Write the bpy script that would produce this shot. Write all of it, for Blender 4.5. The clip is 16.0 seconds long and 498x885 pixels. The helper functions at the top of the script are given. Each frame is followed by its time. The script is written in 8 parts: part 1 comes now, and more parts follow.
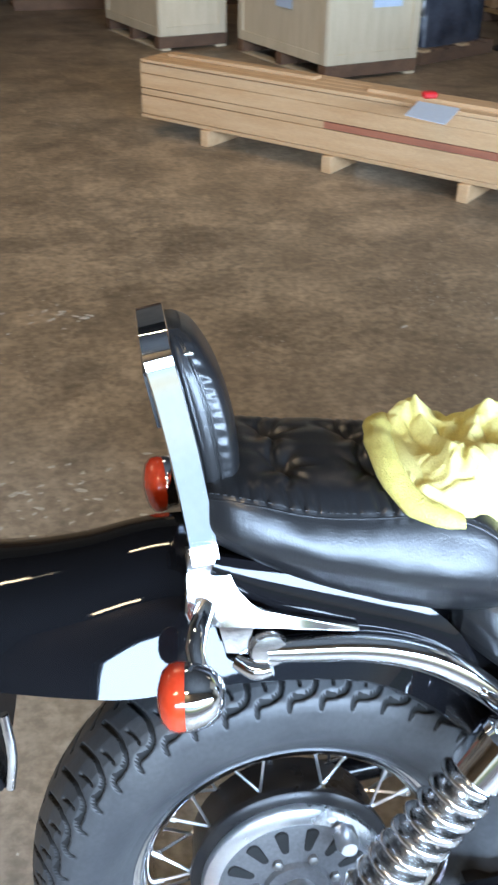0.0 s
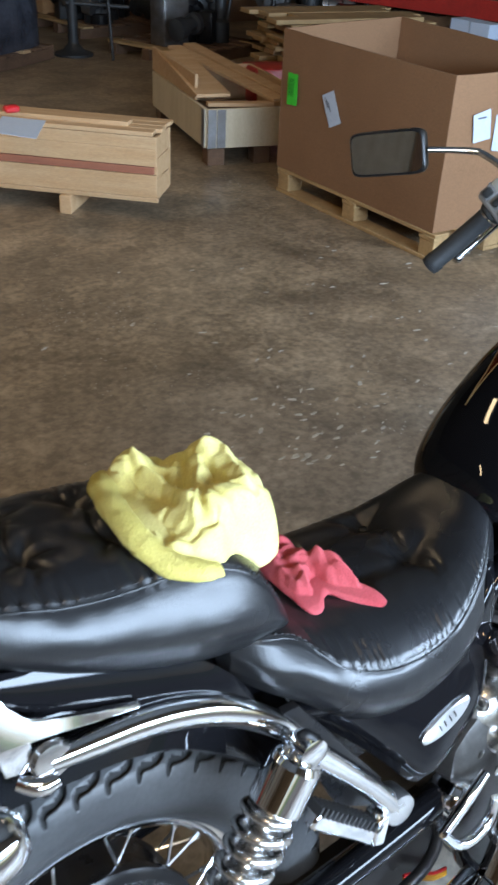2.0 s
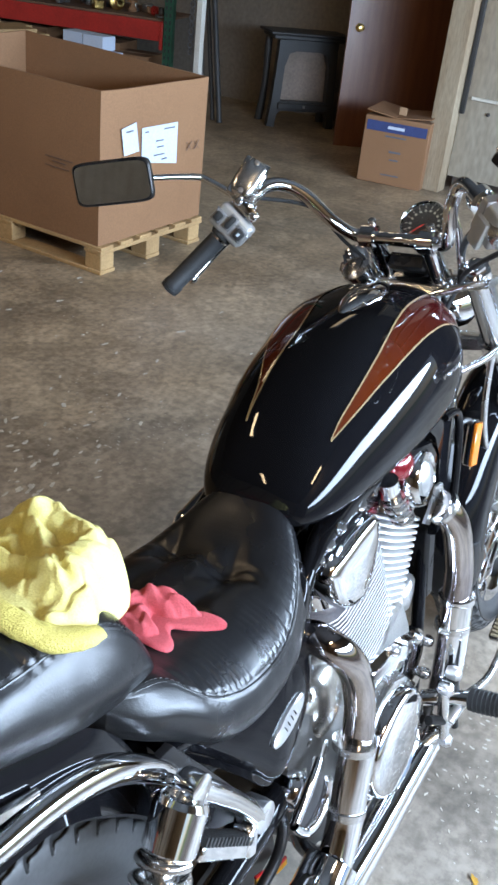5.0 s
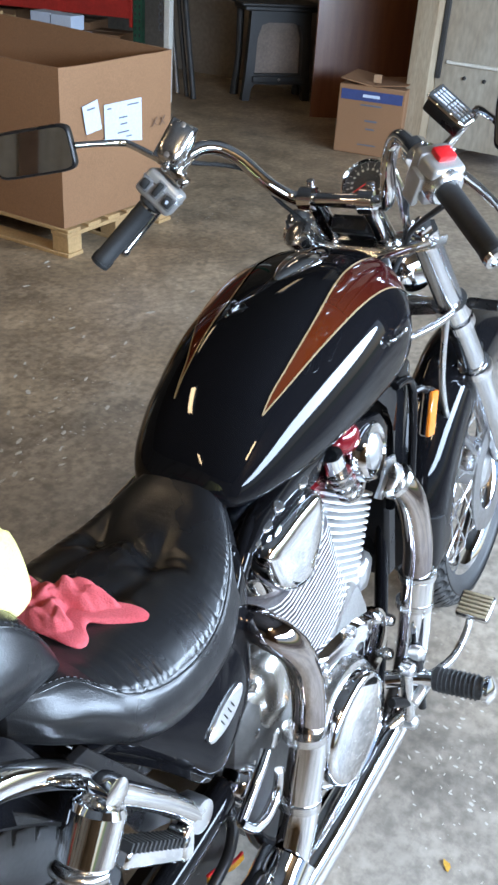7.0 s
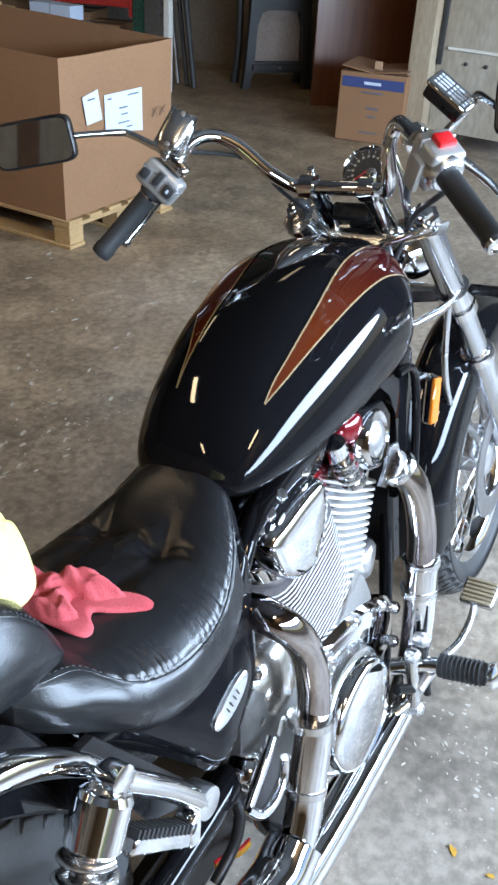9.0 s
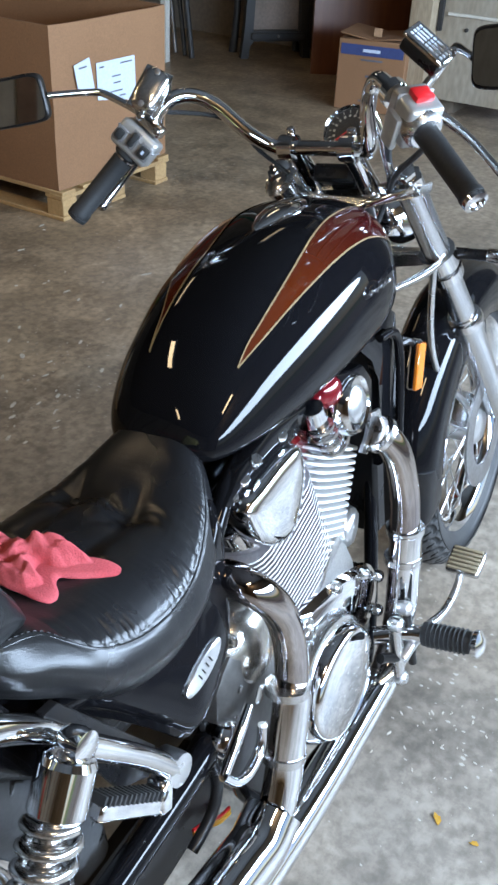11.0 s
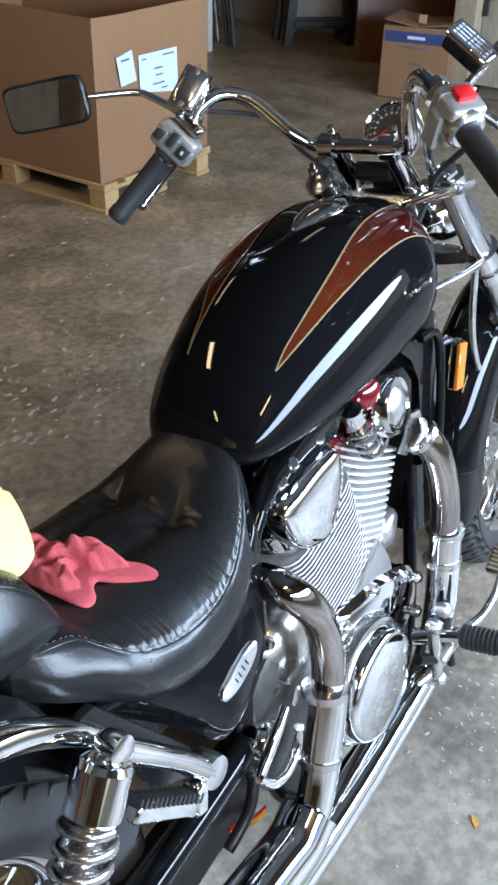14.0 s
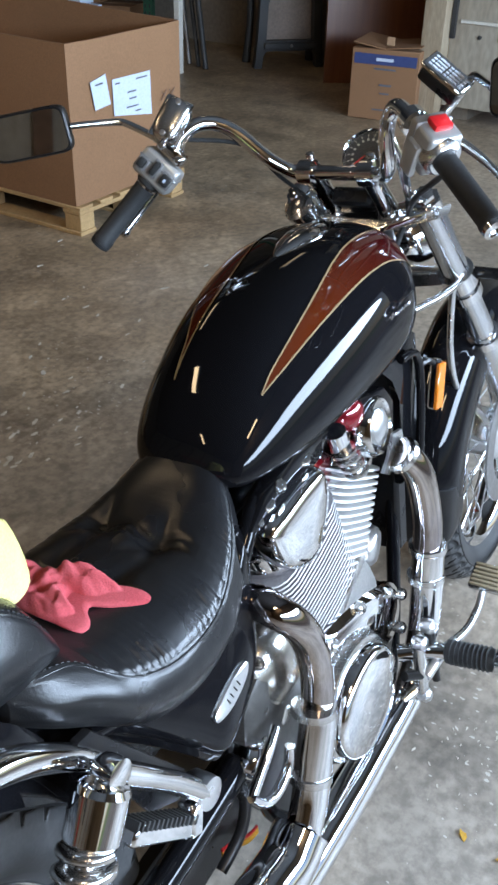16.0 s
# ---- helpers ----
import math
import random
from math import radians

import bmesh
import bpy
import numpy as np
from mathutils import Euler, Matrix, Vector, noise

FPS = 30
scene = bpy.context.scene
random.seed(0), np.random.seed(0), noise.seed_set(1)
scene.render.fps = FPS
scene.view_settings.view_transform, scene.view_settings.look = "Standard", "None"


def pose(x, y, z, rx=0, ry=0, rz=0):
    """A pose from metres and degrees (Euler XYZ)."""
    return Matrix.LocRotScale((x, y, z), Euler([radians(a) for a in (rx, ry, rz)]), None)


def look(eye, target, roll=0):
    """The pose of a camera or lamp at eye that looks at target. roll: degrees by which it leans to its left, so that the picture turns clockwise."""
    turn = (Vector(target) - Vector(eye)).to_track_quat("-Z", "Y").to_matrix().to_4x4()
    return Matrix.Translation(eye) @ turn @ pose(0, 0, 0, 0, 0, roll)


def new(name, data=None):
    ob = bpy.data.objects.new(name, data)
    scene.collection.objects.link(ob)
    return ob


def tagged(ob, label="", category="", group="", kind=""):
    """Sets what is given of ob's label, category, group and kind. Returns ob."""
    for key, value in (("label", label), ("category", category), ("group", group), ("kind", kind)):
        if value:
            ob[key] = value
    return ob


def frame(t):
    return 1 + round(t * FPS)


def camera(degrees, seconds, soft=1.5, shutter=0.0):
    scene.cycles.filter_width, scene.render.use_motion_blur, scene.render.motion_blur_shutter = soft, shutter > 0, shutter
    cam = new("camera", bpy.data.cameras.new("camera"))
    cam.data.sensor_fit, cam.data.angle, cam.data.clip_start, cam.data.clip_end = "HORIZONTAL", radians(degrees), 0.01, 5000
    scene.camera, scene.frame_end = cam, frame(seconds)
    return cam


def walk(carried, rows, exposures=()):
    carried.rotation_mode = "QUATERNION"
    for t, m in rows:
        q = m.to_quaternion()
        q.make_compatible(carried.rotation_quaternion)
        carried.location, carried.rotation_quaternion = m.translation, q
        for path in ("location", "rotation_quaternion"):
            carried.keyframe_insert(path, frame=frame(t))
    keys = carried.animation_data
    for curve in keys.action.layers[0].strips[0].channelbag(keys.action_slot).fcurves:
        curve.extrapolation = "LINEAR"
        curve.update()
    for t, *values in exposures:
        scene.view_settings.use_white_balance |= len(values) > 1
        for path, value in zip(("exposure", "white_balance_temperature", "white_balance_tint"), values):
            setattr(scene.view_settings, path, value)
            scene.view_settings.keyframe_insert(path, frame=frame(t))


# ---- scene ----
cam = camera(30.4, 16.0, soft=2.7, shutter=0.25)
PATH = [
    (0, (-0.174, -0.664, 1.433), (0.085, 0.994, 0.345), 1.0),
    (0.5, (-0.315, -0.692, 1.465), (0.326, 0.841, 0.352), 4.9),
    (1, (-0.356, -0.725, 1.475), (0.486, 0.729, 0.39), 5.6),
    (1.5, (-0.343, -0.694, 1.482), (0.556, 0.732, 0.406), 4.4),
    (2, (-0.235, -0.563, 1.459), (0.746, 0.819, 0.397), 2.9),
    (2.5, (-0.136, -0.463, 1.424), (0.962, 0.836, 0.372), 1.8),
    (3, (-0.19, -0.427, 1.462), (1.046, 0.768, 0.441), 1.2),
    (3.5, (-0.357, -0.398, 1.497), (0.996, 0.672, 0.484), 3.4),
    (4, (-0.4, -0.369, 1.495), (1.031, 0.599, 0.487), 5.5),
    (4.5, (-0.398, -0.376, 1.491), (1.09, 0.509, 0.489), 6.8),
    (5, (-0.363, -0.417, 1.481), (1.141, 0.445, 0.483), 6.7),
    (7.5, (-0.251, -0.47, 1.444), (1.229, 0.382, 0.403), 3.9),
    (8, (-0.256, -0.466, 1.446), (1.221, 0.386, 0.401), 3.8),
    (10.5, (-0.255, -0.496, 1.438), (1.202, 0.35, 0.36), 3.3),
    (11, (-0.224, -0.505, 1.423), (1.218, 0.342, 0.327), 3.1),
    (11.5, (-0.184, -0.529, 1.416), (1.225, 0.358, 0.307), 2.0),
    (12, (-0.128, -0.563, 1.408), (1.263, 0.346, 0.296), 1.6),
    (12.5, (-0.135, -0.536, 1.405), (1.237, 0.396, 0.287), 1.2),
    (13, (-0.139, -0.557, 1.42), (1.227, 0.382, 0.3), 1.2),
    (13.5, (-0.185, -0.528, 1.442), (1.183, 0.409, 0.324), 1.2),
    (14, (-0.211, -0.502, 1.439), (1.17, 0.412, 0.318), 1.7),
    (14.5, (-0.225, -0.487, 1.444), (1.162, 0.419, 0.325), 1.9),
    (15, (-0.225, -0.49, 1.45), (1.168, 0.406, 0.329), 2.1),
    (15.5, (-0.228, -0.485, 1.453), (1.171, 0.404, 0.333), 2.3),
    (16, (-0.23, -0.494, 1.456), (1.198, 0.386, 0.367), 1.8),
]
EXPOSURES = [(0, 0.66, 6150, 12), (0.5, 0.42, 6150, 12), (1.5, 0.15, 6400, 12), (3.5, 0.25, 6650, 14), (5, 0.31, 6650, 14), (8, 0.32, 6650, 14), (10.5, 0.17, 6600, 13), (12.5, -0.04, 6650, 13), (14, 0.01, 6700, 14), (14.5, -0.02, 6700, 14), (16, -0.03, 6700, 14)]
walk(cam, [(t, look(eye, target, roll)) for t, eye, target, roll in PATH], exposures=EXPOSURES)
# ---- world, sun, lamps ----
world = bpy.data.worlds.new("sky")
scene.world = world
world.use_nodes = True
wn = world.node_tree.nodes
sky = wn.new("ShaderNodeTexSky")
sky.sky_type = "NISHITA"
sky.sun_disc = False
sky.sun_elevation = radians(64)
sky.sun_rotation = radians(100)
world.node_tree.links.new(sky.outputs[0], wn["Background"].inputs[0])
wn["Background"].inputs[1].default_value = 0.15

sun = new("sun", bpy.data.lights.new("sun", "SUN"))
sun.data.energy, sun.data.angle, sun.data.color = 4.5, radians(0.5), (1.0, 0.96, 0.90)
sun.matrix_world = look((0, 0, 20), (-9.5, 1.7, 0))

daylight = new("door_daylight", bpy.data.lights.new("door_daylight", "AREA"))
daylight.data.shape, daylight.data.size, daylight.data.size_y = "ELLIPSE", 7.4, 0.78
daylight.data.energy, daylight.data.color = 700, (0.575, 0.768, 1.0)
daylight.matrix_world = look((1.95, -2.62, 1.70), (1.95, 3, 2.7))

TUBES = [(-1.6, -2.2, 60), (-4.6, 3.6, 38), (2.8, 5.6, 9), (-0.9, 4.0, 40), (5.2, 3.4, 3)]
for tx, ty, watts in TUBES:
    tube_light = new("tube_light", bpy.data.lights.new("tube_light", "AREA"))
    tube_light.data.shape, tube_light.data.size, tube_light.data.size_y = "RECTANGLE", 1.2, 0.25
    tube_light.data.energy, tube_light.data.color = 1.0 * watts, (1.0, 0.77, 0.46)
    tube_light.matrix_world = look((tx, ty, 4.40), (tx, ty + 0.001, 0))
scene.view_settings.exposure = 0.0
# ---- mesh tools ----
def spline(pts, res):
    """Points on a smooth curve through pts."""
    P = [np.array(p, float) for p in pts]
    if res <= 1 or len(P) < 3:
        return P
    out = []
    for i in range(len(P) - 1):
        a, b, c, d = P[max(i - 1, 0)], P[i], P[i + 1], P[min(i + 2, len(P) - 1)]
        for k in range(res):
            t = k / res
            out.append(0.5 * (2 * b + (c - a) * t + (2 * a - 5 * b + 4 * c - d) * t * t + (3 * b - a - 3 * c + d) * t**3))
    out.append(P[-1])
    return out


def loft(bm, rings, cap=True, closed=True):
    """A skin over rings of equal length."""
    vs = [[bm.verts.new(tuple(p)) for p in ring] for ring in rings]
    n = len(vs[0])
    for a, b in zip(vs, vs[1:]):
        for k in range(n if closed else n - 1):
            bm.faces.new((a[k], a[(k + 1) % n], b[(k + 1) % n], b[k]))
    if cap and closed:
        bm.faces.new(vs[0][::-1])
        bm.faces.new(vs[-1])
    return vs


def tube(bm, pts, r, n=12, res=1, cap=True, flat=1.0):
    """A round bar along pts; r is one radius or one for each point."""
    rr = r if isinstance(r, (list, tuple)) else [r] * len(pts)
    full = spline([(*p, q) for p, q in zip(pts, rr)], res)
    P, R = [Vector(p[:3]) for p in full], [float(p[3]) for p in full]
    tan = [(P[min(i + 1, len(P) - 1)] - P[max(i - 1, 0)]).normalized() for i in range(len(P))]
    side = tan[0].orthogonal().normalized()
    rings = []
    for p, t, q in zip(P, tan, R):
        side = (side - t * side.dot(t)).normalized()
        up = t.cross(side)
        rings.append([p + q * (math.cos(a) * side + flat * math.sin(a) * up) for a in (2 * math.pi * k / n for k in range(n))])
    loft(bm, rings, cap)


def basis(axis):
    z = Vector(axis).normalized()
    x = Vector((0, 0, 1)).cross(z) if abs(z.z) < 0.9 else Vector((1, 0, 0))
    x = (x - z * x.dot(z)).normalized()
    return x, z.cross(x), z


def lathe(bm, prof, origin, axis, n=32, closed_profile=False):
    """Turns (radius, along) pairs about an axis."""
    x, y, z = basis(axis)
    o = Vector(origin)
    rings = [[o + z * h + r * (math.cos(a) * x + math.sin(a) * y) for a in (2 * math.pi * k / n for k in range(n))] for r, h in prof]
    if closed_profile:
        rings.append(rings[0])
        vs = loft(bm, rings, cap=False)
        bmesh.ops.remove_doubles(bm, verts=vs[0] + vs[-1], dist=1e-6)
    else:
        loft(bm, rings, cap=True)


def box(bm, size, at, bev=0.0, m=None, seg=1):
    r = bmesh.ops.create_cube(bm, size=1.0)
    mm = Matrix.Translation(at) @ (m or Matrix()) @ Matrix.Diagonal((*size, 1))
    bmesh.ops.transform(bm, matrix=mm, verts=r["verts"])
    if bev:
        es = list({e for v in r["verts"] for e in v.link_edges})
        bmesh.ops.bevel(bm, geom=es, offset=bev, segments=seg, affect="EDGES", profile=0.5)


def beam(bm, a, b, w, h, up=(0, 0, 1), bev=0.0):
    """A squared bar from a to b, w wide and h high."""
    a, b = Vector(a), Vector(b)
    x = (b - a).normalized()
    y = Vector(up).cross(x).normalized()
    z = x.cross(y)
    m = Matrix((x, y, z)).transposed().to_4x4()
    box(bm, ((b - a).length, w, h), (a + b) / 2, bev, m)


def prism(bm, outline, off, bev=0.0, seg=2):
    """A plate: an outline of 3D points pushed along off."""
    a = [bm.verts.new(tuple(p)) for p in outline]
    b = [bm.verts.new(tuple(Vector(p) + Vector(off))) for p in outline]
    n = len(a)
    bm.faces.new(a[::-1])
    bm.faces.new(b)
    fs = [bm.faces.new((a[k], a[(k + 1) % n], b[(k + 1) % n], b[k])) for k in range(n)]
    if bev:
        rim = [e for v in b for e in v.link_edges if e.other_vert(v) in b]
        bmesh.ops.bevel(bm, geom=list(set(rim)), offset=bev, segments=seg, affect="EDGES", profile=0.5)


def ball(bm, at, r, n=16, m=12, sq=(1, 1, 1)):
    rings = [[(at[0] + sq[0] * r * math.sin(u) * math.cos(a), at[1] + sq[1] * r * math.sin(u) * math.sin(a), at[2] + sq[2] * r * math.cos(u))
              for a in (2 * math.pi * k / n for k in range(n))] for u in (math.pi * (j + 0.02) / (m + 0.04) for j in range(m + 1))]
    loft(bm, rings)


def mesh_of(name, bm, material, sharp=38):
    bmesh.ops.recalc_face_normals(bm, faces=bm.faces)
    for f in bm.faces:
        f.smooth = True
    for e in bm.edges:
        if len(e.link_faces) == 2 and e.calc_face_angle(0) > radians(sharp):
            e.smooth = False
    me = bpy.data.meshes.new(name)
    bm.to_mesh(me)
    bm.free()
    me.materials.append(material)
    return me


def part(name, bm, material, parent, label="", sharp=38):
    """One mesh object under a thing or a part."""
    ob = new(name, mesh_of(name, bm, material, sharp))
    ob.parent = parent
    if label:
        ob["label"] = label
    return ob


def single(name, bm, material, label, category, kind="", group="", sharp=38, m=None):
    ob = tagged(new(name, mesh_of(name, bm, material, sharp)), label, category, group, kind)
    if m is not None:
        ob.matrix_world = m
    return ob


def thing(name, m, label, category, kind="", group=""):
    ob = tagged(new(name), label, category, group, kind)
    ob.empty_display_size = 0.1
    ob.matrix_world = m
    return ob


def BM():
    return bmesh.new()


# ---- materials ----
def surf(name, base, rough=0.5, metal=0.0, tint=None, amount=0.5, scale=6.0, fine=60.0, bump=0.15, depth=0.002, rvar=0.12, coat=0.0, stretch=(1, 1, 1), spec=0.5, islands=0.0):
    """A surface with broad stains (tint) and fine grain at two scales, and a light relief."""
    mt = bpy.data.materials.new(name)
    mt.use_nodes = True
    nt = mt.node_tree
    N, K = nt.nodes, nt.links
    b = N["Principled BSDF"]
    tc = N.new("ShaderNodeTexCoord")
    mp = N.new("ShaderNodeMapping")
    mp.inputs["Scale"].default_value = stretch
    K.new(tc.outputs["Object"], mp.inputs[0])
    big, small = N.new("ShaderNodeTexNoise"), N.new("ShaderNodeTexNoise")
    for t, s, d in ((big, scale, 4), (small, fine, 3)):
        t.inputs["Scale"].default_value, t.inputs["Detail"].default_value = s, d
        K.new(mp.outputs[0], t.inputs["Vector"])
    ramp = N.new("ShaderNodeMapRange")
    ramp.inputs[1].default_value, ramp.inputs[2].default_value = 0.35, 0.68
    K.new(big.outputs[0], ramp.inputs[0])
    mul = N.new("ShaderNodeMath")
    mul.operation = "MULTIPLY"
    mul.inputs[1].default_value = amount
    K.new(ramp.outputs[0], mul.inputs[0])
    mix = N.new("ShaderNodeMix")
    mix.data_type = "RGBA"
    mix.inputs[6].default_value = (*base, 1)
    mix.inputs[7].default_value = (*(tint or [c * 0.7 for c in base]), 1)
    K.new(mul.outputs[0], mix.inputs[0])
    grain = N.new("ShaderNodeMix")
    grain.data_type, grain.blend_type = "RGBA", "OVERLAY"
    grain.inputs[0].default_value = min(1.0, 0.35 * amount + 0.1)
    K.new(mix.outputs[2], grain.inputs[6])
    K.new(small.outputs[0], grain.inputs[7])
    col = grain.outputs[2]
    if islands:
        info, isl = N.new("ShaderNodeObjectInfo"), N.new("ShaderNodeNewGeometry")
        add = N.new("ShaderNodeMath")
        add.operation = "ADD"
        K.new(info.outputs["Random"], add.inputs[0])
        K.new(isl.outputs["Random Per Island"], add.inputs[1])
        mr = N.new("ShaderNodeMapRange")
        mr.inputs[2].default_value = 2.0
        mr.inputs[3].default_value, mr.inputs[4].default_value = 1 - islands, 1 + islands
        K.new(add.outputs[0], mr.inputs[0])
        hsv = N.new("ShaderNodeHueSaturation")
        K.new(mr.outputs[0], hsv.inputs["Value"])
        K.new(col, hsv.inputs["Color"])
        col = hsv.outputs[0]
    K.new(col, b.inputs["Base Color"])
    rr = N.new("ShaderNodeMapRange")
    rr.inputs[3].default_value, rr.inputs[4].default_value = max(0.02, rough - rvar), min(1, rough + rvar)
    K.new(big.outputs[0], rr.inputs[0])
    K.new(rr.outputs[0], b.inputs["Roughness"])
    b.inputs["Metallic"].default_value = metal
    b.inputs["Specular IOR Level"].default_value = spec
    b.inputs["Coat Weight"].default_value = coat
    b.inputs["Coat Roughness"].default_value = 0.03
    if bump:
        bp = N.new("ShaderNodeBump")
        bp.inputs["Strength"].default_value, bp.inputs["Distance"].default_value = bump, depth
        K.new(small.outputs[0], bp.inputs["Height"])
        K.new(bp.outputs[0], b.inputs["Normal"])
    return mt


chrome = surf("chrome", (0.82, 0.83, 0.85), 0.04, 1.0, (0.7, 0.71, 0.73), 0.4, 9, 90, 0.01, 0.0005, 0.02)
worn_chrome = surf("worn_chrome", (0.68, 0.68, 0.68), 0.22, 1.0, (0.45, 0.42, 0.38), 0.6, 14, 160, 0.06, 0.0008, 0.10)
blued_chrome = surf("heat_blued_chrome", (0.46, 0.41, 0.37), 0.05, 1.0, (0.22, 0.21, 0.28), 0.6, 5, 40, 0.0, 0.0005, 0.02)
alloy = surf("cast_aluminium", (0.62, 0.62, 0.61), 0.38, 1.0, (0.48, 0.48, 0.47), 0.6, 12, 220, 0.15, 0.0008, 0.1)
satin_alloy = surf("satin_aluminium", (0.72, 0.73, 0.74), 0.28, 1.0, (0.64, 0.64, 0.64), 0.3, 10, 200, 0.02, 0.0003, 0.05)
gear_alloy = surf("polished_gear_case", (0.44, 0.42, 0.39), 0.26, 1.0, (0.36, 0.34, 0.31), 0.5, 9, 160, 0.04, 0.0005, 0.06)
plate_chrome = surf("polished_plate", (0.78, 0.77, 0.75), 0.14, 1.0, (0.70, 0.69, 0.66), 0.3, 6, 120, 0.01, 0.0004, 0.04)
fin_alloy = surf("bright_fin_alloy", (0.74, 0.74, 0.73), 0.42, 0.4, (0.62, 0.62, 0.61), 0.5, 12, 220, 0.1, 0.0006, 0.08)
dull_alloy = surf("dull_grey_alloy", (0.30, 0.30, 0.31), 0.5, 0.7, (0.22, 0.22, 0.22), 0.6, 12, 200, 0.12, 0.0008, 0.1)
black_paint = surf("black_gloss_paint", (0.004, 0.004, 0.005), 0.03, 0.0, (0.006, 0.006, 0.006), 0.4, 5, 120, 0.0, 0.0004, 0.01, spec=0.24)
dark_metal = surf("black_painted_metal", (0.008, 0.008, 0.009), 0.30, 0.0, (0.022, 0.019, 0.016), 0.5, 18, 200, 0.12, 0.0008, spec=0.22)
leather = surf("black_vinyl", (0.009, 0.009, 0.010), 0.29, 0.0, (0.014, 0.014, 0.013), 0.4, 9, 420, 0.26, 0.0010, 0.07, spec=0.40)
rubber = surf("tyre_rubber", (0.029, 0.030, 0.032), 0.46, 0.0, (0.060, 0.060, 0.059), 0.6, 10, 160, 0.2, 0.001, spec=0.4)
grip_rubber = surf("grip_rubber", (0.022, 0.023, 0.024), 0.55, 0.0, (0.030, 0.030, 0.030), 0.4, 20, 200, 0.2, 0.001, spec=0.25)
red_paint = surf("maroon_paint", (0.080, 0.009, 0.007), 0.05, 0.0, (0.120, 0.024, 0.006), 0.8, 3, 300, 0.02, 0.0004, 0.02)
gold_line = surf("gold_pinstripe", (0.30, 0.21, 0.12), 0.15, 0.2, (0.40, 0.28, 0.15), 0.3, 8, 80, 0.0, coat=1.0)
amber = surf("amber_lens", (0.56, 0.16, 0.01), 0.12, 0.0, (0.44, 0.10, 0.01), 0.5, 12, 160, 0.25, 0.0015, 0.05, coat=0.5)
orange_red = surf("orange_red_lens", (0.45, 0.04, 0.010), 0.12, 0.0, (0.30, 0.02, 0.008), 0.6, 12, 160, 0.3, 0.0015, 0.05, coat=0.5)
mirror_glass = surf("mirror_glass", (0.50, 0.51, 0.51), 0.02, 1.0, (0.48, 0.48, 0.48), 0.2, 5, 50, 0.0, rvar=0.01)
cloth_hem = surf("yellow_terry_hem", (0.50, 0.42, 0.10), 0.95, 0.0, (0.58, 0.50, 0.15), 0.6, 30, 500, 0.9, 0.003, 0.04)
cloth_yellow = surf("yellow_cloth", (0.63, 0.57, 0.22), 0.9, 0.0, (0.56, 0.47, 0.12), 0.7, 14, 420, 0.6, 0.002, 0.05)
cloth_pink = surf("pink_cloth", (0.37, 0.040, 0.050), 0.92, 0.0, (0.47, 0.095, 0.105), 0.7, 16, 420, 0.6, 0.002, 0.05)
cardboard = surf("cardboard", (0.245, 0.124, 0.058), 0.8, 0.0, (0.205, 0.102, 0.047), 0.5, 2.5, 160, 0.1, 0.001, 0.06)
cardboard_edge = surf("cardboard_edge", (0.38, 0.23, 0.13), 0.85, 0.0, (0.28, 0.16, 0.08), 0.6, 30, 200, 0.2, 0.001)
pine = surf("pine_board", (0.57, 0.37, 0.20), 0.62, 0.0, (0.48, 0.28, 0.13), 0.7, 3, 60, 0.15, 0.001, 0.1, stretch=(1, 9, 9), islands=0.12)
pale_ply = surf("pale_plywood", (0.62, 0.51, 0.35), 0.7, 0.0, (0.52, 0.42, 0.27), 0.6, 3, 70, 0.12, 0.001, stretch=(6, 6, 1), islands=0.06)
pallet_wood = surf("pallet_wood", (0.42, 0.27, 0.12), 0.75, 0.0, (0.30, 0.18, 0.08), 0.7, 5, 80, 0.25, 0.0015, islands=0.18)
brown_wood = surf("weathered_brown_wood", (0.16, 0.085, 0.045), 0.8, 0.0, (0.09, 0.05, 0.03), 0.7, 6, 80, 0.25, 0.0015, islands=0.2)
door_wood = surf("mahogany_door", (0.20, 0.078, 0.034), 0.35, 0.0, (0.14, 0.045, 0.022), 0.7, 3, 60, 0.06, 0.0008, 0.08, stretch=(8, 8, 0.7))
white_paint = surf("white_paint", (0.62, 0.60, 0.54), 0.6, 0.0, (0.50, 0.46, 0.38), 0.6, 2.5, 80, 0.1, 0.001)
paper = surf("white_paper", (0.50, 0.57, 0.68), 0.7, 0.0, (0.52, 0.57, 0.63), 0.4, 12, 120, 0.1, 0.0008)
ink = surf("grey_ink", (0.10, 0.10, 0.12), 0.7, 0.0, (0.14, 0.14, 0.16), 0.4, 20, 120, 0.0)
blue_ink = surf("blue_print", (0.03, 0.048, 0.15), 0.7, 0.0, (0.026, 0.04, 0.12), 0.4, 20, 120, 0.0)
green_label = surf("green_label", (0.05, 0.62, 0.04), 0.55, 0.0, (0.04, 0.52, 0.03), 0.4, 12, 120, 0.05)
rack_red = surf("red_rack_enamel", (0.42, 0.028, 0.020), 0.4, 0.0, (0.26, 0.02, 0.015), 0.6, 5, 70, 0.1, 0.001)
rack_green = surf("green_rack_enamel", (0.02, 0.085, 0.05), 0.45, 0.0, (0.015, 0.05, 0.03), 0.6, 5, 70, 0.1, 0.001)
yellow_tag = surf("yellow_tag", (0.75, 0.45, 0.02), 0.5, 0.0, (0.65, 0.36, 0.02), 0.4, 12, 120, 0.0)
iron = surf("black_iron", (0.02, 0.021, 0.022), 0.5, 0.0, (0.045, 0.042, 0.04), 0.6, 7, 90, 0.3, 0.002)
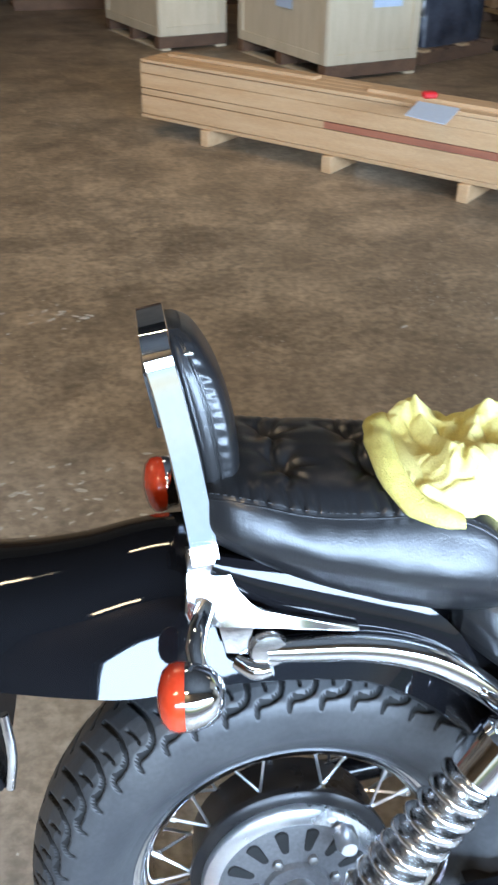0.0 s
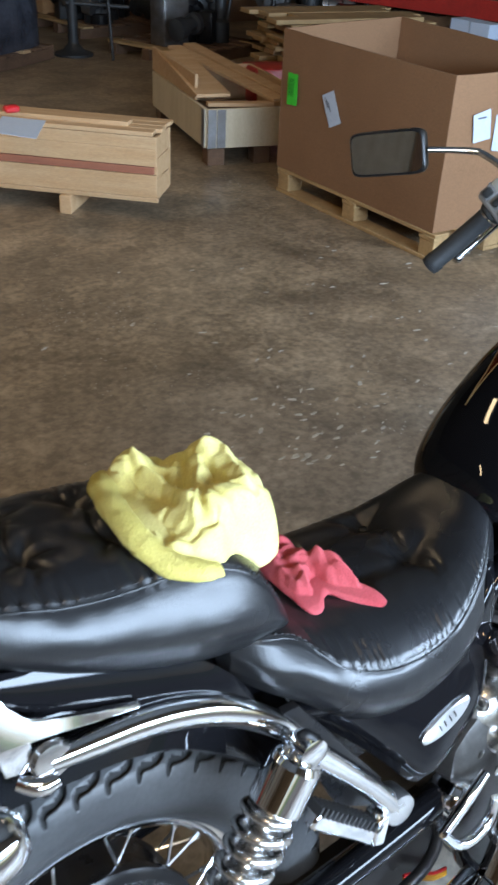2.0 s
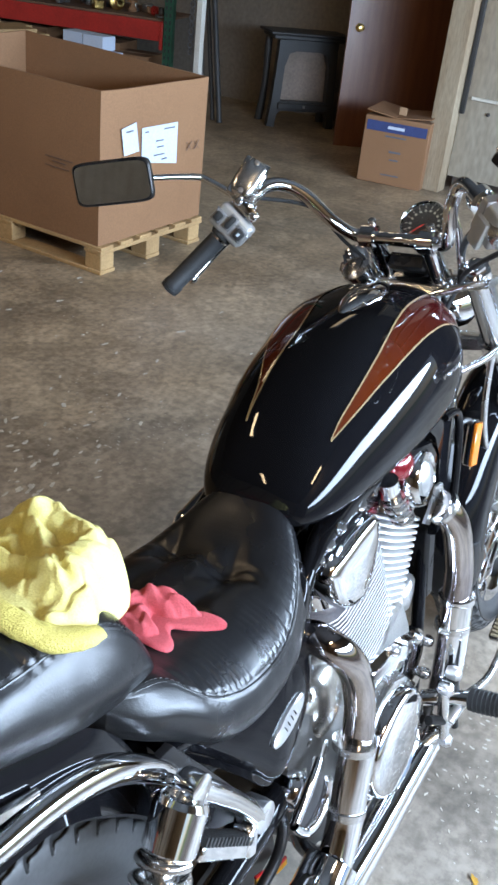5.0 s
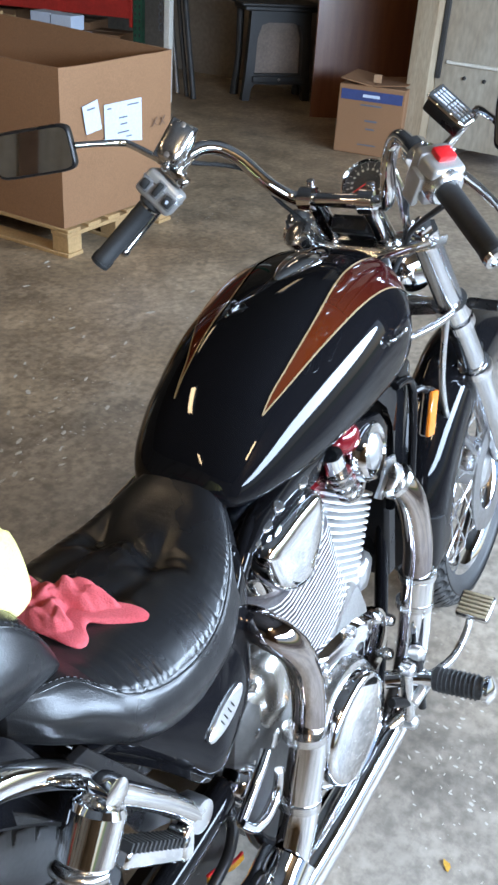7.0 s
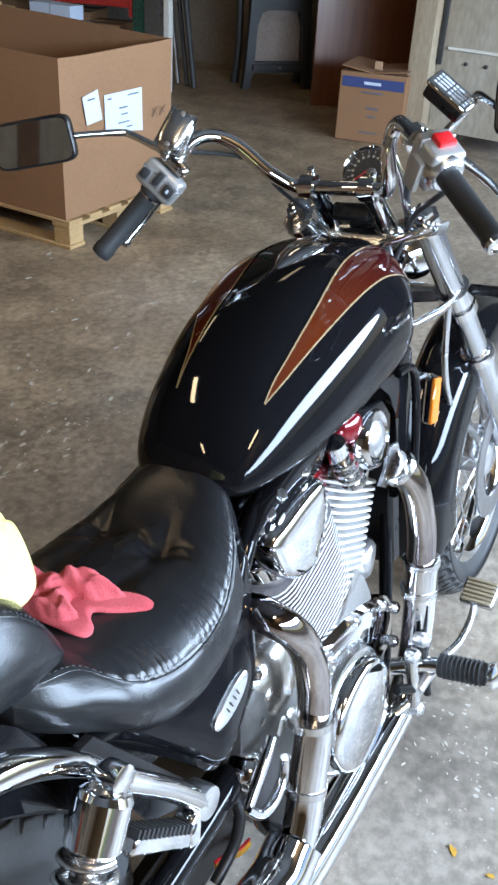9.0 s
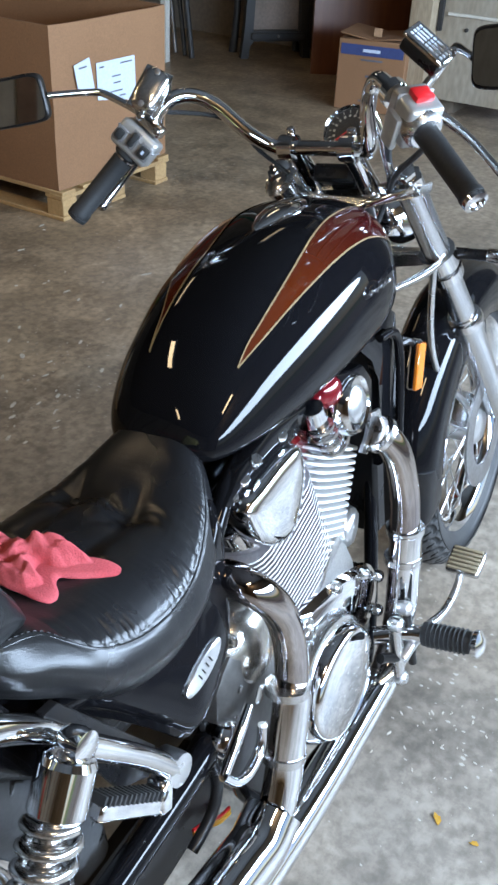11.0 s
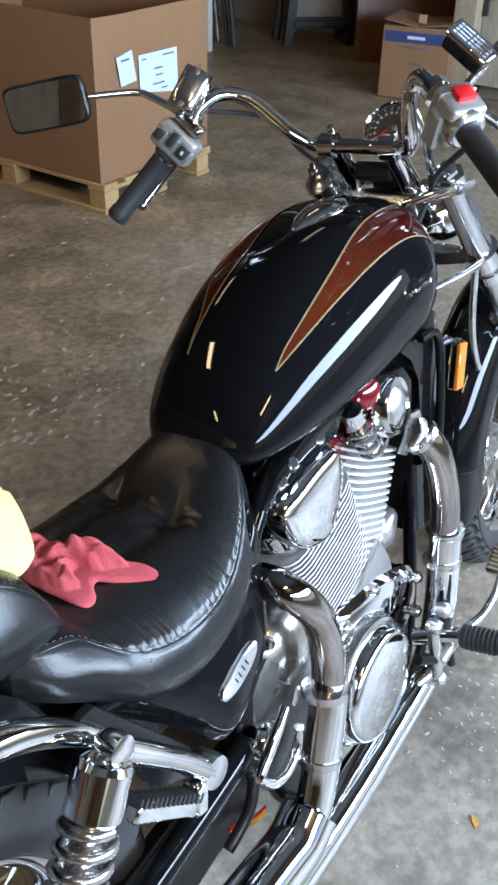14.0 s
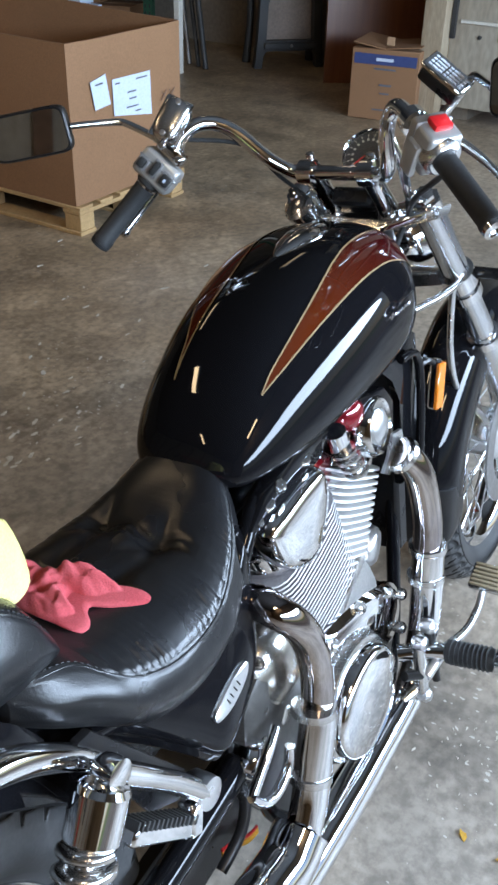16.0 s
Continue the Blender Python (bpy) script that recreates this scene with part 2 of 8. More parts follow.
steel = surf("grey_steel", (0.28, 0.28, 0.28), 0.4, 0.8, (0.16, 0.13, 0.11), 0.7, 9, 120, 0.2, 0.001)
brass = surf("brass", (0.75, 0.52, 0.18), 0.2, 1.0, (0.6, 0.4, 0.12), 0.5, 12, 100, 0.0)
red_plastic = surf("red_plastic", (0.62, 0.018, 0.022), 0.35, 0.0, (0.5, 0.015, 0.02), 0.3, 12, 120, 0.05)
stretch_film = surf("dark_stretch_film", (0.055, 0.06, 0.075), 0.18, 0.0, (0.02, 0.022, 0.03), 0.8, 6, 40, 0.6, 0.01, 0.1, coat=0.4)
lamp_white = surf("lamp_housing_white", (0.7, 0.7, 0.68), 0.5, 0.0, (0.6, 0.6, 0.56), 0.4, 4, 60, 0.0)
# ---- structure ----
def concrete_floor():
    mt = surf("concrete_floor", (0.345, 0.306, 0.258), 0.42, 0.0, (0.235, 0.204, 0.168), 0.95, 1.5, 38, 0.16, 0.003, 0.14)
    nt = mt.node_tree
    N, K = nt.nodes, nt.links
    b = N["Principled BSDF"]
    src = b.inputs["Base Color"].links[0].from_socket
    tc = [n for n in N if n.type == "TEX_COORD"][0]
    mid = N.new("ShaderNodeTexNoise")
    mid.inputs["Scale"].default_value, mid.inputs["Detail"].default_value, mid.inputs["Roughness"].default_value = 4.6, 12, 0.70
    K.new(tc.outputs["Object"], mid.inputs["Vector"])
    r1 = N.new("ShaderNodeMapRange")
    r1.inputs[1].default_value, r1.inputs[2].default_value, r1.inputs[3].default_value, r1.inputs[4].default_value = 0.455, 0.545, 0.91, 1.06
    K.new(mid.outputs[0], r1.inputs[0])
    hsv = N.new("ShaderNodeHueSaturation")
    K.new(r1.outputs[0], hsv.inputs["Value"])
    K.new(src, hsv.inputs["Color"])
    # brown tint painting the lamps' warmth into the goods side, ragged towards the door
    sep = N.new("ShaderNodeSeparateXYZ")
    K.new(tc.outputs["Object"], sep.inputs[0])
    rim_n = N.new("ShaderNodeTexNoise")
    rim_n.inputs["Scale"].default_value, rim_n.inputs["Detail"].default_value = 1.1, 8
    K.new(tc.outputs["Object"], rim_n.inputs["Vector"])
    edge_n = N.new("ShaderNodeMath")
    edge_n.operation, edge_n.inputs[1].default_value = "MULTIPLY_ADD", 2.4
    K.new(rim_n.outputs[0], edge_n.inputs[0])
    K.new(sep.outputs[1], edge_n.inputs[2])
    lamplit = N.new("ShaderNodeMapRange")
    lamplit.inputs[1].default_value, lamplit.inputs[2].default_value, lamplit.inputs[4].default_value = 0.9, 3.2, 0.85
    K.new(edge_n.outputs[0], lamplit.inputs[0])
    lamplit_mix = N.new("ShaderNodeMix")
    lamplit_mix.data_type, lamplit_mix.blend_type = "RGBA", "MULTIPLY"
    lamplit_mix.inputs[7].default_value = (0.95, 0.77, 0.55, 1)
    K.new(lamplit.outputs[0], lamplit_mix.inputs[0])
    K.new(src, lamplit_mix.inputs[6])
    src = lamplit_mix.outputs[2]
    K.new(src, hsv.inputs["Color"])
    # worn skin of the slab, in sharp-edged patches
    worn = N.new("ShaderNodeTexNoise")
    worn.inputs["Scale"].default_value, worn.inputs["Detail"].default_value, worn.inputs["Roughness"].default_value, worn.inputs["Distortion"].default_value = 3.4, 14, 0.70, 0.35
    K.new(tc.outputs["Object"], worn.inputs["Vector"])
    w1 = N.new("ShaderNodeMapRange")
    w1.inputs[1].default_value, w1.inputs[2].default_value, w1.inputs[3].default_value, w1.inputs[4].default_value = 0.490, 0.510, 0.80, 1.05
    K.new(worn.outputs[0], w1.inputs[0])
    # dark oily stains
    oil = N.new("ShaderNodeTexNoise")
    oil.inputs["Scale"].default_value, oil.inputs["Detail"].default_value, oil.inputs["Distortion"].default_value = 2.6, 10, 0.6
    K.new(tc.outputs["Object"], oil.inputs["Vector"])
    o1 = N.new("ShaderNodeMapRange")
    o1.inputs[1].default_value, o1.inputs[2].default_value, o1.inputs[3].default_value, o1.inputs[4].default_value = 0.50, 0.66, 1.06, 0.70
    K.new(oil.outputs[0], o1.inputs[0])
    om = N.new("ShaderNodeMath")
    om.operation = "MULTIPLY"
    K.new(o1.outputs[0], om.inputs[0])
    K.new(r1.outputs[0], om.inputs[1])
    K.new(om.outputs[0], hsv.inputs["Value"])
    # small scuffs and pits
    fine_n = N.new("ShaderNodeTexNoise")
    fine_n.inputs["Scale"].default_value, fine_n.inputs["Detail"].default_value, fine_n.inputs["Roughness"].default_value = 19.0, 9, 0.72
    K.new(tc.outputs["Object"], fine_n.inputs["Vector"])
    f1 = N.new("ShaderNodeMapRange")
    f1.inputs[1].default_value, f1.inputs[2].default_value, f1.inputs[3].default_value, f1.inputs[4].default_value = 0.42, 0.56, 0.84, 1.07
    K.new(fine_n.outputs[0], f1.inputs[0])
    fm_ = N.new("ShaderNodeMath")
    fm_.operation = "MULTIPLY"
    K.new(om.outputs[0], fm_.inputs[0])
    K.new(f1.outputs[0], fm_.inputs[1])
    w2 = N.new("ShaderNodeMix")
    w2.inputs[2].default_value = 1.0
    K.new(lamplit.outputs[0], w2.inputs[0])
    K.new(w1.outputs[0], w2.inputs[3])
    wm = N.new("ShaderNodeMath")
    wm.operation = "MULTIPLY"
    K.new(fm_.outputs[0], wm.inputs[0])
    K.new(w2.outputs[0], wm.inputs[1])
    K.new(wm.outputs[0], hsv.inputs["Value"])
    # pale flecks of worn paint
    vor = N.new("ShaderNodeTexVoronoi")
    vor.inputs["Scale"].default_value = 64.0
    fm = N.new("ShaderNodeMapping")
    fm.inputs["Scale"].default_value, fm.inputs["Rotation"].default_value = (1.0, 0.55, 1.0), (0, 0, 0.6)
    K.new(tc.outputs["Object"], fm.inputs[0])
    K.new(fm.outputs[0], vor.inputs["Vector"])
    gate = N.new("ShaderNodeTexNoise")
    gate.inputs["Scale"].default_value = 1.3
    K.new(tc.outputs["Object"], gate.inputs["Vector"])
    g2 = N.new("ShaderNodeMapRange")
    g2.inputs[1].default_value, g2.inputs[2].default_value, g2.inputs[3].default_value, g2.inputs[4].default_value = 0.47, 0.68, 0.0, 0.19
    K.new(gate.outputs[0], g2.inputs[0])
    less = N.new("ShaderNodeMath")
    less.operation = "LESS_THAN"
    ragged = N.new("ShaderNodeTexNoise")
    ragged.inputs["Scale"].default_value, ragged.inputs["Detail"].default_value = 60.0, 3
    K.new(tc.outputs["Object"], ragged.inputs["Vector"])
    rag_mul = N.new("ShaderNodeMath")
    rag_mul.operation, rag_mul.inputs[1].default_value, rag_mul.inputs[2].default_value = "MULTIPLY_ADD", 0.95, -0.42
    K.new(ragged.outputs[0], rag_mul.inputs[0])
    rag_add = N.new("ShaderNodeMath")
    K.new(vor.outputs["Distance"], rag_add.inputs[0])
    K.new(rag_mul.outputs[0], rag_add.inputs[1])
    K.new(rag_add.outputs[0], less.inputs[0])
    K.new(g2.outputs[0], less.inputs[1])
    mix = N.new("ShaderNodeMix")
    mix.data_type = "RGBA"
    mix.inputs[7].default_value = (0.42, 0.39, 0.34, 1)
    K.new(less.outputs[0], mix.inputs[0])
    K.new(hsv.outputs[0], mix.inputs[6])
    K.new(mix.outputs[2], b.inputs["Base Color"])
    return mt


floor_mat = concrete_floor()
wall_mat = surf("bare_concrete_wall", (0.21, 0.172, 0.132), 0.85, 0.0, (0.13, 0.104, 0.08), 0.7, 1.6, 30, 0.3, 0.004)
roof_mat = surf("grey_roof_deck", (0.060, 0.058, 0.055), 0.8, 0.0, (0.04, 0.038, 0.036), 0.6, 2, 30, 0.2, 0.004)
beige_siding = surf("beige_siding", (0.30, 0.255, 0.195), 0.7, 0.0, (0.22, 0.18, 0.13), 0.7, 2, 40, 0.2, 0.003, stretch=(1, 6, 1))
stained_white = surf("stained_white_board", (0.33, 0.295, 0.235), 0.7, 0.0, (0.24, 0.175, 0.11), 0.85, 1.6, 40, 0.15, 0.002, stretch=(1, 1, 0.35))
peeling_post = surf("peeling_white_wood", (0.36, 0.29, 0.20), 0.75, 0.0, (0.22, 0.14, 0.075), 0.9, 4.0, 60, 0.25, 0.002, stretch=(2, 2, 0.3))
lawn_mat = surf("lawn", (0.07, 0.12, 0.03), 0.9, 0.0, (0.05, 0.08, 0.02), 0.7, 1.5, 30, 0.3, 0.01)
yard_mat = surf("grey_yard_asphalt", (0.085, 0.084, 0.082), 0.85, 0.0, (0.06, 0.059, 0.057), 0.7, 0.7, 18, 0.3, 0.004)


def slab(name, lo, hi, material, label, category, bev=0.0):
    bm = BM()
    box(bm, [b - a for a, b in zip(lo, hi)], [(a + b) / 2 for a, b in zip(lo, hi)], bev)
    return single(name, bm, material, label, category, "structure")


X0, X1, Y0, Y1, HC = -7.0, 7.0, -2.75, 13.0, 4.6
XE = 9.0
slab("floor", (X0, Y0, -0.2), (XE, Y1, 0.0), floor_mat, "stained brown-grey concrete warehouse floor", "floor")
slab("ground", (-60, -9, -0.25), (60, Y0, -0.03), yard_mat, "sunlit grey asphalt yard outside the open door", "ground")
slab("ground_lawn", (-60, -90, -0.25), (60, -9, -0.02), lawn_mat, "green lawn beyond the yard", "ground")
slab("ceiling", (X0, Y0, HC), (XE, Y1, HC + 0.15), roof_mat, "grey roof deck of the warehouse", "ceiling")
slab("wall_north", (X0, Y1, 0), (XE, Y1 + 0.2, HC), wall_mat, "bare concrete warehouse wall", "wall")
slab("wall_west", (X0 - 0.2, Y0, 0), (X0, Y1, HC), beige_siding, "beige boarded warehouse wall", "wall")
for k in range(9):
    slab("trim_batten", (X0, Y0 + 0.6 + 1.5 * k, 0), (X0 + 0.06, Y0 + 0.78 + 1.5 * k, HC), brown_wood, "brown wooden batten on the boarded wall", "trim")
slab("wall_east", (X1, 1.95, 0), (X1 + 0.2, Y1, HC), wall_mat, "bare stained concrete wall behind the stove", "wall")
# flakes of pale paint and grit trodden off on the slab
chip_mat = surf("pale_paint_flake", (0.50, 0.46, 0.39), 0.8, 0.0, (0.32, 0.28, 0.23), 0.6, 30, 200, 0.1, 0.001, islands=0.2)
flake_rng = random.Random(12)
bm = BM()
for cx, cy, sx, sy, count in ((1.35, 1.40, 0.22, 0.17, 42), (1.75, 1.60, 0.45, 0.30, 34), (1.15, 1.15, 0.2, 0.12, 16), (-0.40, 1.32, 0.12, 0.10, 46), (-0.45, 2.45, 0.16, 0.08, 22), (1.01, -0.22, 0.05, 0.05, 26), (0.6, -0.45, 0.5, 0.12, 22), (2.6, 2.2, 0.8, 0.5, 26)):
    for _ in range(count):
        x, y = flake_rng.gauss(cx, sx), flake_rng.gauss(cy, sy)
        size, turn = flake_rng.uniform(0.003, 0.010) * (1.25 if cy > 0 else 0.4), flake_rng.uniform(-0.5, 0.9)
        ring = []
        for k in range(6):
            a = 2 * math.pi * k / 6
            u, v = size * math.cos(a) * flake_rng.uniform(0.9, 2.0), size * math.sin(a) * flake_rng.uniform(0.3, 0.8)
            ring.append((x + u * math.cos(turn) - v * math.sin(turn), y + u * math.sin(turn) + v * math.cos(turn)))
        top = [bm.verts.new((px_, py_, 0.0012)) for px_, py_ in ring]
        low = [bm.verts.new((px_, py_, -0.001)) for px_, py_ in ring]
        bm.faces.new(top)
        for k in range(6):
            bm.faces.new((low[k], low[(k + 1) % 6], top[(k + 1) % 6], top[k]))
single("paint_flakes", bm, chip_mat, "scattered pale paint flakes and grit on the floor", "flakes", "stuff")
# south wall with the wide open door
DX0, DX1, DH = -1.8, 6.7, 2.2
bm = BM()
box(bm, (DX0 - X0, 0.2, HC), ((DX0 + X0) / 2, Y0 - 0.1, HC / 2))
box(bm, (XE - DX1, 0.2, HC), ((DX1 + XE) / 2, Y0 - 0.1, HC / 2))
box(bm, (DX1 - DX0, 0.2, HC - DH), ((DX0 + DX1) / 2, Y0 - 0.1, (HC + DH) / 2))
single("wall_south", bm, wall_mat, "concrete wall with a wide open loading door", "wall", "structure")
slab("wall_east_bay", (XE, Y0, 0), (XE + 0.2, -0.46, HC), wall_mat, "bare concrete wall of the loading bay", "wall")
# white partition beside the studs
slab("wall_partition", (5.62, -0.6, 0.10), (5.74, 1.74, HC), stained_white, "white painted partition wall with worn panels", "wall")
slab("wall_partition_end", (5.74, -0.6, 0.10), (XE, -0.46, HC), stained_white, "white painted partition wall", "wall")
slab("wall_return", (5.74, 1.60, 0), (X1, 1.74, HC), wall_mat, "concrete return wall behind the leaning door", "wall")


dark_green_ink = surf("dark_green_ink", (0.02, 0.22, 0.02), 0.6, 0.0, (0.02, 0.17, 0.02), 0.3, 20, 100, 0.0)
faded_ink = surf("faded_brown_ink", (0.13, 0.075, 0.05), 0.8, 0.0, (0.16, 0.09, 0.06), 0.5, 30, 100, 0.0)
# ---- background things ----
def carton_pallet():
    """The large open carton on its pallet: sides along y (1.2 m) and x (0.78 m)."""
    W_, D_, Z0, Z1 = 0.765, 1.19, 0.128, 0.785
    pal = thing("pallet", pose(2.655, 2.18, 0), "pale softwood shipping pallet under a large carton", "pallet")
    for y in (0.05, 0.60, 1.145):
        for x in (0.05, 0.38, 0.71):
            bm = BM()
            box(bm, (0.09 if x != 0.38 else 0.10, 0.095, 0.075), (x, y, 0.055), 0.004)
            part("block", bm, pallet_wood, pal)
    for x in (0.05, 0.38, 0.71):
        bm = BM()
        box(bm, (0.10, 1.2, 0.018), (x, 0.6, 0.009), 0.002)
        part("bottom_board", bm, pallet_wood, pal)
    for y in (0.05, 0.60, 1.145):
        bm = BM()
        box(bm, (0.77, 0.10, 0.018), (0.385, y, 0.102), 0.002)
        part("stringer_board", bm, pallet_wood, pal)
    for k in range(6):
        bm = BM()
        box(bm, (0.085, 1.2, 0.016), (0.045 + 0.136 * k, 0.6, 0.119), 0.002)
        part("deck_board", bm, pallet_wood, pal)
    ct = thing("carton", pose(2.664, 2.205, Z0), "large open brown corrugated carton with paper labels", "carton")
    H, th = Z1 - Z0, 0.012
    noise.seed_set(3)

    def side(a, b, h0, h1, name):
        a, b = Vector((*a, 0)), Vector((*b, 0))
        e = (b - a).normalized()
        nrm = Vector((-e.y, e.x, 0))
        bm = BM()
        n = 14
        rows = []
        for i in range(n + 1):
            s = i / n
            p = a.lerp(b, s)
            hh = h0 + (h1 - h0) * s + 0.006 * noise.noise((s * 3, h0, 1))
            col = []
            for j in range(7):
                u = j / 6
                bow = 0.010 * math.sin(math.pi * s) * (0.3 + 0.7 * u) + 0.004 * noise.noise((s * 4, u * 3, a.x * 7 + a.y))
                col.append(p - nrm * bow + Vector((0, 0, hh * u)))
            rows.append((col, [q + nrm * th for q in col]))
        rings = [o + i[::-1] for o, i in rows]
        loft(bm, rings)
        part(name, bm, cardboard, ct)

    side((0, D_), (0, 0), H + 0.015, H, "side_panel")
    side((0, 0), (W_, 0), H, H + 0.005, "end_panel")
    side((W_, 0), (W_, D_), H + 0.005, H + 0.04, "side_panel")
    side((W_, D_), (0, D_), H + 0.04, H + 0.015, "end_panel")
    bm = BM()
    box(bm, (W_ - 0.03, D_ - 0.03, 0.012), (W_ / 2, D_ / 2, 0.008))
    part("bottom_panel", bm, cardboard, ct)

    def label(name, pts, material, txt=""):
        bm = BM()
        a, b, c, d = (Vector(p) for p in pts)
        nr = (b - a).cross(d - a).normalized()
        loft(bm, [[a, b, c, d], [p + nr * 0.0012 for p in (a, b, c, d)]])
        return part(name, bm, material, ct, txt)

    def face_x(u, z, out=0.013):  # on the end facing -y
        return (u, -out, z - Z0)

    def face_y(v, z, out=0.013):  # on the long side facing -x
        return (-out, v, z - Z0)

    label("shipping_label", [face_x(0.262, 0.612), face_x(0.266, 0.462), face_x(0.528, 0.424), face_x(0.522, 0.612)], paper, "white shipping paper with grey print")
    label("small_label", [face_x(0.122, 0.622), face_x(0.145, 0.506), face_x(0.246, 0.516), face_x(0.220, 0.642)], paper, "small white paper label")
    for k, (u0, u1, z) in enumerate(((0.42, 0.50, 0.596), (0.36, 0.42, 0.548), (0.37, 0.42, 0.520), (0.35, 0.43, 0.485), (0.41, 0.45, 0.462), (0.28, 0.31, 0.595))):
        label("print_line", [face_x(u0, z, 0.0155), face_x(u0, z - 0.006, 0.0155), face_x(u1, z - 0.006, 0.0155), face_x(u1, z, 0.0155)], ink, "grey print")
    label("print_line", [face_x(0.15, 0.61, 0.0155), face_x(0.15, 0.603, 0.0155), face_x(0.20, 0.606, 0.0155), face_x(0.20, 0.613, 0.0155)], ink, "grey print")
    for (u, z) in ((0.60, 0.49), (0.66, 0.49)):
        for s in (-1, 1):
            label("printed_mark", [face_x(u, z - 0.02 * s), face_x(u + 0.006, z - 0.02 * s - 0.002), face_x(u + 0.046, z + 0.02 * s), face_x(u + 0.04, z + 0.02 * s + 0.002)][::(1 if s > 0 else 1)], faded_ink, "dark printed handling mark")
    for z, v0, v1 in ((0.472, 0.30, 0.14), (0.455, 0.26, 0.18), (0.432, 0.30, 0.16)):
        label("print_line", [face_y(v0, z), face_y(v0, z - 0.005), face_y(v1, z - 0.007), face_y(v1, z - 0.002)], faded_ink, "dark printed handling mark")
    label("green_label", [face_y(1.118, 0.608), face_y(1.118, 0.455), face_y(1.035, 0.462), face_y(1.040, 0.608)], green_label, "bright green sticker with dark print")
    for k in range(5):
        v = 1.104 - 0.009 * k
        label("print_bar", [face_y(v, 0.585, 0.0155), face_y(v, 0.50, 0.0155), face_y(v - 0.002, 0.50, 0.0155), face_y(v - 0.002, 0.585, 0.0155)], dark_green_ink)
    label("white_label", [face_y(0.838, 0.551), face_y(0.762, 0.415), face_y(0.680, 0.454), face_y(0.755, 0.588)], paper, "white address label, tilted")
    for k in range(3):
        q = 0.024 * k
        label("print_bar", [face_y(0.815 - q * .55, 0.545 - q * 0.3, 0.0155), face_y(0.790 - q * .55, 0.505 - q * .3, 0.0155), face_y(0.7865 - q * .55, 0.5065 - q * .3, 0.0155), face_y(0.8115 - q * .55, 0.5465 - q * .3, 0.0155)], ink)
    return ct


carton_pallet()


def long_crate():
    """A long pine crate on short cross legs; its front runs from left to right."""
    ang = math.degrees(math.atan2(3.528 - 4.62, 1.522 - 0.398))
    cr = thing("long_crate", pose(0.398, 4.62, 0, 0, 0, ang), "long shallow pine shipping crate on short legs", "crate")
    x0, x1, zb, zt, dep = -0.50, 2.015, 0.095, 0.398, 0.24
    for x in (-0.02, 0.79, 1.565):
        bm = BM()
        box(bm, (0.060, dep + 0.04, 0.09), (x, dep / 2 - 0.01, 0.046), 0.004)
        part("leg", bm, pine, cr)
    bm = BM()
    box(bm, (x1 - x0 + 0.01, 0.02, 0.021), ((x0 + x1) / 2, 0.0, zb + 0.008), 0.002)
    part("bottom_edge_strip", bm, pine, cr)
    z = zb + 0.02
    for h, nm in ((0.105, ""), (0.04, "stripe"), (0.08, ""), (0.056, "")):
        if nm:
            bm = BM()
            box(bm, (1.25, 0.021, 0.034), (x1 - 0.64, 0.0005, z + 0.02), 0.002)
            part("red_plank", bm, brown_red, cr, "reddish stained edge of a plank")
            bm = BM()
            box(bm, (x1 - x0 - 1.25, 0.02, 0.034), (x0 + (x1 - x0 - 1.25) / 2, 0.0005, z + 0.02), 0.002)
            part("plank", bm, pine, cr)
        else:
            bm = BM()
            box(bm, (x1 - x0, 0.02, h - 0.0016), ((x0 + x1) / 2, 0.0, z + h / 2), 0.002)
            part("plank", bm, pine, cr)
        z += h
    bm = BM()
    box(bm, (x1 - x0, 0.02, zt - zb - 0.02), ((x0 + x1) / 2, dep, (zt + zb) / 2), 0.002)
    part("plank", bm, pine, cr)
    for x in (x0 + 0.01, x1 - 0.012):
        for k in range(3):
            bm = BM()
            box(bm, (0.02, dep - 0.022, 0.094), (x, dep / 2, zb + 0.052 + 0.098 * k), 0.002)
            part("end_plank", bm, pine, cr)
    for k in range(4):
        bm = BM()
        w = (dep + 0.05) / 4
        box(bm, (x1 - x0 - (0.03 if k == 0 else 0.0), w - 0.004, 0.018), ((x0 + x1) / 2 + 0.01 * (k % 2), -0.02 + w * (k + 0.5), zt + 0.011), 0.002)
        part("top_plank", bm, pine, cr)
    for a, b, y in ((0.95, 1.86, 0.10), (x0 + 0.1, 0.6, 0.16)):
        bm = BM()
        box(bm, (b - a, 0.075, 0.018), ((a + b) / 2, y, zt + 0.029), 0.002)
        part("top_batten", bm, pine, cr)
    return cr


brown_red = surf("red_stained_plank", (0.36, 0.13, 0.07), 0.7, 0.0, (0.28, 0.10, 0.06), 0.6, 4, 60, 0.15, 0.001, stretch=(1, 9, 9))
long_crate()
# ---- goods along the walls ----
def board_box(parent, size, at, material, name="plank", bev=0.003, m=None, label=""):
    bm = BM()
    box(bm, size, at, bev, m)
    return part(name, bm, material, parent, label)


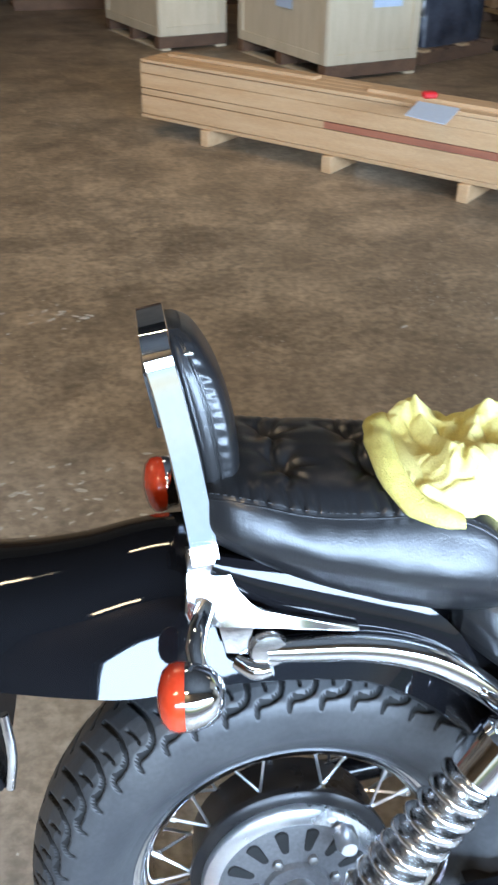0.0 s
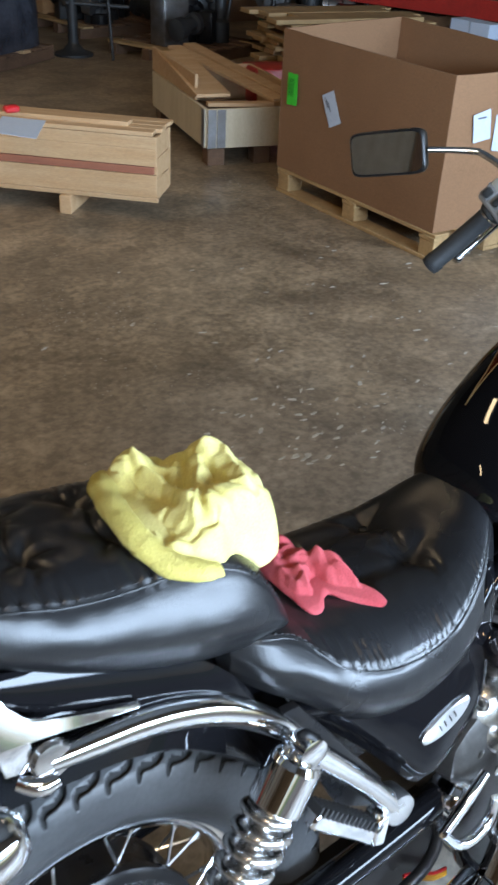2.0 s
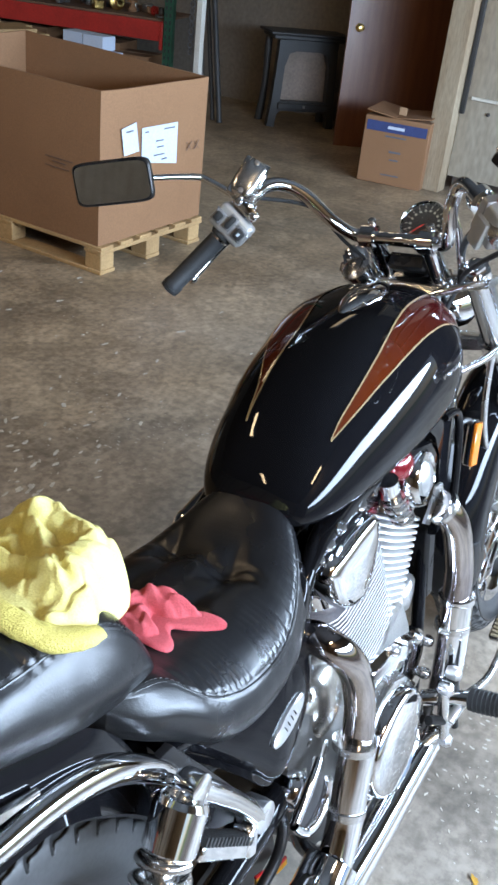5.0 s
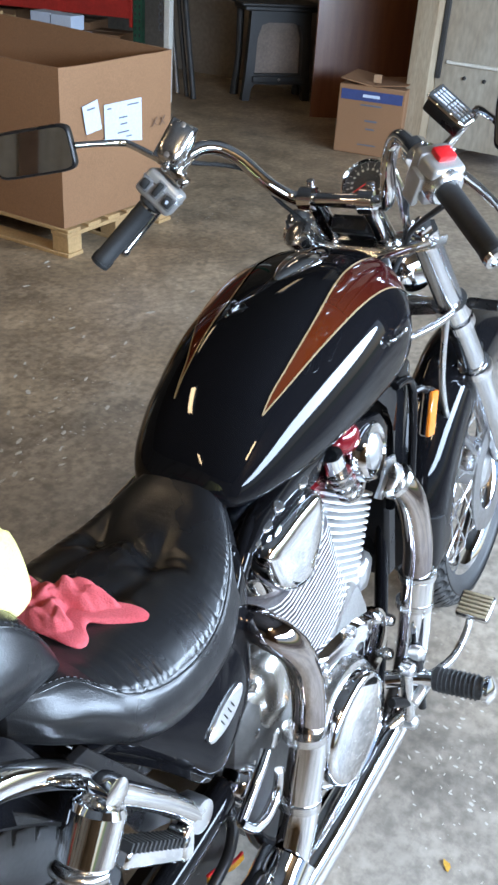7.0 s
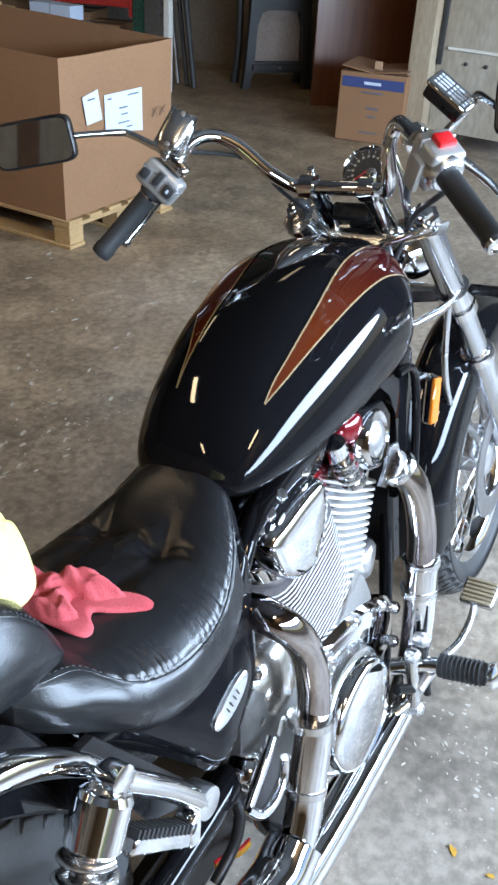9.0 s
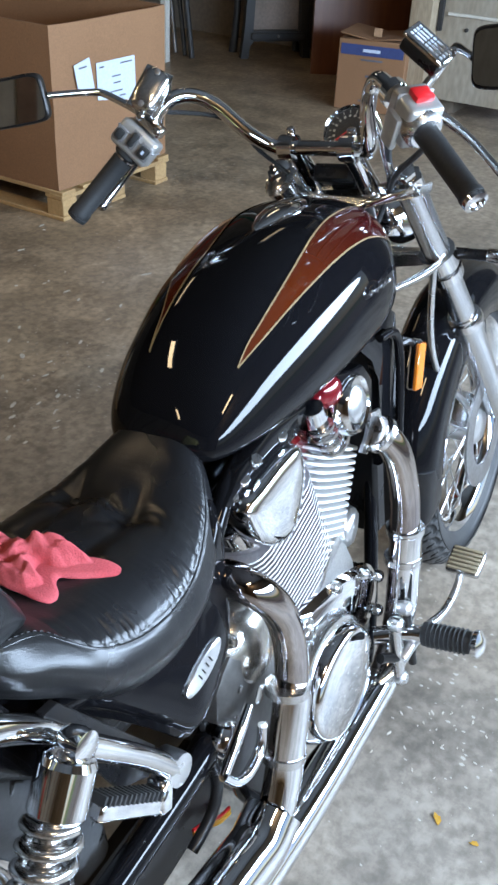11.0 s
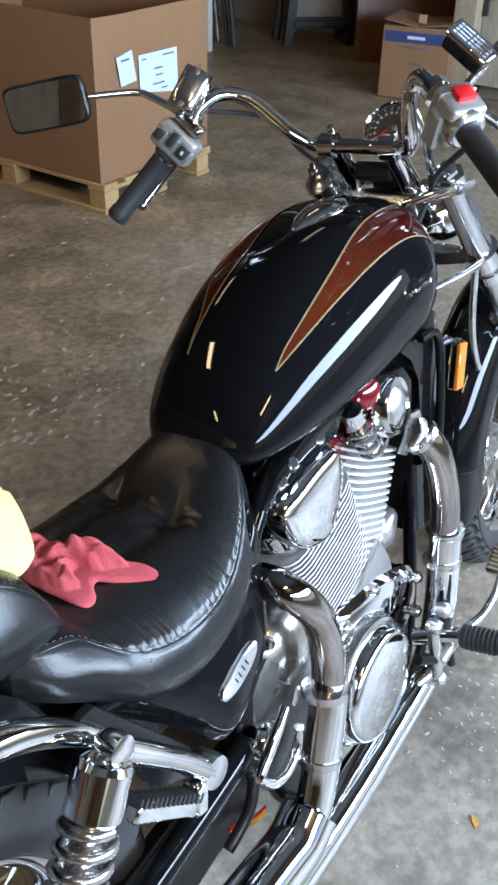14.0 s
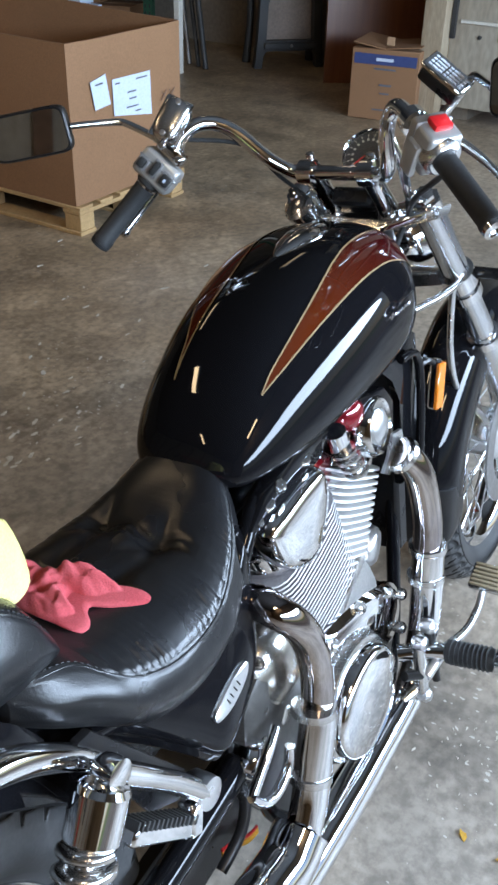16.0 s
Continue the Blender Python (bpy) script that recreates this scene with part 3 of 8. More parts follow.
def open_crate():
    cr = thing("open_crate", pose(2.555, 3.930, 0, 0, 0, -13.5), "open pine crate with loose boards and metal corners on blocks", "crate")
    W_, D_, z0, z1 = 0.68, 1.12, 0.10, 0.315
    board_box(cr, (W_, 0.022, z1 - z0), (W_ / 2, 0, (z0 + z1) / 2), pale_ply)
    board_box(cr, (W_, 0.022, z1 - z0 + 0.03), (W_ / 2, D_, (z0 + z1) / 2 + 0.015), pine)
    board_box(cr, (0.022, D_ - 0.02, z1 - z0), (0.0, D_ / 2, (z0 + z1) / 2), pale_ply)
    board_box(cr, (0.022, D_ - 0.02, z1 - z0 + 0.03), (W_ - 0.01, D_ / 2, (z0 + z1) / 2 + 0.015), pine)
    board_box(cr, (W_ - 0.03, D_ - 0.03, 0.018), (W_ / 2, D_ / 2, z0 + 0.012), brown_wood, "bottom")
    board_box(cr, (0.020, D_ * 0.82, 0.14), (0.005, D_ * 0.60, z1 + 0.075), pine, "plank")
    for x in (0.06, 0.34, 0.62):
        for y in (0.05, 1.05):
            board_box(cr, (0.10, 0.10, 0.095), (x, y, 0.048), brown_wood, "block")
    for k in range(2):
        board_box(cr, (0.05, 0.004, 0.21), (0.028 + 0.055 * k, -0.0135, (z0 + z1) / 2), steel, "corner_strap", 0.001, None, "galvanised corner strap")
    board_box(cr, (0.004, 0.05, 0.21), (-0.0135, 0.03, (z0 + z1) / 2), steel, "corner_strap", 0.001)
    board_box(cr, (0.06, 0.05, 0.05), (0.50, 0.0, z1 - 0.005), steel, "corner_strap", 0.002)
    for a, b, w in (((0.07, 0.10, z1 + 0.05), (0.09, 1.00, z1 + 0.13), 0.20), ((0.16, 1.20, z1 + 0.13), (0.44, 0.02, z1 + 0.03), 0.09), ((0.27, 1.22, z1 + 0.14), (0.53, 0.03, z1 + 0.035), 0.09), ((0.02, 0.06, z1 + 0.015), (0.40, 0.02, z1 + 0.012), 0.06)):
        bm = BM()
        beam(bm, a, b, w, 0.02, (0, 0, 1), 0.002)
        part("loose_board", bm, pine, cr)
    return cr


open_crate()


def pale_crate(name, x, y, ang, w, d, h, label):
    cr = thing(name, pose(x, y, 0, 0, 0, ang), label, "crate", "", "pale plywood crates")
    z0 = 0.11
    board_box(cr, (w, d, h), (w / 2, d / 2, z0 + h / 2), pale_ply, "body", 0.006)
    for yy in (0.04, d / 2, d - 0.04):
        board_box(cr, (w + 0.02, 0.09, 0.09), (w / 2, yy, 0.062), brown_wood, "skid")
    for xx in (0.05, w - 0.05):
        board_box(cr, (0.09, d + 0.03, 0.018), (xx, d / 2, 0.0095), pale_ply, "runner")
    for xx in (0.035, w - 0.035):
        board_box(cr, (0.07, 0.012, h), (xx, -0.006, z0 + h / 2), pale_ply, "corner_batten", 0.002)
    for yy in (0.035, d - 0.035):
        board_box(cr, (0.012, 0.07, h), (-0.006, yy, z0 + h / 2), pale_ply, "corner_batten", 0.002)
    board_box(cr, (0.012, d - 0.14, 0.07), (-0.006, d / 2, z0 + 0.035), pale_ply, "bottom_batten", 0.002)
    board_box(cr, (w - 0.14, 0.012, 0.07), (w / 2, -0.006, z0 + 0.035), pale_ply, "bottom_batten", 0.002)
    board_box(cr, (0.26, 0.003, 0.26), (w * 0.62, -0.0145, z0 + 0.50), paper_blue, "paper_label", 0.0, None, "pale blue paper label")
    board_box(cr, (0.003, 0.24, 0.20), (-0.0145, d * 0.45, z0 + 0.42), paper_blue, "paper_label", 0.0, None, "pale blue paper label")
    return cr


paper_blue = surf("pale_blue_paper", (0.52, 0.60, 0.72), 0.7, 0, (0.46, 0.54, 0.66), 0.4, 12, 100, 0.05)
pale_crate("pale_crate", 1.423, 6.26, 21.0, 0.82, 1.30, 0.95, "tall pale plywood crate with blue paper labels on skids")
pale_crate("pale_crate", 0.30, 7.55, 21.0, 0.62, 1.15, 0.90, "pale plywood crate wrapped in film on skids")


def film_pallet(x, y, ang, w, d, h, label):
    pl = thing("pallet", pose(x, y, 0, 0, 0, ang), "brown weathered pallet under film-wrapped goods", "pallet")
    for yy in (0.05, d / 2, d - 0.05):
        board_box(pl, (w, 0.09, 0.09), (w / 2, yy, 0.046), brown_wood, "runner")
    for k in range(6):
        board_box(pl, (0.10, d, 0.02), (0.06 + (w - 0.12) * k / 5, d / 2, 0.102), brown_wood if k % 3 else pine, "deck_board")
    gd = thing("wrapped_goods", pose(x, y, 0.113, 0, 0, ang), label, "goods")
    noise.seed_set(11)
    bm = BM()
    rings = []
    for j in range(13):
        z = h * j / 12
        ring = []
        for k in range(48):
            a = 2 * math.pi * k / 48
            c, s = math.cos(a), math.sin(a)
            f = 0.90 + 0.05 * noise.noise((c * 3, s * 3, z * 6))
            ring.append((w / 2 + w / 2 * f * math.copysign(abs(c) ** 0.35, c), d / 2 + d / 2 * f * math.copysign(abs(s) ** 0.35, s), z))
        rings.append(ring)
    loft(bm, rings)
    part("wrapped_load", bm, stretch_film, gd, "dark load under shiny stretch film", 70)
    bm = BM()
    box(bm, (0.03, 0.25, 0.16), (0.0, d * 0.16, h * 0.42), 0.01)
    part("film_flap", bm, steel, gd)


film_pallet(2.32, 6.80, 33.0, 0.95, 0.9, 0.75, "dark goods wrapped in stretch film on a pallet")


def machine_heap(x, y, ang, seed, label):
    """A pallet of old dark machine parts."""
    rnd = random.Random(seed)
    pl = thing("pallet", pose(x, y, 0, 0, 0, ang), "old brown pallet carrying machine parts", "pallet")
    for yy in (0.05, 0.45, 0.85):
        board_box(pl, (1.1, 0.09, 0.09), (0.55, yy, 0.046), brown_wood, "runner")
    for k in range(6):
        board_box(pl, (0.12, 0.95, 0.02), (0.07 + 0.19 * k, 0.45, 0.102), pallet_wood if k == 0 else brown_wood, "deck_board")
    mc = thing("machine_parts", pose(x, y, 0.114, 0, 0, ang), label, "machine")
    for i in range(13):
        bm = BM()
        px, py = rnd.uniform(0.12, 0.98), rnd.uniform(0.1, 0.8)
        hgt = rnd.uniform(0.25, 0.6)
        r = rnd.uniform(0.06, 0.15)
        if i % 3 == 0:
            lathe(bm, [(r, 0), (r, hgt * 0.3), (r * 0.6, hgt * 0.34), (r * 0.6, hgt * 0.7), (r * 0.9, hgt * 0.72), (r * 0.9, hgt * 0.8), (r * 0.3, hgt * 0.86), (r * 0.25, hgt)], (px, py, 0), (0, 0, 1), 20)
        elif i % 3 == 1:
            lathe(bm, [(r * 0.4, -0.16), (r, -0.14), (r, -0.05), (r * 0.7, -0.04), (r * 0.7, 0.08), (r, 0.09), (r, 0.14), (r * 0.3, 0.16)], (px, py, r + rnd.uniform(0, 0.25)), (rnd.uniform(-1, 1), rnd.uniform(-1, 1), 0.1), 20)
        else:
            box(bm, (r * 2.2, r * 1.6, hgt), (px, py, hgt / 2), 0.015, Euler((0, 0, rnd.uniform(0, 3))).to_matrix().to_4x4(), 2)
        part("machine_part", bm, (iron, dark_metal, steel, iron)[i % 4], mc)
    for i in range(4):
        bm = BM()
        px, py = rnd.uniform(0.1, 1.0), rnd.uniform(0.1, 0.8)
        tube(bm, [(px, py, 0.05), (px + rnd.uniform(-0.1, 0.1), py + rnd.uniform(-0.2, 0.1), 0.45), (px + rnd.uniform(-0.2, 0.2), py, 0.75)], 0.016, 10, 3)
        part("pipe", bm, iron, mc)


machine_heap(3.95, 6.55, 18, 2, "dark greasy machine parts heaped on a pallet")
machine_heap(4.95, 6.15, 10, 5, "dark greasy machine parts heaped on a pallet")
machine_heap(3.75, 8.15, 8, 9, "old dark machinery parts on a pallet")


def iron_stand(x, y):
    st = thing("iron_stand", pose(x, y, 0), "black iron post stand with a round foot", "stand")
    bm = BM()
    lathe(bm, [(0.17, 0), (0.17, 0.02), (0.09, 0.05), (0.045, 0.10), (0.04, 0.75), (0.06, 0.80), (0.05, 0.9)], (0, 0, 0), (0, 0, 1), 28)
    part("post", bm, iron, st)
    bm = BM()
    tube(bm, [(-0.05, 0, 0.42), (0.42, -0.25, 0.40)], 0.016, 10)
    part("arm", bm, iron, st)
    bm = BM()
    tube(bm, [(0.20, -0.36, 0.0), (0.20, -0.30, 0.45), (0.22, -0.25, 0.9)], 0.012, 10)
    part("leg", bm, iron, st)


iron_stand(3.34, 7.42)


def far_box(name, x, y, ang, size, material, label, cat, n=3):
    """A planked case far off."""
    cb = thing(name, pose(x, y, 0, 0, 0, ang), label, cat, "", "cases along the far side")
    w, d, h = size
    board_box(cb, (w, d, h), (0, 0, 0.10 + h / 2), material, "body", 0.008)
    for k in range(n):
        board_box(cb, (0.09, d + 0.02, h), (-w / 2 + 0.06 + (w - 0.12) * k / (n - 1), 0, 0.10 + h / 2), material, "batten", 0.003)
    for k in (-1, 0, 1):
        board_box(cb, (w, 0.09, 0.10), (0, k * (d / 2 - 0.05), 0.05), brown_wood, "skid")


far_box("wooden_case", 4.35, 9.6, 4, (1.2, 0.9, 0.9), pine, "pine packing case beside the far wall", "crate")
far_box("wooden_case", 5.75, 9.2, -6, (1.1, 0.9, 0.7), brown_wood, "brown packing case beside the far wall", "crate")
far_box("wooden_case", 2.75, 10.4, 6, (1.2, 0.9, 1.0), brown_wood, "brown packing case beside the far wall", "crate")
far_box("wooden_case", -0.55, 10.3, 8, (1.1, 0.8, 0.8), brown_wood, "brown packing case beside the far wall", "crate")
far_box("wooden_case", -2.0, 10.5, -5, (1.3, 0.8, 0.7), brown_wood, "brown packing case beside the far wall", "crate")
far_box("wooden_case", 0.85, 10.6, 5, (1.0, 0.8, 0.8), pine, "pine packing case beside the far wall", "crate")


def lumber(x, y, ang):
    st = thing("lumber_stack", pose(x, y, 0, 0, 0, ang), "stack of rough sawn boards on bearers", "lumber")
    rnd = random.Random(4)
    for xx in (0.15, 0.6, 1.05):
        board_box(st, (0.10, 0.75, 0.20), (xx, 0.35, 0.10), brown_wood, "bearer")
    z = 0.20
    for k in range(9):
        for j in range(4):
            board_box(st, (1.15 + rnd.uniform(-0.10, 0.10), 0.165, 0.030), (0.58 + rnd.uniform(-0.10, 0.10), 0.08 + 0.178 * j + rnd.uniform(-0.01, 0.01), z + 0.016), pine if rnd.random() < 0.35 else pallet_wood, "board", 0.002, Euler((0, 0, rnd.uniform(-0.012, 0.012))).to_matrix().to_4x4())
        z += 0.036 if k not in (2, 5) else 0.058
    return st


lumber(3.98, 5.10, -9)
bm = BM()
box(bm, (0.40, 0.30, 0.34), (3.62, 4.78, 0.17), 0.02, Euler((0, 0, -0.3)).to_matrix().to_4x4(), 2)
single("red_bin", bm, rack_red, "dark red steel bin behind the open crate", "bin")


def pallet_rack():
    """Red beams between slotted green posts, with a shelf of small metal parts."""
    o, e = Vector((6.32, 4.70, 0)), Vector((-0.285, 0.958, 0))
    ang = math.degrees(math.atan2(e.y, e.x))
    rk = thing("pallet_rack", pose(o.x, o.y, 0, 0, 0, ang), "red and green pallet rack with a shelf of metal parts", "rack")
    Lb, dep = 2.95, 0.9
    for yy in (0.0, -dep):
        for xx in (-0.05, Lb + 0.05):
            bm = BM()
            box(bm, (0.08, 0.07, 3.0), (xx, yy, 1.5), 0.004)
            up = part("upright", bm, rack_green, rk, "slotted green rack upright")
            if yy == 0.0:
                for k in range(18):
                    for dx in (-0.018, 0.018):
                        bm = BM()
                        box(bm, (0.014, 0.003, 0.026), (xx + dx, 0.0365, 0.12 + 0.055 * k), 0.0)
                        part("slot", bm, iron, up)
        for z in (0.535, 1.75):
            bm = BM()
            box(bm, (Lb, 0.045, 0.15), (Lb / 2, yy, z), 0.004)
            bmn = part("beam", bm, rack_red, rk, "red rack beam")
            for xx in (0.012, Lb - 0.012):
                bm = BM()
                box(bm, (0.03, 0.055, 0.22), (xx, yy + (0.004 if yy == 0 else -0.004), z - 0.03), 0.003)
                part("end_plate", bm, rack_red, bmn)
    for z in (0.62, 1.835):
        bm = BM()
        box(bm, (Lb, dep, 0.018), (Lb / 2, -dep / 2, z), 0.003)
        part("deck", bm, brown_wood, rk, "dark plywood shelf")
    bm = BM()
    box(bm, (0.17, 0.004, 0.085), (Lb * 0.60, 0.025, 0.555), 0.001)
    tag = part("yellow_tag", bm, yellow_tag, rk, "yellow load tag")
    bm = BM()
    box(bm, (0.012, 0.003, 0.045), (Lb * 0.60 - 0.06, 0.0285, 0.555), 0.0)
    part("print_bar", bm, ink, tag)
    bm = BM()
    box(bm, (0.06, 0.003, 0.012), (Lb * 0.60 + 0.02, 0.0285, 0.565), 0.0)
    part("print_bar", bm, ink, tag)
    # small metal parts on the shelf: flanges, elbows, valves
    rnd = random.Random(7)
    Mx = Matrix.Translation(o) @ Matrix.Rotation(radians(ang), 4, "Z")
    for i in range(38):
        px, py = 0.08 + (Lb - 0.2) * i / 37 + rnd.uniform(-0.03, 0.03), -0.08 - rnd.uniform(0.0, 0.35)
        r = rnd.uniform(0.035, 0.075)
        bm = BM()
        k = i % 5
        if k == 0:
            lathe(bm, [(r * 0.4, 0), (r, 0), (r, r * 0.3), (r * 0.5, r * 0.35), (r * 0.5, r * 1.2), (r * 0.4, r * 1.2)], (0, 0, 0), (0, 0, 1), 20, True)
        elif k == 1:
            lathe(bm, [(r * 0.35, -0.03), (r, -0.03), (r, 0.0), (r * 0.5, 0.01), (r * 0.5, 0.06), (r * 0.35, 0.06)], (0, 0, r), (0.3, 1, 0.0), 20, True)
        elif k == 2:
            tube(bm, [(-r, 0, r * 0.5), (0, 0, r * 0.5), (r * 0.7, 0, r * 0.7), (r * 0.8, 0, r * 1.6)], r * 0.45, 14, 3)
        elif k == 3:
            box(bm, (r * 2, r * 1.6, r * 1.6), (0, 0, r * 0.8), 0.006, Euler((0, 0, rnd.uniform(0, 2))).to_matrix().to_4x4())
        else:
            lathe(bm, [(r * 0.7, 0), (r * 0.8, r * 0.3), (r * 0.4, r * 0.9), (r * 0.4, r * 1.4), (r * 0.9, r * 1.5), (r * 0.9, r * 1.7), (r * 0.2, r * 1.75)], (0, 0, 0), (0, 0, 1), 18)
        single("metal_fitting", bm, (steel, iron, alloy, rack_red, steel, brass, cardboard)[(i * 3 + i // 4) % 7], "small metal pipe fitting on the rack shelf", "fitting", group="fittings on the rack shelf", m=Mx @ Matrix.Translation((px, py, 0.630)) @ Matrix.Rotation(rnd.uniform(0, 6), 4, "Z"))
    # cartons and white boxes under the shelf
    for px, py, sx, sy, sz, mt, nm in ((0.75, -0.45, 0.50, 0.40, 0.36, cardboard, "brown carton under the rack shelf"), (1.45, -0.45, 0.50, 0.42, 0.40, cardboard, "brown carton under the rack shelf"), (2.2, -0.45, 0.60, 0.42, 0.44, cardboard, "brown carton under the rack shelf"), (0.35, -0.30, 0.36, 0.36, 0.30, cardboard, "brown carton under the rack shelf")):
        bm = BM()
        box(bm, (sx, sy, sz), (0, 0, sz / 2), 0.004)
        ct = single("carton", bm, mt, nm, "carton", group="cartons under the rack", m=Mx @ Matrix.Translation((px, py, 0.0)))
        bm = BM()
        box(bm, (sx * 1.002, 0.05, 0.004), (0, 0, sz + 0.001), 0.0)
        part("tape", bm, cardboard_edge, ct)


pallet_rack()
bm = BM()
box(bm, (0.70, 0.50, 0.31), (0, 0, 0.155), 0.005)
base = single("carton", bm, cardboard, "brown carton carrying small white boxes", "carton", m=pose(5.72, 4.90, 0, 0, 0, 106))
for k, (u, z) in enumerate(((-0.21, 0), (0.0, 0), (0.21, 0), (0.10, 1), (-0.11, 1))):
    bm = BM()
    box(bm, (0.20, 0.16, 0.105), (0, 0, 0.0525), 0.003)
    single("white_box", bm, paper, "small white cardboard box in a stack", "box", group="white boxes", m=pose(5.60 + 0.02 * z - 0.275 * -u * 0, 4.905 + u, 0.312 + 0.107 * z, 0, 0, 92))

def wall_rack(y0, y1):
    """A red and green rack along the boarded wall."""
    rk = thing("pallet_rack", pose(X0 + 0.62, y0, 0), "empty red and green rack along the boarded wall", "rack")
    for yy in (0.0, y1 - y0):
        for xx in (0.0, -0.45):
            board_box(rk, (0.07, 0.08, 2.6), (xx, yy, 1.3), rack_green, "upright", 0.004)
    for z in (1.25, 2.35):
        for xx in (0.0, -0.45):
            board_box(rk, (0.045, y1 - y0 - 0.08, 0.14), (xx, (y1 - y0) / 2, z), rack_red, "beam", 0.004)


wall_rack(2.2, 5.6)

# long bars leaning beside the rack
for k, (x0, y0, x1, y1, z1, r, mt, nm) in enumerate(((5.97, 3.83, 6.3, 4.32, 1.7, 0.022, iron, "long black iron bar leaning on the rack"), (6.02, 3.93, 6.35, 4.42, 1.7, 0.018, iron, "long black iron bar leaning on the rack"), (6.06, 4.05, 6.38, 4.50, 1.6, 0.02, steel, "long grey bar leaning on the rack"))):
    bm = BM()
    tube(bm, [(x0, y0, 0.0), (x1, y1, z1)], r, 10)
    single("iron_bar", bm, mt, nm, "bar")
bm = BM()
box(bm, (0.05, 0.05, 1.9), (5.72, 3.90, 0.95), 0.003)
single("white_post", bm, white_paint, "slim white post standing beside the rack", "post")
bm = BM()
for k in range(14):
    z = 0.45 + 0.05 * k
    lathe(bm, [(0.018, -0.005), (0.026, -0.005), (0.026, 0.005), (0.018, 0.005)], (6.16, 4.30, z), (1, 0, 0) if k % 2 else (0, 1, 0), 12, True)
single("chain", bm, steel, "hanging steel chain beside the rack", "chain")


def stove():
    """A black cast-iron stove front with an arched opening."""
    ang = math.degrees(math.atan2(3.17 - 3.56, 6.65 - 6.2))
    st = thing("stove", pose(6.22, 3.555, 0, 0, 0, ang), "black cast-iron stove front with an arched opening", "stove")
    W_, H_ = 0.60, 0.715
    bm = BM()
    outer = [(0.015, 0.0), (0.075, 0.0), (0.085, 0.09), (0.11, 0.125), (0.49, 0.125), (0.515, 0.09), (0.525, 0.0), (0.585, 0.0), (0.565, 0.20), (0.545, 0.58), (0.545, 0.655), (0.055, 0.655), (0.055, 0.58), (0.035, 0.20)]
    hole = [(0.105, 0.20), (0.495, 0.20), (0.485, 0.46), (0.455, 0.555), (0.40, 0.575), (0.20, 0.575), (0.145, 0.555), (0.115, 0.46)]
    vo = [bm.verts.new((x, 0, z)) for x, z in outer]
    vh = [bm.verts.new((x, 0, z)) for x, z in hole]
    es = [bm.edges.new((a, b)) for ring in (vo, vh) for a, b in zip(ring, ring[1:] + ring[:1])]
    bmesh.ops.triangle_fill(bm, use_beauty=True, edges=es)
    ext = bmesh.ops.extrude_face_region(bm, geom=list(bm.faces))
    bmesh.ops.translate(bm, verts=[v for v in ext["geom"] if isinstance(v, bmesh.types.BMVert)], vec=(0, 0.07, 0))
    part("frame", bm, iron, st)
    bm = BM()
    box(bm, (0.60, 0.30, 0.035), (0.30, 0.13, 0.672), 0.008)
    part("top_plate", bm, iron, st)
    bm = BM()
    box(bm, (0.66, 0.34, 0.02), (0.30, 0.13, 0.70), 0.006)
    part("top_plate", bm, iron, st)
    # added panel in the wall's tone, standing in for a see-through opening
    bm = BM()
    box(bm, (0.42, 0.02, 0.42), (0.30, 0.10, 0.39), 0.004)
    part("back_panel", bm, wall_tone, st, "brown-grey panel standing in for the wall behind the opening")
    bm = BM()
    box(bm, (0.43, 0.03, 0.05), (0.30, -0.012, 0.165), 0.006)
    drawer = part("ash_drawer", bm, iron, st)
    bm = BM()
    ball(bm, (0.30, -0.035, 0.168), 0.012, 12, 8)
    part("knob", bm, steel, drawer)
    for x in (0.05, 0.55):
        bm = BM()
        tube(bm, [(x, 0.28, 0.66), (x, 0.27, 0.3), (x + (0.02 if x > 0.3 else -0.02), 0.29, 0.0)], [0.03, 0.028, 0.035], 10, 3)
        part("rear_leg", bm, iron, st)
    return st


wall_tone = surf("wall_tone_panel", (0.26, 0.20, 0.165), 0.8, 0, (0.18, 0.14, 0.11), 0.7, 5, 60, 0.1)
stove()


def loose_door():
    ang = math.degrees(math.atan2(2.696 - 2.863, 6.264 - 6.13))
    dr = thing("loose_door", pose(6.13, 2.872, 0, -4, 0, ang), "mahogany brown flush door leaning with a brass knob", "door")
    bm = BM()
    box(bm, (0.81, 0.036, 2.03), (0.405, 0.02, 1.015), 0.003)
    leaf = part("door_leaf", bm, door_wood, dr)
    bm = BM()
    lathe(bm, [(0.030, 0.0), (0.030, -0.006), (0.012, -0.012), (0.011, -0.030), (0.024, -0.040), (0.027, -0.052), (0.018, -0.062), (0.003, -0.064)], (0.085, 0.002, 0.835), (0, 1, 0), 24)
    part("knob", bm, brass, dr, "brass door knob")


loose_door()


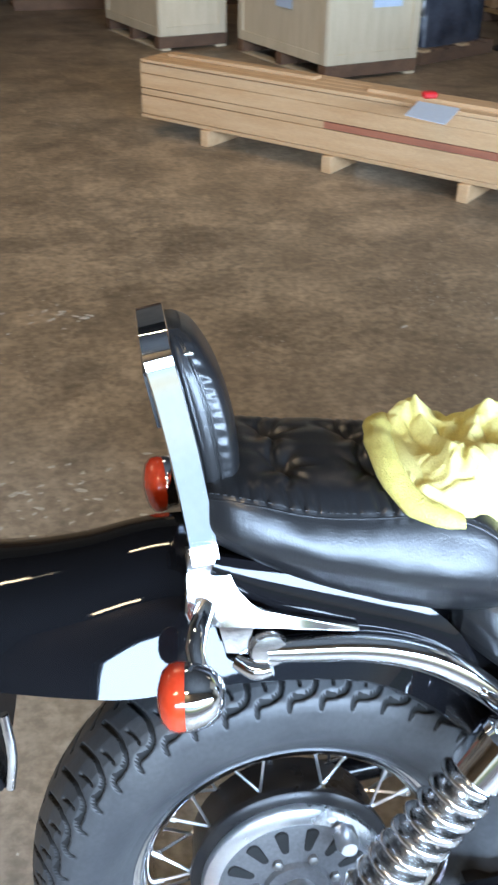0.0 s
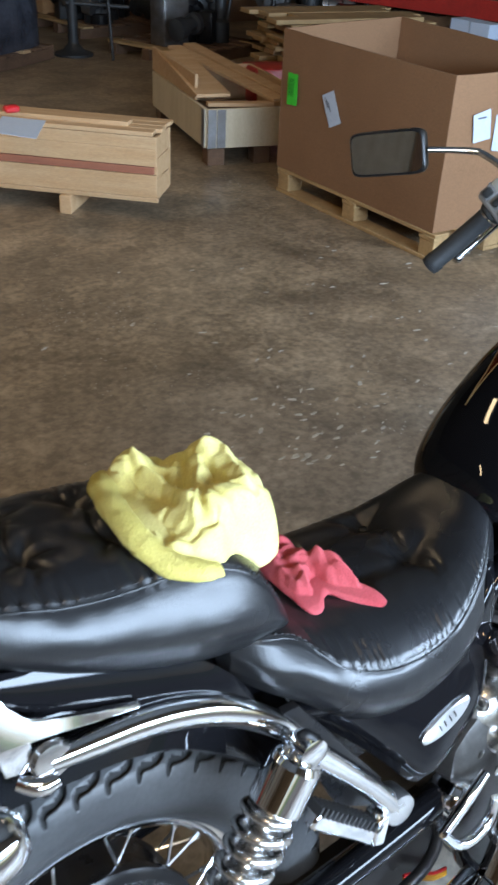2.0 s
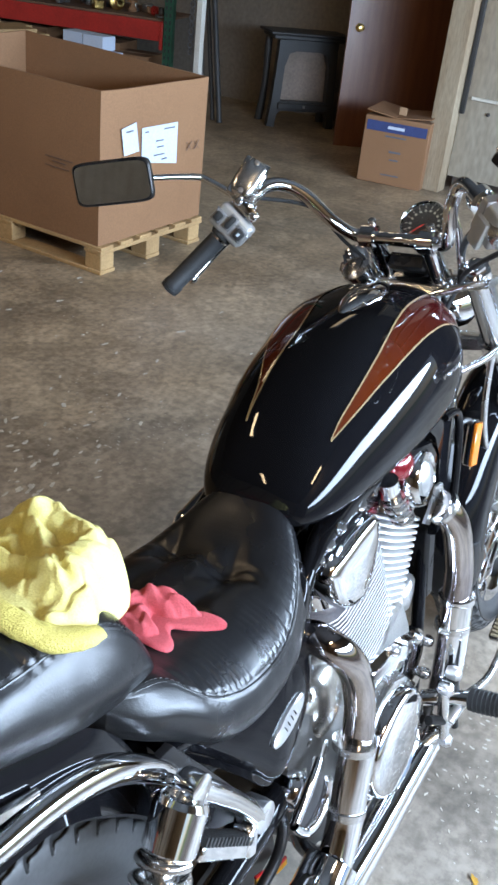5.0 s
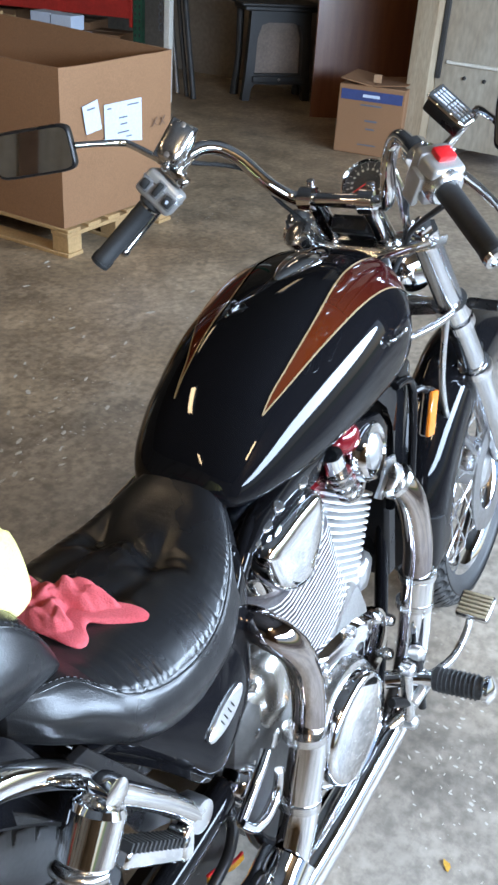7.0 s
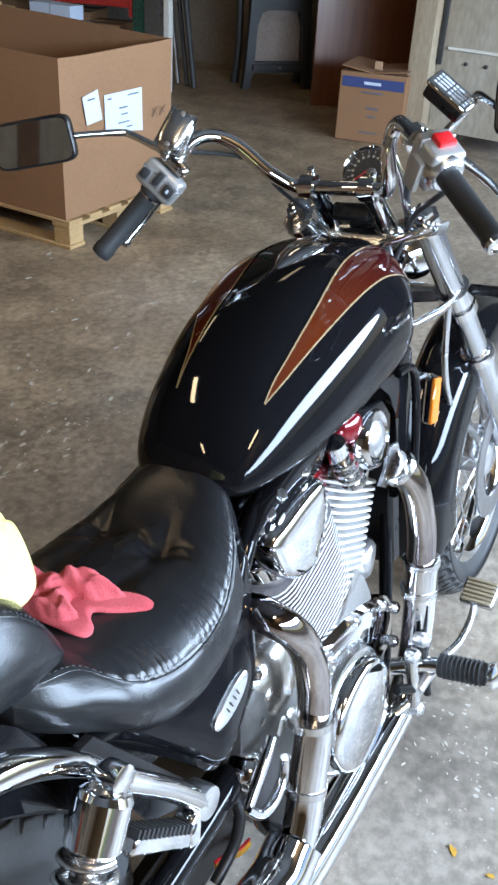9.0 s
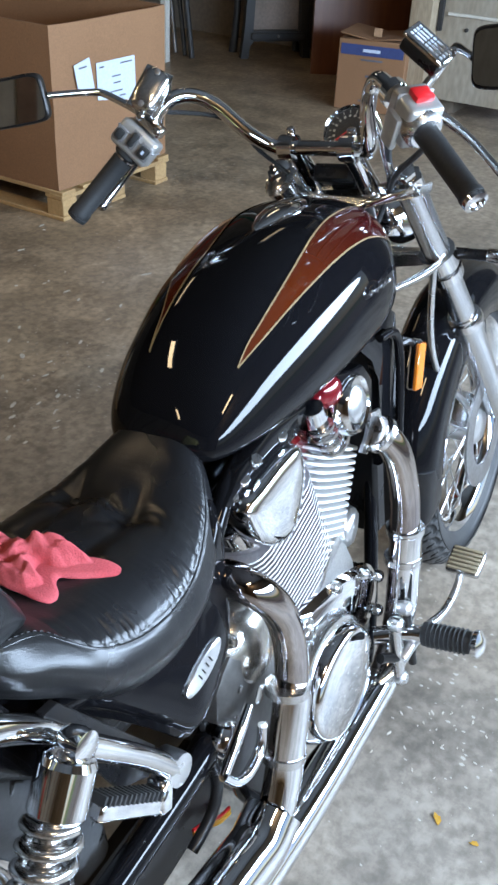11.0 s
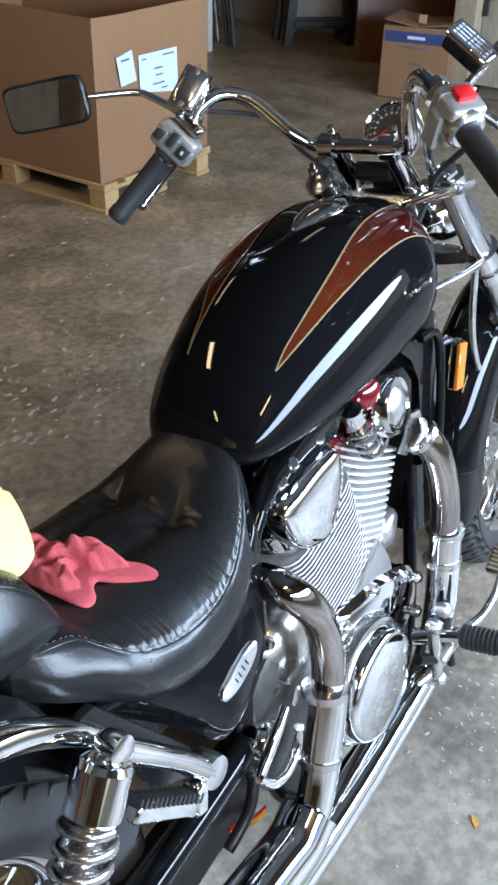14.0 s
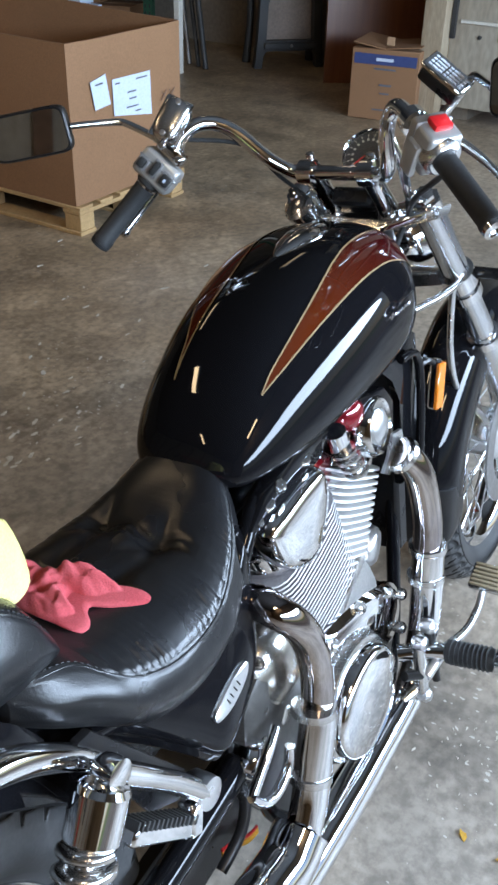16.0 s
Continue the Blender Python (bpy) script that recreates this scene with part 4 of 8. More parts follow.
def small_carton():
    ang = math.degrees(math.atan2(1.832 - 2.256, 5.413 - 5.333))
    ct = thing("carton", pose(5.335, 2.262, 0, 0, 0, ang), "closed brown carton with a blue printed band", "carton")
    W_, D_, H_ = 0.435, 0.40, 0.425
    bm = BM()
    box(bm, (W_, D_, H_), (W_ / 2, D_ / 2, H_ / 2), 0.005)
    part("body", bm, cardboard, ct)
    for k, a in ((0, 8), (1, -6)):
        bm = BM()
        box(bm, (W_ / 2 - 0.004, D_, 0.007), (W_ / 4 + k * W_ / 2, D_ / 2, H_ + 0.016), 0.001, Euler((0, radians(a), 0)).to_matrix().to_4x4())
        part("flap", bm, cardboard, ct)
    bm = BM()
    box(bm, (0.05, 0.012, 0.05), (W_ / 2, 0.10, H_ + 0.035), 0.002)
    part("flap_tab", bm, cardboard_edge, ct)
    bm = BM()
    box(bm, (W_ * 0.92, 0.003, 0.062), (W_ / 2, -0.002, H_ - 0.060), 0.0)
    part("blue_band", bm, blue_ink, ct, "blue printed band")
    for u, z, w, h in ((0.16, H_ - 0.060, 0.11, 0.018), (0.15, H_ - 0.115, 0.14, 0.010), (0.19, H_ - 0.21, 0.08, 0.012), (0.20, H_ - 0.26, 0.06, 0.010), (0.16, H_ - 0.36, 0.12, 0.008)):
        bm = BM()
        box(bm, (w, 0.003, h), (u + w / 2, -0.004, z), 0.0)
        part("print_bar", bm, paper if z > H_ - 0.1 else ink, ct)


small_carton()
# white post, studs and panel seams beside the partition
bm = BM()
box(bm, (0.12, 0.14, HC), (5.56, 1.812, HC / 2), 0.004)
single("trim_white_post", bm, peeling_post, "pale wooden post with peeling white paint", "post", "structure")
bm = BM()
box(bm, (0.03, 0.028, 1.6), (5.605, 1.722, 1.30), 0.003)
single("trim_dark_strip", bm, iron, "dark metal strip on the partition edge", "trim", "structure")
for k, (y, w) in enumerate(((1.98, 0.09), (2.13, 0.045), (1.905, 0.04))):
    bm = BM()
    box(bm, (0.09, w, HC), (6.55 - 0.25 * k, y, HC / 2), 0.003)
    single("stud", bm, pine, "raw pine wall stud", "stud", "structure")
bm = BM()
box(bm, (0.012, 2.2, 0.02), (5.614, 0.58, 0.60), 0.002)
single("trim_panel_seam", bm, white_paint, "white joint strip across the partition", "trim", "structure")
for y in (1.55, 1.42, 1.28):
    bm = BM()
    lathe(bm, [(0.012, 0), (0.012, -0.01), (0.006, -0.012)], (5.62, y, 0.52), (1, 0, 0), 12)
    single("bolt_head", bm, iron, "dark bolt head on the partition", "bolt", group="partition bolts")

# shipping paper on the long crate
bm = BM()
loft(bm, [[(1.115, 3.335, 0.462), (1.245, 3.172, 0.458), (1.385, 3.395, 0.470), (1.24, 3.54, 0.472)], [(1.115, 3.335, 0.465), (1.245, 3.172, 0.461), (1.385, 3.395, 0.473), (1.24, 3.54, 0.475)]])
single("shipping_paper", bm, paper, "creased white shipping paper on the long crate", "paper")
bm = BM()
box(bm, (0.07, 0.05, 0.03), (1.33, 3.66, 0.475), 0.008)
single("red_tape_roll", bm, red_plastic, "small red plastic cap on the long crate", "cap")

# ceiling lamps
for tx, ty, watts in TUBES:
    fx = thing("ceiling_lamp", pose(tx, ty, 4.42), "white twin-tube ceiling lamp", "lamp", "", "ceiling lamps")
    bm = BM()
    box(bm, (1.3, 0.32, 0.06), (0, 0, 0.04), 0.01)
    part("housing", bm, lamp_white, fx)
    bm = BM()
    box(bm, (0.02, 0.02, 0.14), (0.4, 0, 0.12))
    part("hanger", bm, steel, fx)


# dry leaves on the floor
leaf_yellow = surf("dry_leaf_yellow", (0.48, 0.27, 0.03), 0.8, 0.0, (0.34, 0.16, 0.02), 0.6, 60, 300, 0.2, 0.001)
for lx, ly, la, ls in ((0.82, -0.317, 40, 1.0), (0.81, -0.388, 110, 0.7)):
    bm = BM()
    rim_ = [(0.011 * ls * math.cos(a) * (1 + 0.25 * math.sin(3 * a)), 0.006 * ls * math.sin(a) * (1 + 0.2 * math.cos(5 * a)), 0.002 + 0.002 * math.sin(2 * a)) for a in (2 * math.pi * k / 14 for k in range(14))]
    loft(bm, [rim_, [(x * 0.97, y * 0.97, z + 0.001) for x, y, z in rim_]])
    single("dry_leaf", bm, leaf_yellow, "small dry yellow leaf lying on the floor", "leaf", group="dry leaves", m=pose(lx, ly, 0.001, 0, 0, la))
ruby = surf("dark_red_gloss", (0.16, 0.006, 0.012), 0.1, 0.3, (0.10, 0.004, 0.008), 0.5, 8, 80, 0.0, coat=1.0)
tan_pad = surf("tan_rubber", (0.30, 0.25, 0.16), 0.7, 0, (0.24, 0.19, 0.12), 0.5, 20, 100, 0.1)
yellow_wire = surf("yellow_wire", (0.70, 0.36, 0.02), 0.45, 0, (0.6, 0.3, 0.02), 0.3, 20, 100, 0.0)
dial_print = surf("dial_print", (0.32, 0.31, 0.27), 0.6, 0, (0.26, 0.25, 0.22), 0.3, 20, 100, 0.0)
dial_black = surf("dial_black", (0.01, 0.01, 0.011), 0.5, 0, (0.014, 0.014, 0.014), 0.3, 20, 100, 0.0)
clear_glass = bpy.data.materials.new("clear_glass")
clear_glass.use_nodes = True
gb = clear_glass.node_tree.nodes["Principled BSDF"]
gb.inputs["Transmission Weight"].default_value, gb.inputs["Roughness"].default_value, gb.inputs["IOR"].default_value = 1.0, 0.02, 1.1

# ---- the motorcycle: x ahead, y to its left, z up from the rear tyre's contact ----
LEAN = 9.3
bike = thing("motorcycle", pose(0.0005, 0.0093, 0, -LEAN, 0, 0), "black and maroon cruiser motorcycle with chrome trim leaning on its stand", "motorcycle")
RA, FA = Vector((0, 0, 0.309)), Vector((1.580, -0.060, 0.318))


def empty_part(name, parent):
    ob = new(name)
    ob.parent = parent
    ob.empty_display_size = 0.05
    return ob


def spoked_wheel(name, at, r_out, r_rim, half, rim_half, n_spoke, hub_r, tread, label):
    """Tyre, rim, hub and crossed spokes; tread is the number of groove steps round the tyre."""
    o = Vector(at)
    k = half
    prof = [(r_rim - 0.012, -rim_half * 0.8), (r_rim + 0.004, -rim_half), (r_rim + 0.010, -rim_half - 0.006), (r_rim + 0.016, -rim_half - 0.008), (r_rim + 0.020, -rim_half - 0.012), (r_rim + 0.05, -k * 0.985), (r_out - 0.045, -k)]
    vs_ = [0.99 - 0.018 * j for j in range(111)]
    tread_prof = [(float(np.interp(abs(v), [0.0, 0.12, 0.42, 0.72, 0.93, 0.975, 1.0], [r_out, r_out, r_out - 0.004, r_out - 0.013, r_out - 0.028, r_out - 0.036, r_out - 0.045])), -v) for v in vs_]
    per = 26
    seg = tread * per
    step = 2 * math.pi / tread
    # each groove is a hook that sweeps over the shoulder: (share of a step, share of the half width)
    hooks = (([(-0.55, 0.06), (-0.80, 0.30), (-0.98, 0.52), (-1.02, 0.70), (-0.92, 0.82), (-0.68, 0.875), (-0.40, 0.885), (-0.22, 0.905), (-0.15, 0.94), (-0.12, 0.982)], 0.0022), ([(-0.30, 0.50), (-0.46, 0.64), (-0.52, 0.76)], 0.0010))
    dense_hooks = [([tuple(float(q) for q in p) for p in spline(path, 5)], w) for path, w in hooks]
    arc_len = step * r_out

    def cut_depth(u, v):
        """How deep the groove is at a share of a step and of the half width."""
        best = 0.0
        for path, w in dense_hooks:
            for off in (0, 1, 2):
                for (u0, v0), (u1, v1) in zip(path, path[1:]):
                    ax_, ay_, bx_, by_ = (u0 + off) * arc_len, v0 * k, (u1 + off) * arc_len, v1 * k
                    px_, py_ = u * arc_len, v * k
                    L2 = (bx_ - ax_) ** 2 + (by_ - ay_) ** 2
                    t = max(0.0, min(1.0, ((px_ - ax_) * (bx_ - ax_) + (py_ - ay_) * (by_ - ay_)) / L2))
                    dd = math.hypot(px_ - ax_ - t * (bx_ - ax_), py_ - ay_ - t * (by_ - ay_))
                    best = max(best, min(1.0, max(0.0, (w + 0.0012 - dd) / 0.0012)))
        return best

    table = [[cut_depth((i % per) / per, abs(v)) if abs(v) < 0.99 else 0.0 for v in vs_] for i in range(per)]
    full_prof = [(a, b, None) for a, b in prof] + [(a, b * k, j) for j, (a, b) in enumerate(tread_prof)] + [(a, -b, None) for a, b in reversed(prof)]
    coords, faces, dark = [], [], []
    m_ = len(full_prof)
    for i in range(seg):
        a = 2 * math.pi * i / seg
        c_, s_ = math.cos(a), math.sin(a)
        for r, y, j in full_prof:
            if j is not None:
                r -= 0.0062 * table[(i + (per // 2 if y > 0 else 0)) % per][j]
            x_, y_, z_ = o.x + r * c_, o.y + y, o.z + r * s_
            coords.append((x_, y_, max(z_, (0.001 + 0.1616 * y_) / 0.9869)))
    for i in range(seg):
        i2 = (i + 1) % seg
        for q in range(m_):
            q2 = (q + 1) % m_
            faces.append((i * m_ + q, i * m_ + q2, i2 * m_ + q2, i2 * m_ + q))
            # groove floors get a near-black that paints in their shade
            js = [full_prof[z][2] for z in (q, q2)]
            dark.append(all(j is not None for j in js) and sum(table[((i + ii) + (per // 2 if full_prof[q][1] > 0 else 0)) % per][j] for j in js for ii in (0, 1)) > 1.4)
    me = bpy.data.meshes.new(name)
    me.from_pydata(coords, [], faces)
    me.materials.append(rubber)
    me.materials.append(recess_shade)
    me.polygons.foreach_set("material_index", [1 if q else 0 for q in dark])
    me.polygons.foreach_set("use_smooth", [True] * len(faces))
    me.update()
    wheel = new(name, me)
    wheel.parent = bike
    wheel["label"] = label
    bm = BM()
    lathe(bm, [(r_rim - 0.020, -rim_half * 0.45), (r_rim - 0.014, -rim_half * 0.8), (r_rim - 0.004, -rim_half), (r_rim + 0.004, -rim_half - 0.004), (r_rim + 0.006, -rim_half),
               (r_rim + 0.002, -rim_half * 0.7), (r_rim - 0.008, 0), (r_rim + 0.002, rim_half * 0.7), (r_rim + 0.006, rim_half), (r_rim + 0.004, rim_half + 0.004), (r_rim - 0.004, rim_half),
               (r_rim - 0.014, rim_half * 0.8), (r_rim - 0.020, rim_half * 0.45), (r_rim - 0.026, 0)], o, (0, 1, 0), 96, True)
    part("rim", bm, chrome, wheel, "polished steel rim")
    for i in range(n_spoke):
        a = 2 * math.pi * i / n_spoke
        side = -1 if i % 2 else 1
        lean_ = 0.36 * (1 if (i // 2) % 2 else -1)
        p = o + Vector((math.cos(a) * (r_rim - 0.016), side * 0.006, math.sin(a) * (r_rim - 0.016)))
        q = o + Vector((math.cos(a + lean_) * hub_r, side * 0.034, math.sin(a + lean_) * hub_r))
        bm = BM()
        d = (p - q).normalized()
        tube(bm, [q, p - d * 0.022, p - d * 0.02, p], [0.0021, 0.0021, 0.0036, 0.0036], 6)
        part("spoke", bm, satin_alloy, wheel)
    return wheel


grey_alloy = surf("grey_cast_alloy", (0.14, 0.14, 0.145), 0.45, 0.6, (0.12, 0.12, 0.12), 0.6, 12, 200, 0.12, 0.0008, 0.1)
# near-black that puts the shade of tread grooves and drum slots into the colour
recess_shade = surf("recess_shade", (0.004, 0.004, 0.004), 0.85, 0, (0.006, 0.006, 0.006), 0.3, 20, 100, 0.0)
rear = spoked_wheel("rear_wheel", RA, 0.334, 0.204, 0.080, 0.046, 40, 0.095, 50, "wide black rear tyre on a chrome spoked rim")
# brake drum with its slotted cover
bm = BM()
lathe(bm, [(0.03, 0.05), (0.108, 0.05), (0.126, 0.03), (0.128, -0.020), (0.134, -0.030), (0.134, -0.040), (0.126, -0.046), (0.03, -0.048)], RA, (0, 1, 0), 64)
part("brake_drum", bm, dark_metal, rear, "dark cast brake drum")
bm = BM()
lathe(bm, [(0.119, -0.040), (0.1215, -0.048), (0.119, -0.056), (0.111, -0.060), (0.101, -0.061), (0.101, -0.045)], RA, (0, 1, 0), 72, True)
part("polished_ring", bm, satin_alloy, rear, "polished drum edge")
bm = BM()
lathe(bm, [(0.020, -0.045), (0.102, -0.045), (0.102, -0.060), (0.098, -0.0615), (0.045, -0.067), (0.042, -0.074), (0.02, -0.074)], RA, (0, 1, 0), 64)
part("cover_plate", bm, grey_alloy, rear, "grey slotted aluminium cover plate")
# slots are dark inserts, the shade of openings painted on the plate
for i in range(14):
    a = 2 * math.pi * i / 14
    bm = BM()
    m = Matrix.Translation(RA + Vector((math.cos(a) * 0.078, -0.0635, math.sin(a) * 0.078))) @ Matrix.Rotation(-a, 4, "Y")
    lathe(bm, [(0.0065, -0.002), (0.0075, 0.0), (0.0065, 0.002)], (0, 0, 0), (0, 1, 0), 12)
    for v in bm.verts:
        v.co.x += 0.011 if v.co.x > 0 else -0.011
        v.co.z *= 1.25 if v.co.x > 0 else 0.8
    bmesh.ops.transform(bm, matrix=m, verts=bm.verts)
    part("slot", bm, recess_shade, rear)
for i in range(7):
    a = 2 * math.pi * (i + 0.3) / 7
    bm = BM()
    lathe(bm, [(0.007, 0), (0.007, -0.006), (0.004, -0.008)], RA + Vector((math.cos(a) * 0.052, -0.066, math.sin(a) * 0.052)), (0, 1, 0), 6)
    part("bolt", bm, steel, rear)
bm = BM()
lathe(bm, [(0.024, -0.06), (0.024, -0.085), (0.018, -0.092), (0.013, -0.100), (0.013, -0.112), (0.009, -0.114)], RA, (0, 1, 0), 24)
part("axle", bm, steel, rear)
bm = BM()
lathe(bm, [(0.014, 0), (0.015, -0.02), (0.010, -0.03)], RA + Vector((0.06, -0.065, 0.085)), (0, 1, 0), 20)
part("brake_lever_boss", bm, satin_alloy, rear)

front = spoked_wheel("front_wheel", FA, 0.334, 0.246, 0.053, 0.034, 36, 0.05, 44, "black front tyre on a chrome spoked rim")
bm = BM()
lathe(bm, [(0.03, 0.06), (0.045, 0.05), (0.04, 0), (0.045, -0.05), (0.03, -0.06)], FA, (0, 1, 0), 32)
part("hub", bm, satin_alloy, front)
bm = BM()
lathe(bm, [(0.09, -0.062), (0.14, -0.062), (0.14, -0.067), (0.09, -0.067)], FA, (0, 1, 0), 64, True)
part("brake_disc", bm, steel, front, "steel brake disc")


def arc_fender(name, centre, stations, label, shape):
    """A fender whose cross sections (angle, radius, half width, depth) go round a wheel centre."""
    bm = BM()
    rings = []
    for ang, r, w, dep, cx in stations:
        a = radians(ang)
        out = Vector((math.cos(a), 0, math.sin(a)))
        o = Vector(centre) + Vector((cx, 0, 0))
        sec = []
        prof = [(-w * u, -dep * v) for u, v in shape] + [(0, 0.002)]
        prof = prof + [(-y, z) for y, z in reversed(prof[:-1])]
        inner = [(y * 0.95, z - 0.006) for y, z in reversed(prof)]
        for y, z in prof + inner:
            sec.append(o + out * (r + z) + Vector((0, y, 0)))
        rings.append(sec)
    dense = [[Vector(q) for q in ring] for ring in zip(*[spline([tuple(s[i]) for s in rings], 5) for i in range(len(rings[0]))])]
    loft(bm, dense)
    return part(name, bm, black_paint, bike, label, sharp=50)


arc_fender("rear_fender", (0, 0, 0.309), [(38, 0.40, 0.085, 0.10, 0.02), (58, 0.44, 0.098, 0.11, 0.0), (80, 0.485, 0.108, 0.12, 0.0), (104, 0.515, 0.113, 0.125, 0.0),
                                       (117, 0.54, 0.116, 0.12, 0.0), (126, 0.585, 0.118, 0.10, 0.0), (133, 0.66, 0.120, 0.075, -0.01), (138, 0.735, 0.118, 0.05, -0.03)],
           "glossy black deep rear fender with a flared tail", ((1.10, 1.0), (0.96, 0.66), (0.82, 0.36), (0.66, 0.15), (0.44, 0.05), (0.20, 0.0)))
front_fender = arc_fender("front_fender", FA, [(15, 0.362, 0.050, 0.085, 0), (45, 0.370, 0.058, 0.100, 0), (75, 0.376, 0.062, 0.110, 0), (105, 0.380, 0.064, 0.112, 0), (130, 0.384, 0.065, 0.112, 0), (150, 0.385, 0.065, 0.108, 0), (164, 0.382, 0.064, 0.102, 0), (174, 0.377, 0.063, 0.094, 0)],
           "glossy black front fender with a rubber flap", ((0.99, 1.0), (1.03, 0.72), (0.98, 0.46), (0.82, 0.21), (0.52, 0.05), (0.24, 0.0)))
bm = BM()
rings = []
for ang, w in ((169, 0.0615), (174, 0.0625), (180, 0.0625), (185, 0.061), (188, 0.057), (190, 0.046), (191, 0.030)):
    a = radians(ang)
    out = Vector((math.cos(a), 0, math.sin(a)))
    rings.append([FA + out * (0.374 + dz) + Vector((0, y, 0)) for y, dz in ((-w, -0.085), (-w * 1.02, -0.050), (-w, -0.018), (-w * 0.86, -0.004), (-w * 0.5, 0.003), (0, 0.005), (w * 0.5, 0.003), (w * 0.86, -0.004), (w, -0.018), (w * 1.02, -0.050), (w, -0.085), (w * 0.93, -0.085), (w * 0.90, -0.022), (w * 0.5, -0.005), (-w * 0.5, -0.005), (-w * 0.90, -0.022), (-w * 0.93, -0.085))])
loft(bm, [[Vector(q) for q in ring] for ring in zip(*[spline([tuple(r[i]) for r in rings], 3) for i in range(len(rings[0]))])])
flap = part("mud_flap", bm, dark_metal, bike, "matt black rubber fender flap", sharp=60)
# the bars are turned to the left, and the front wheel with them
STEER = Matrix.Translation(FA) @ Matrix.Rotation(radians(3.0), 4, "Z") @ Matrix.Translation(-FA)
for ob in (front, front_fender, flap):
    ob.matrix_local = STEER

# ---- fuel tank ----
TANK = [(0.585, 0.060, 0.765, 0.742), (0.595, 0.088, 0.785, 0.732), (0.615, 0.108, 0.813, 0.726), (0.65, 0.124, 0.850, 0.723), (0.70, 0.137, 0.888, 0.722), (0.78, 0.149, 0.926, 0.724), (0.86, 0.154, 0.949, 0.728),
        (0.94, 0.153, 0.961, 0.732), (1.02, 0.147, 0.963, 0.738), (1.08, 0.136, 0.957, 0.750), (1.12, 0.120, 0.944, 0.766), (1.15, 0.094, 0.924, 0.790), (1.168, 0.062, 0.900, 0.82), (1.176, 0.03, 0.88, 0.84)]


def tank_point(x, a, off=0.0):
    """A point of the tank's skin: a is the angle, 0 at the right side, 90 degrees on top."""
    xs = [s[0] for s in TANK]
    w, zt, zb = (float(np.interp(x, xs, [s[i] for s in TANK])) for i in (1, 2, 3))
    zw = zb + 0.34 * (zt - zb)
    c, s = math.cos(a), math.sin(a)
    y = -0.008 - (w - 0.004 + off + (float(np.interp(x, [0.58, 0.70, 0.84, 0.96, 1.10], [-0.012, -0.014, 0.004, 0.034, 0.044])) if c < 0 else 0.0)) * math.copysign(abs(c) ** (0.85 if c > 0 else 0.74), c)
    if s >= 0:
        z = zw + (zt - zw + off) * abs(s) ** (0.95 if c > 0 else 0.90)
    else:
        z = zw - (zw - zb + off) * abs(s) ** 0.62
    return Vector((x, y, z))


def smooth_stations():
    xs = np.array([s[0] for s in TANK])
    return spline(TANK, 4)


TANK = [tuple(s) for s in smooth_stations()]
bm = BM()
loft(bm, [[tank_point(s[0], 2 * math.pi * k / 64) for k in range(64)] for s in TANK])
tank = part("fuel_tank", bm, black_paint, bike, "glossy black teardrop fuel tank with maroon flames", sharp=60)


def tank_strip(name, rows, off, material, flip, label=""):
    """A thin decal on the tank between two angles at each x."""
    bm = BM()
    rings = []
    for x, a0, a1 in rows:
        rings.append([tank_point(x, (math.pi - a if flip else a), off) for a in np.linspace(a0, a1, 13)])
    loft(bm, rings, closed=False)
    return part(name, bm, material, tank, label)


# the flame's paint fades from maroon at the steering head to burnt orange at its tail
fn = red_paint.node_tree.nodes
fade_co = fn.new("ShaderNodeTexCoord")
fade_xyz = fn.new("ShaderNodeSeparateXYZ")
red_paint.node_tree.links.new(fade_co.outputs["Object"], fade_xyz.inputs[0])
fade = fn.new("ShaderNodeMapRange")
fade.inputs[1].default_value, fade.inputs[2].default_value = 1.06, 0.80
red_paint.node_tree.links.new(fade_xyz.outputs[0], fade.inputs[0])
fade_mix = fn.new("ShaderNodeMix")
fade_mix.data_type = "RGBA"
fade_mix.inputs[6].default_value, fade_mix.inputs[7].default_value = (0.030, 0.003, 0.003, 1), (0.066, 0.012, 0.003, 1)
red_paint.node_tree.links.new(fade.outputs[0], fade_mix.inputs[0])
red_paint.node_tree.links.new(fade_mix.outputs[2], fn["Principled BSDF"].inputs["Base Color"])
# upper and lower edge of the maroon flame, as angles on the skin
FLAME = [(0.672, 0.796, 0.802), (0.70, 0.772, 0.862), (0.74, 0.760, 0.902), (0.80, 0.758, 0.962), (0.84, 0.758, 1.008), (0.88, 0.760, 1.060), (0.925, 0.760, 1.118), (0.977, 0.750, 1.165), (1.03, 0.712, 1.175), (1.08, 0.60, 1.15), (1.12, 0.44, 1.12), (1.15, 0.38, 1.08), (1.166, 0.36, 1.05)]
FLAME_LEFT = [(0.655, 1.338, 1.342), (0.70, 1.295, 1.345), (0.73, 1.23, 1.345), (0.775, 1.11, 1.345), (0.825, 0.97, 1.345), (0.90, 0.84, 1.29), (0.975, 0.77, 1.20), (1.03, 0.74, 1.17), (1.08, 0.70, 1.15), (1.12, 0.70, 1.12), (1.15, 0.62, 1.08), (1.166, 0.58, 1.05)]
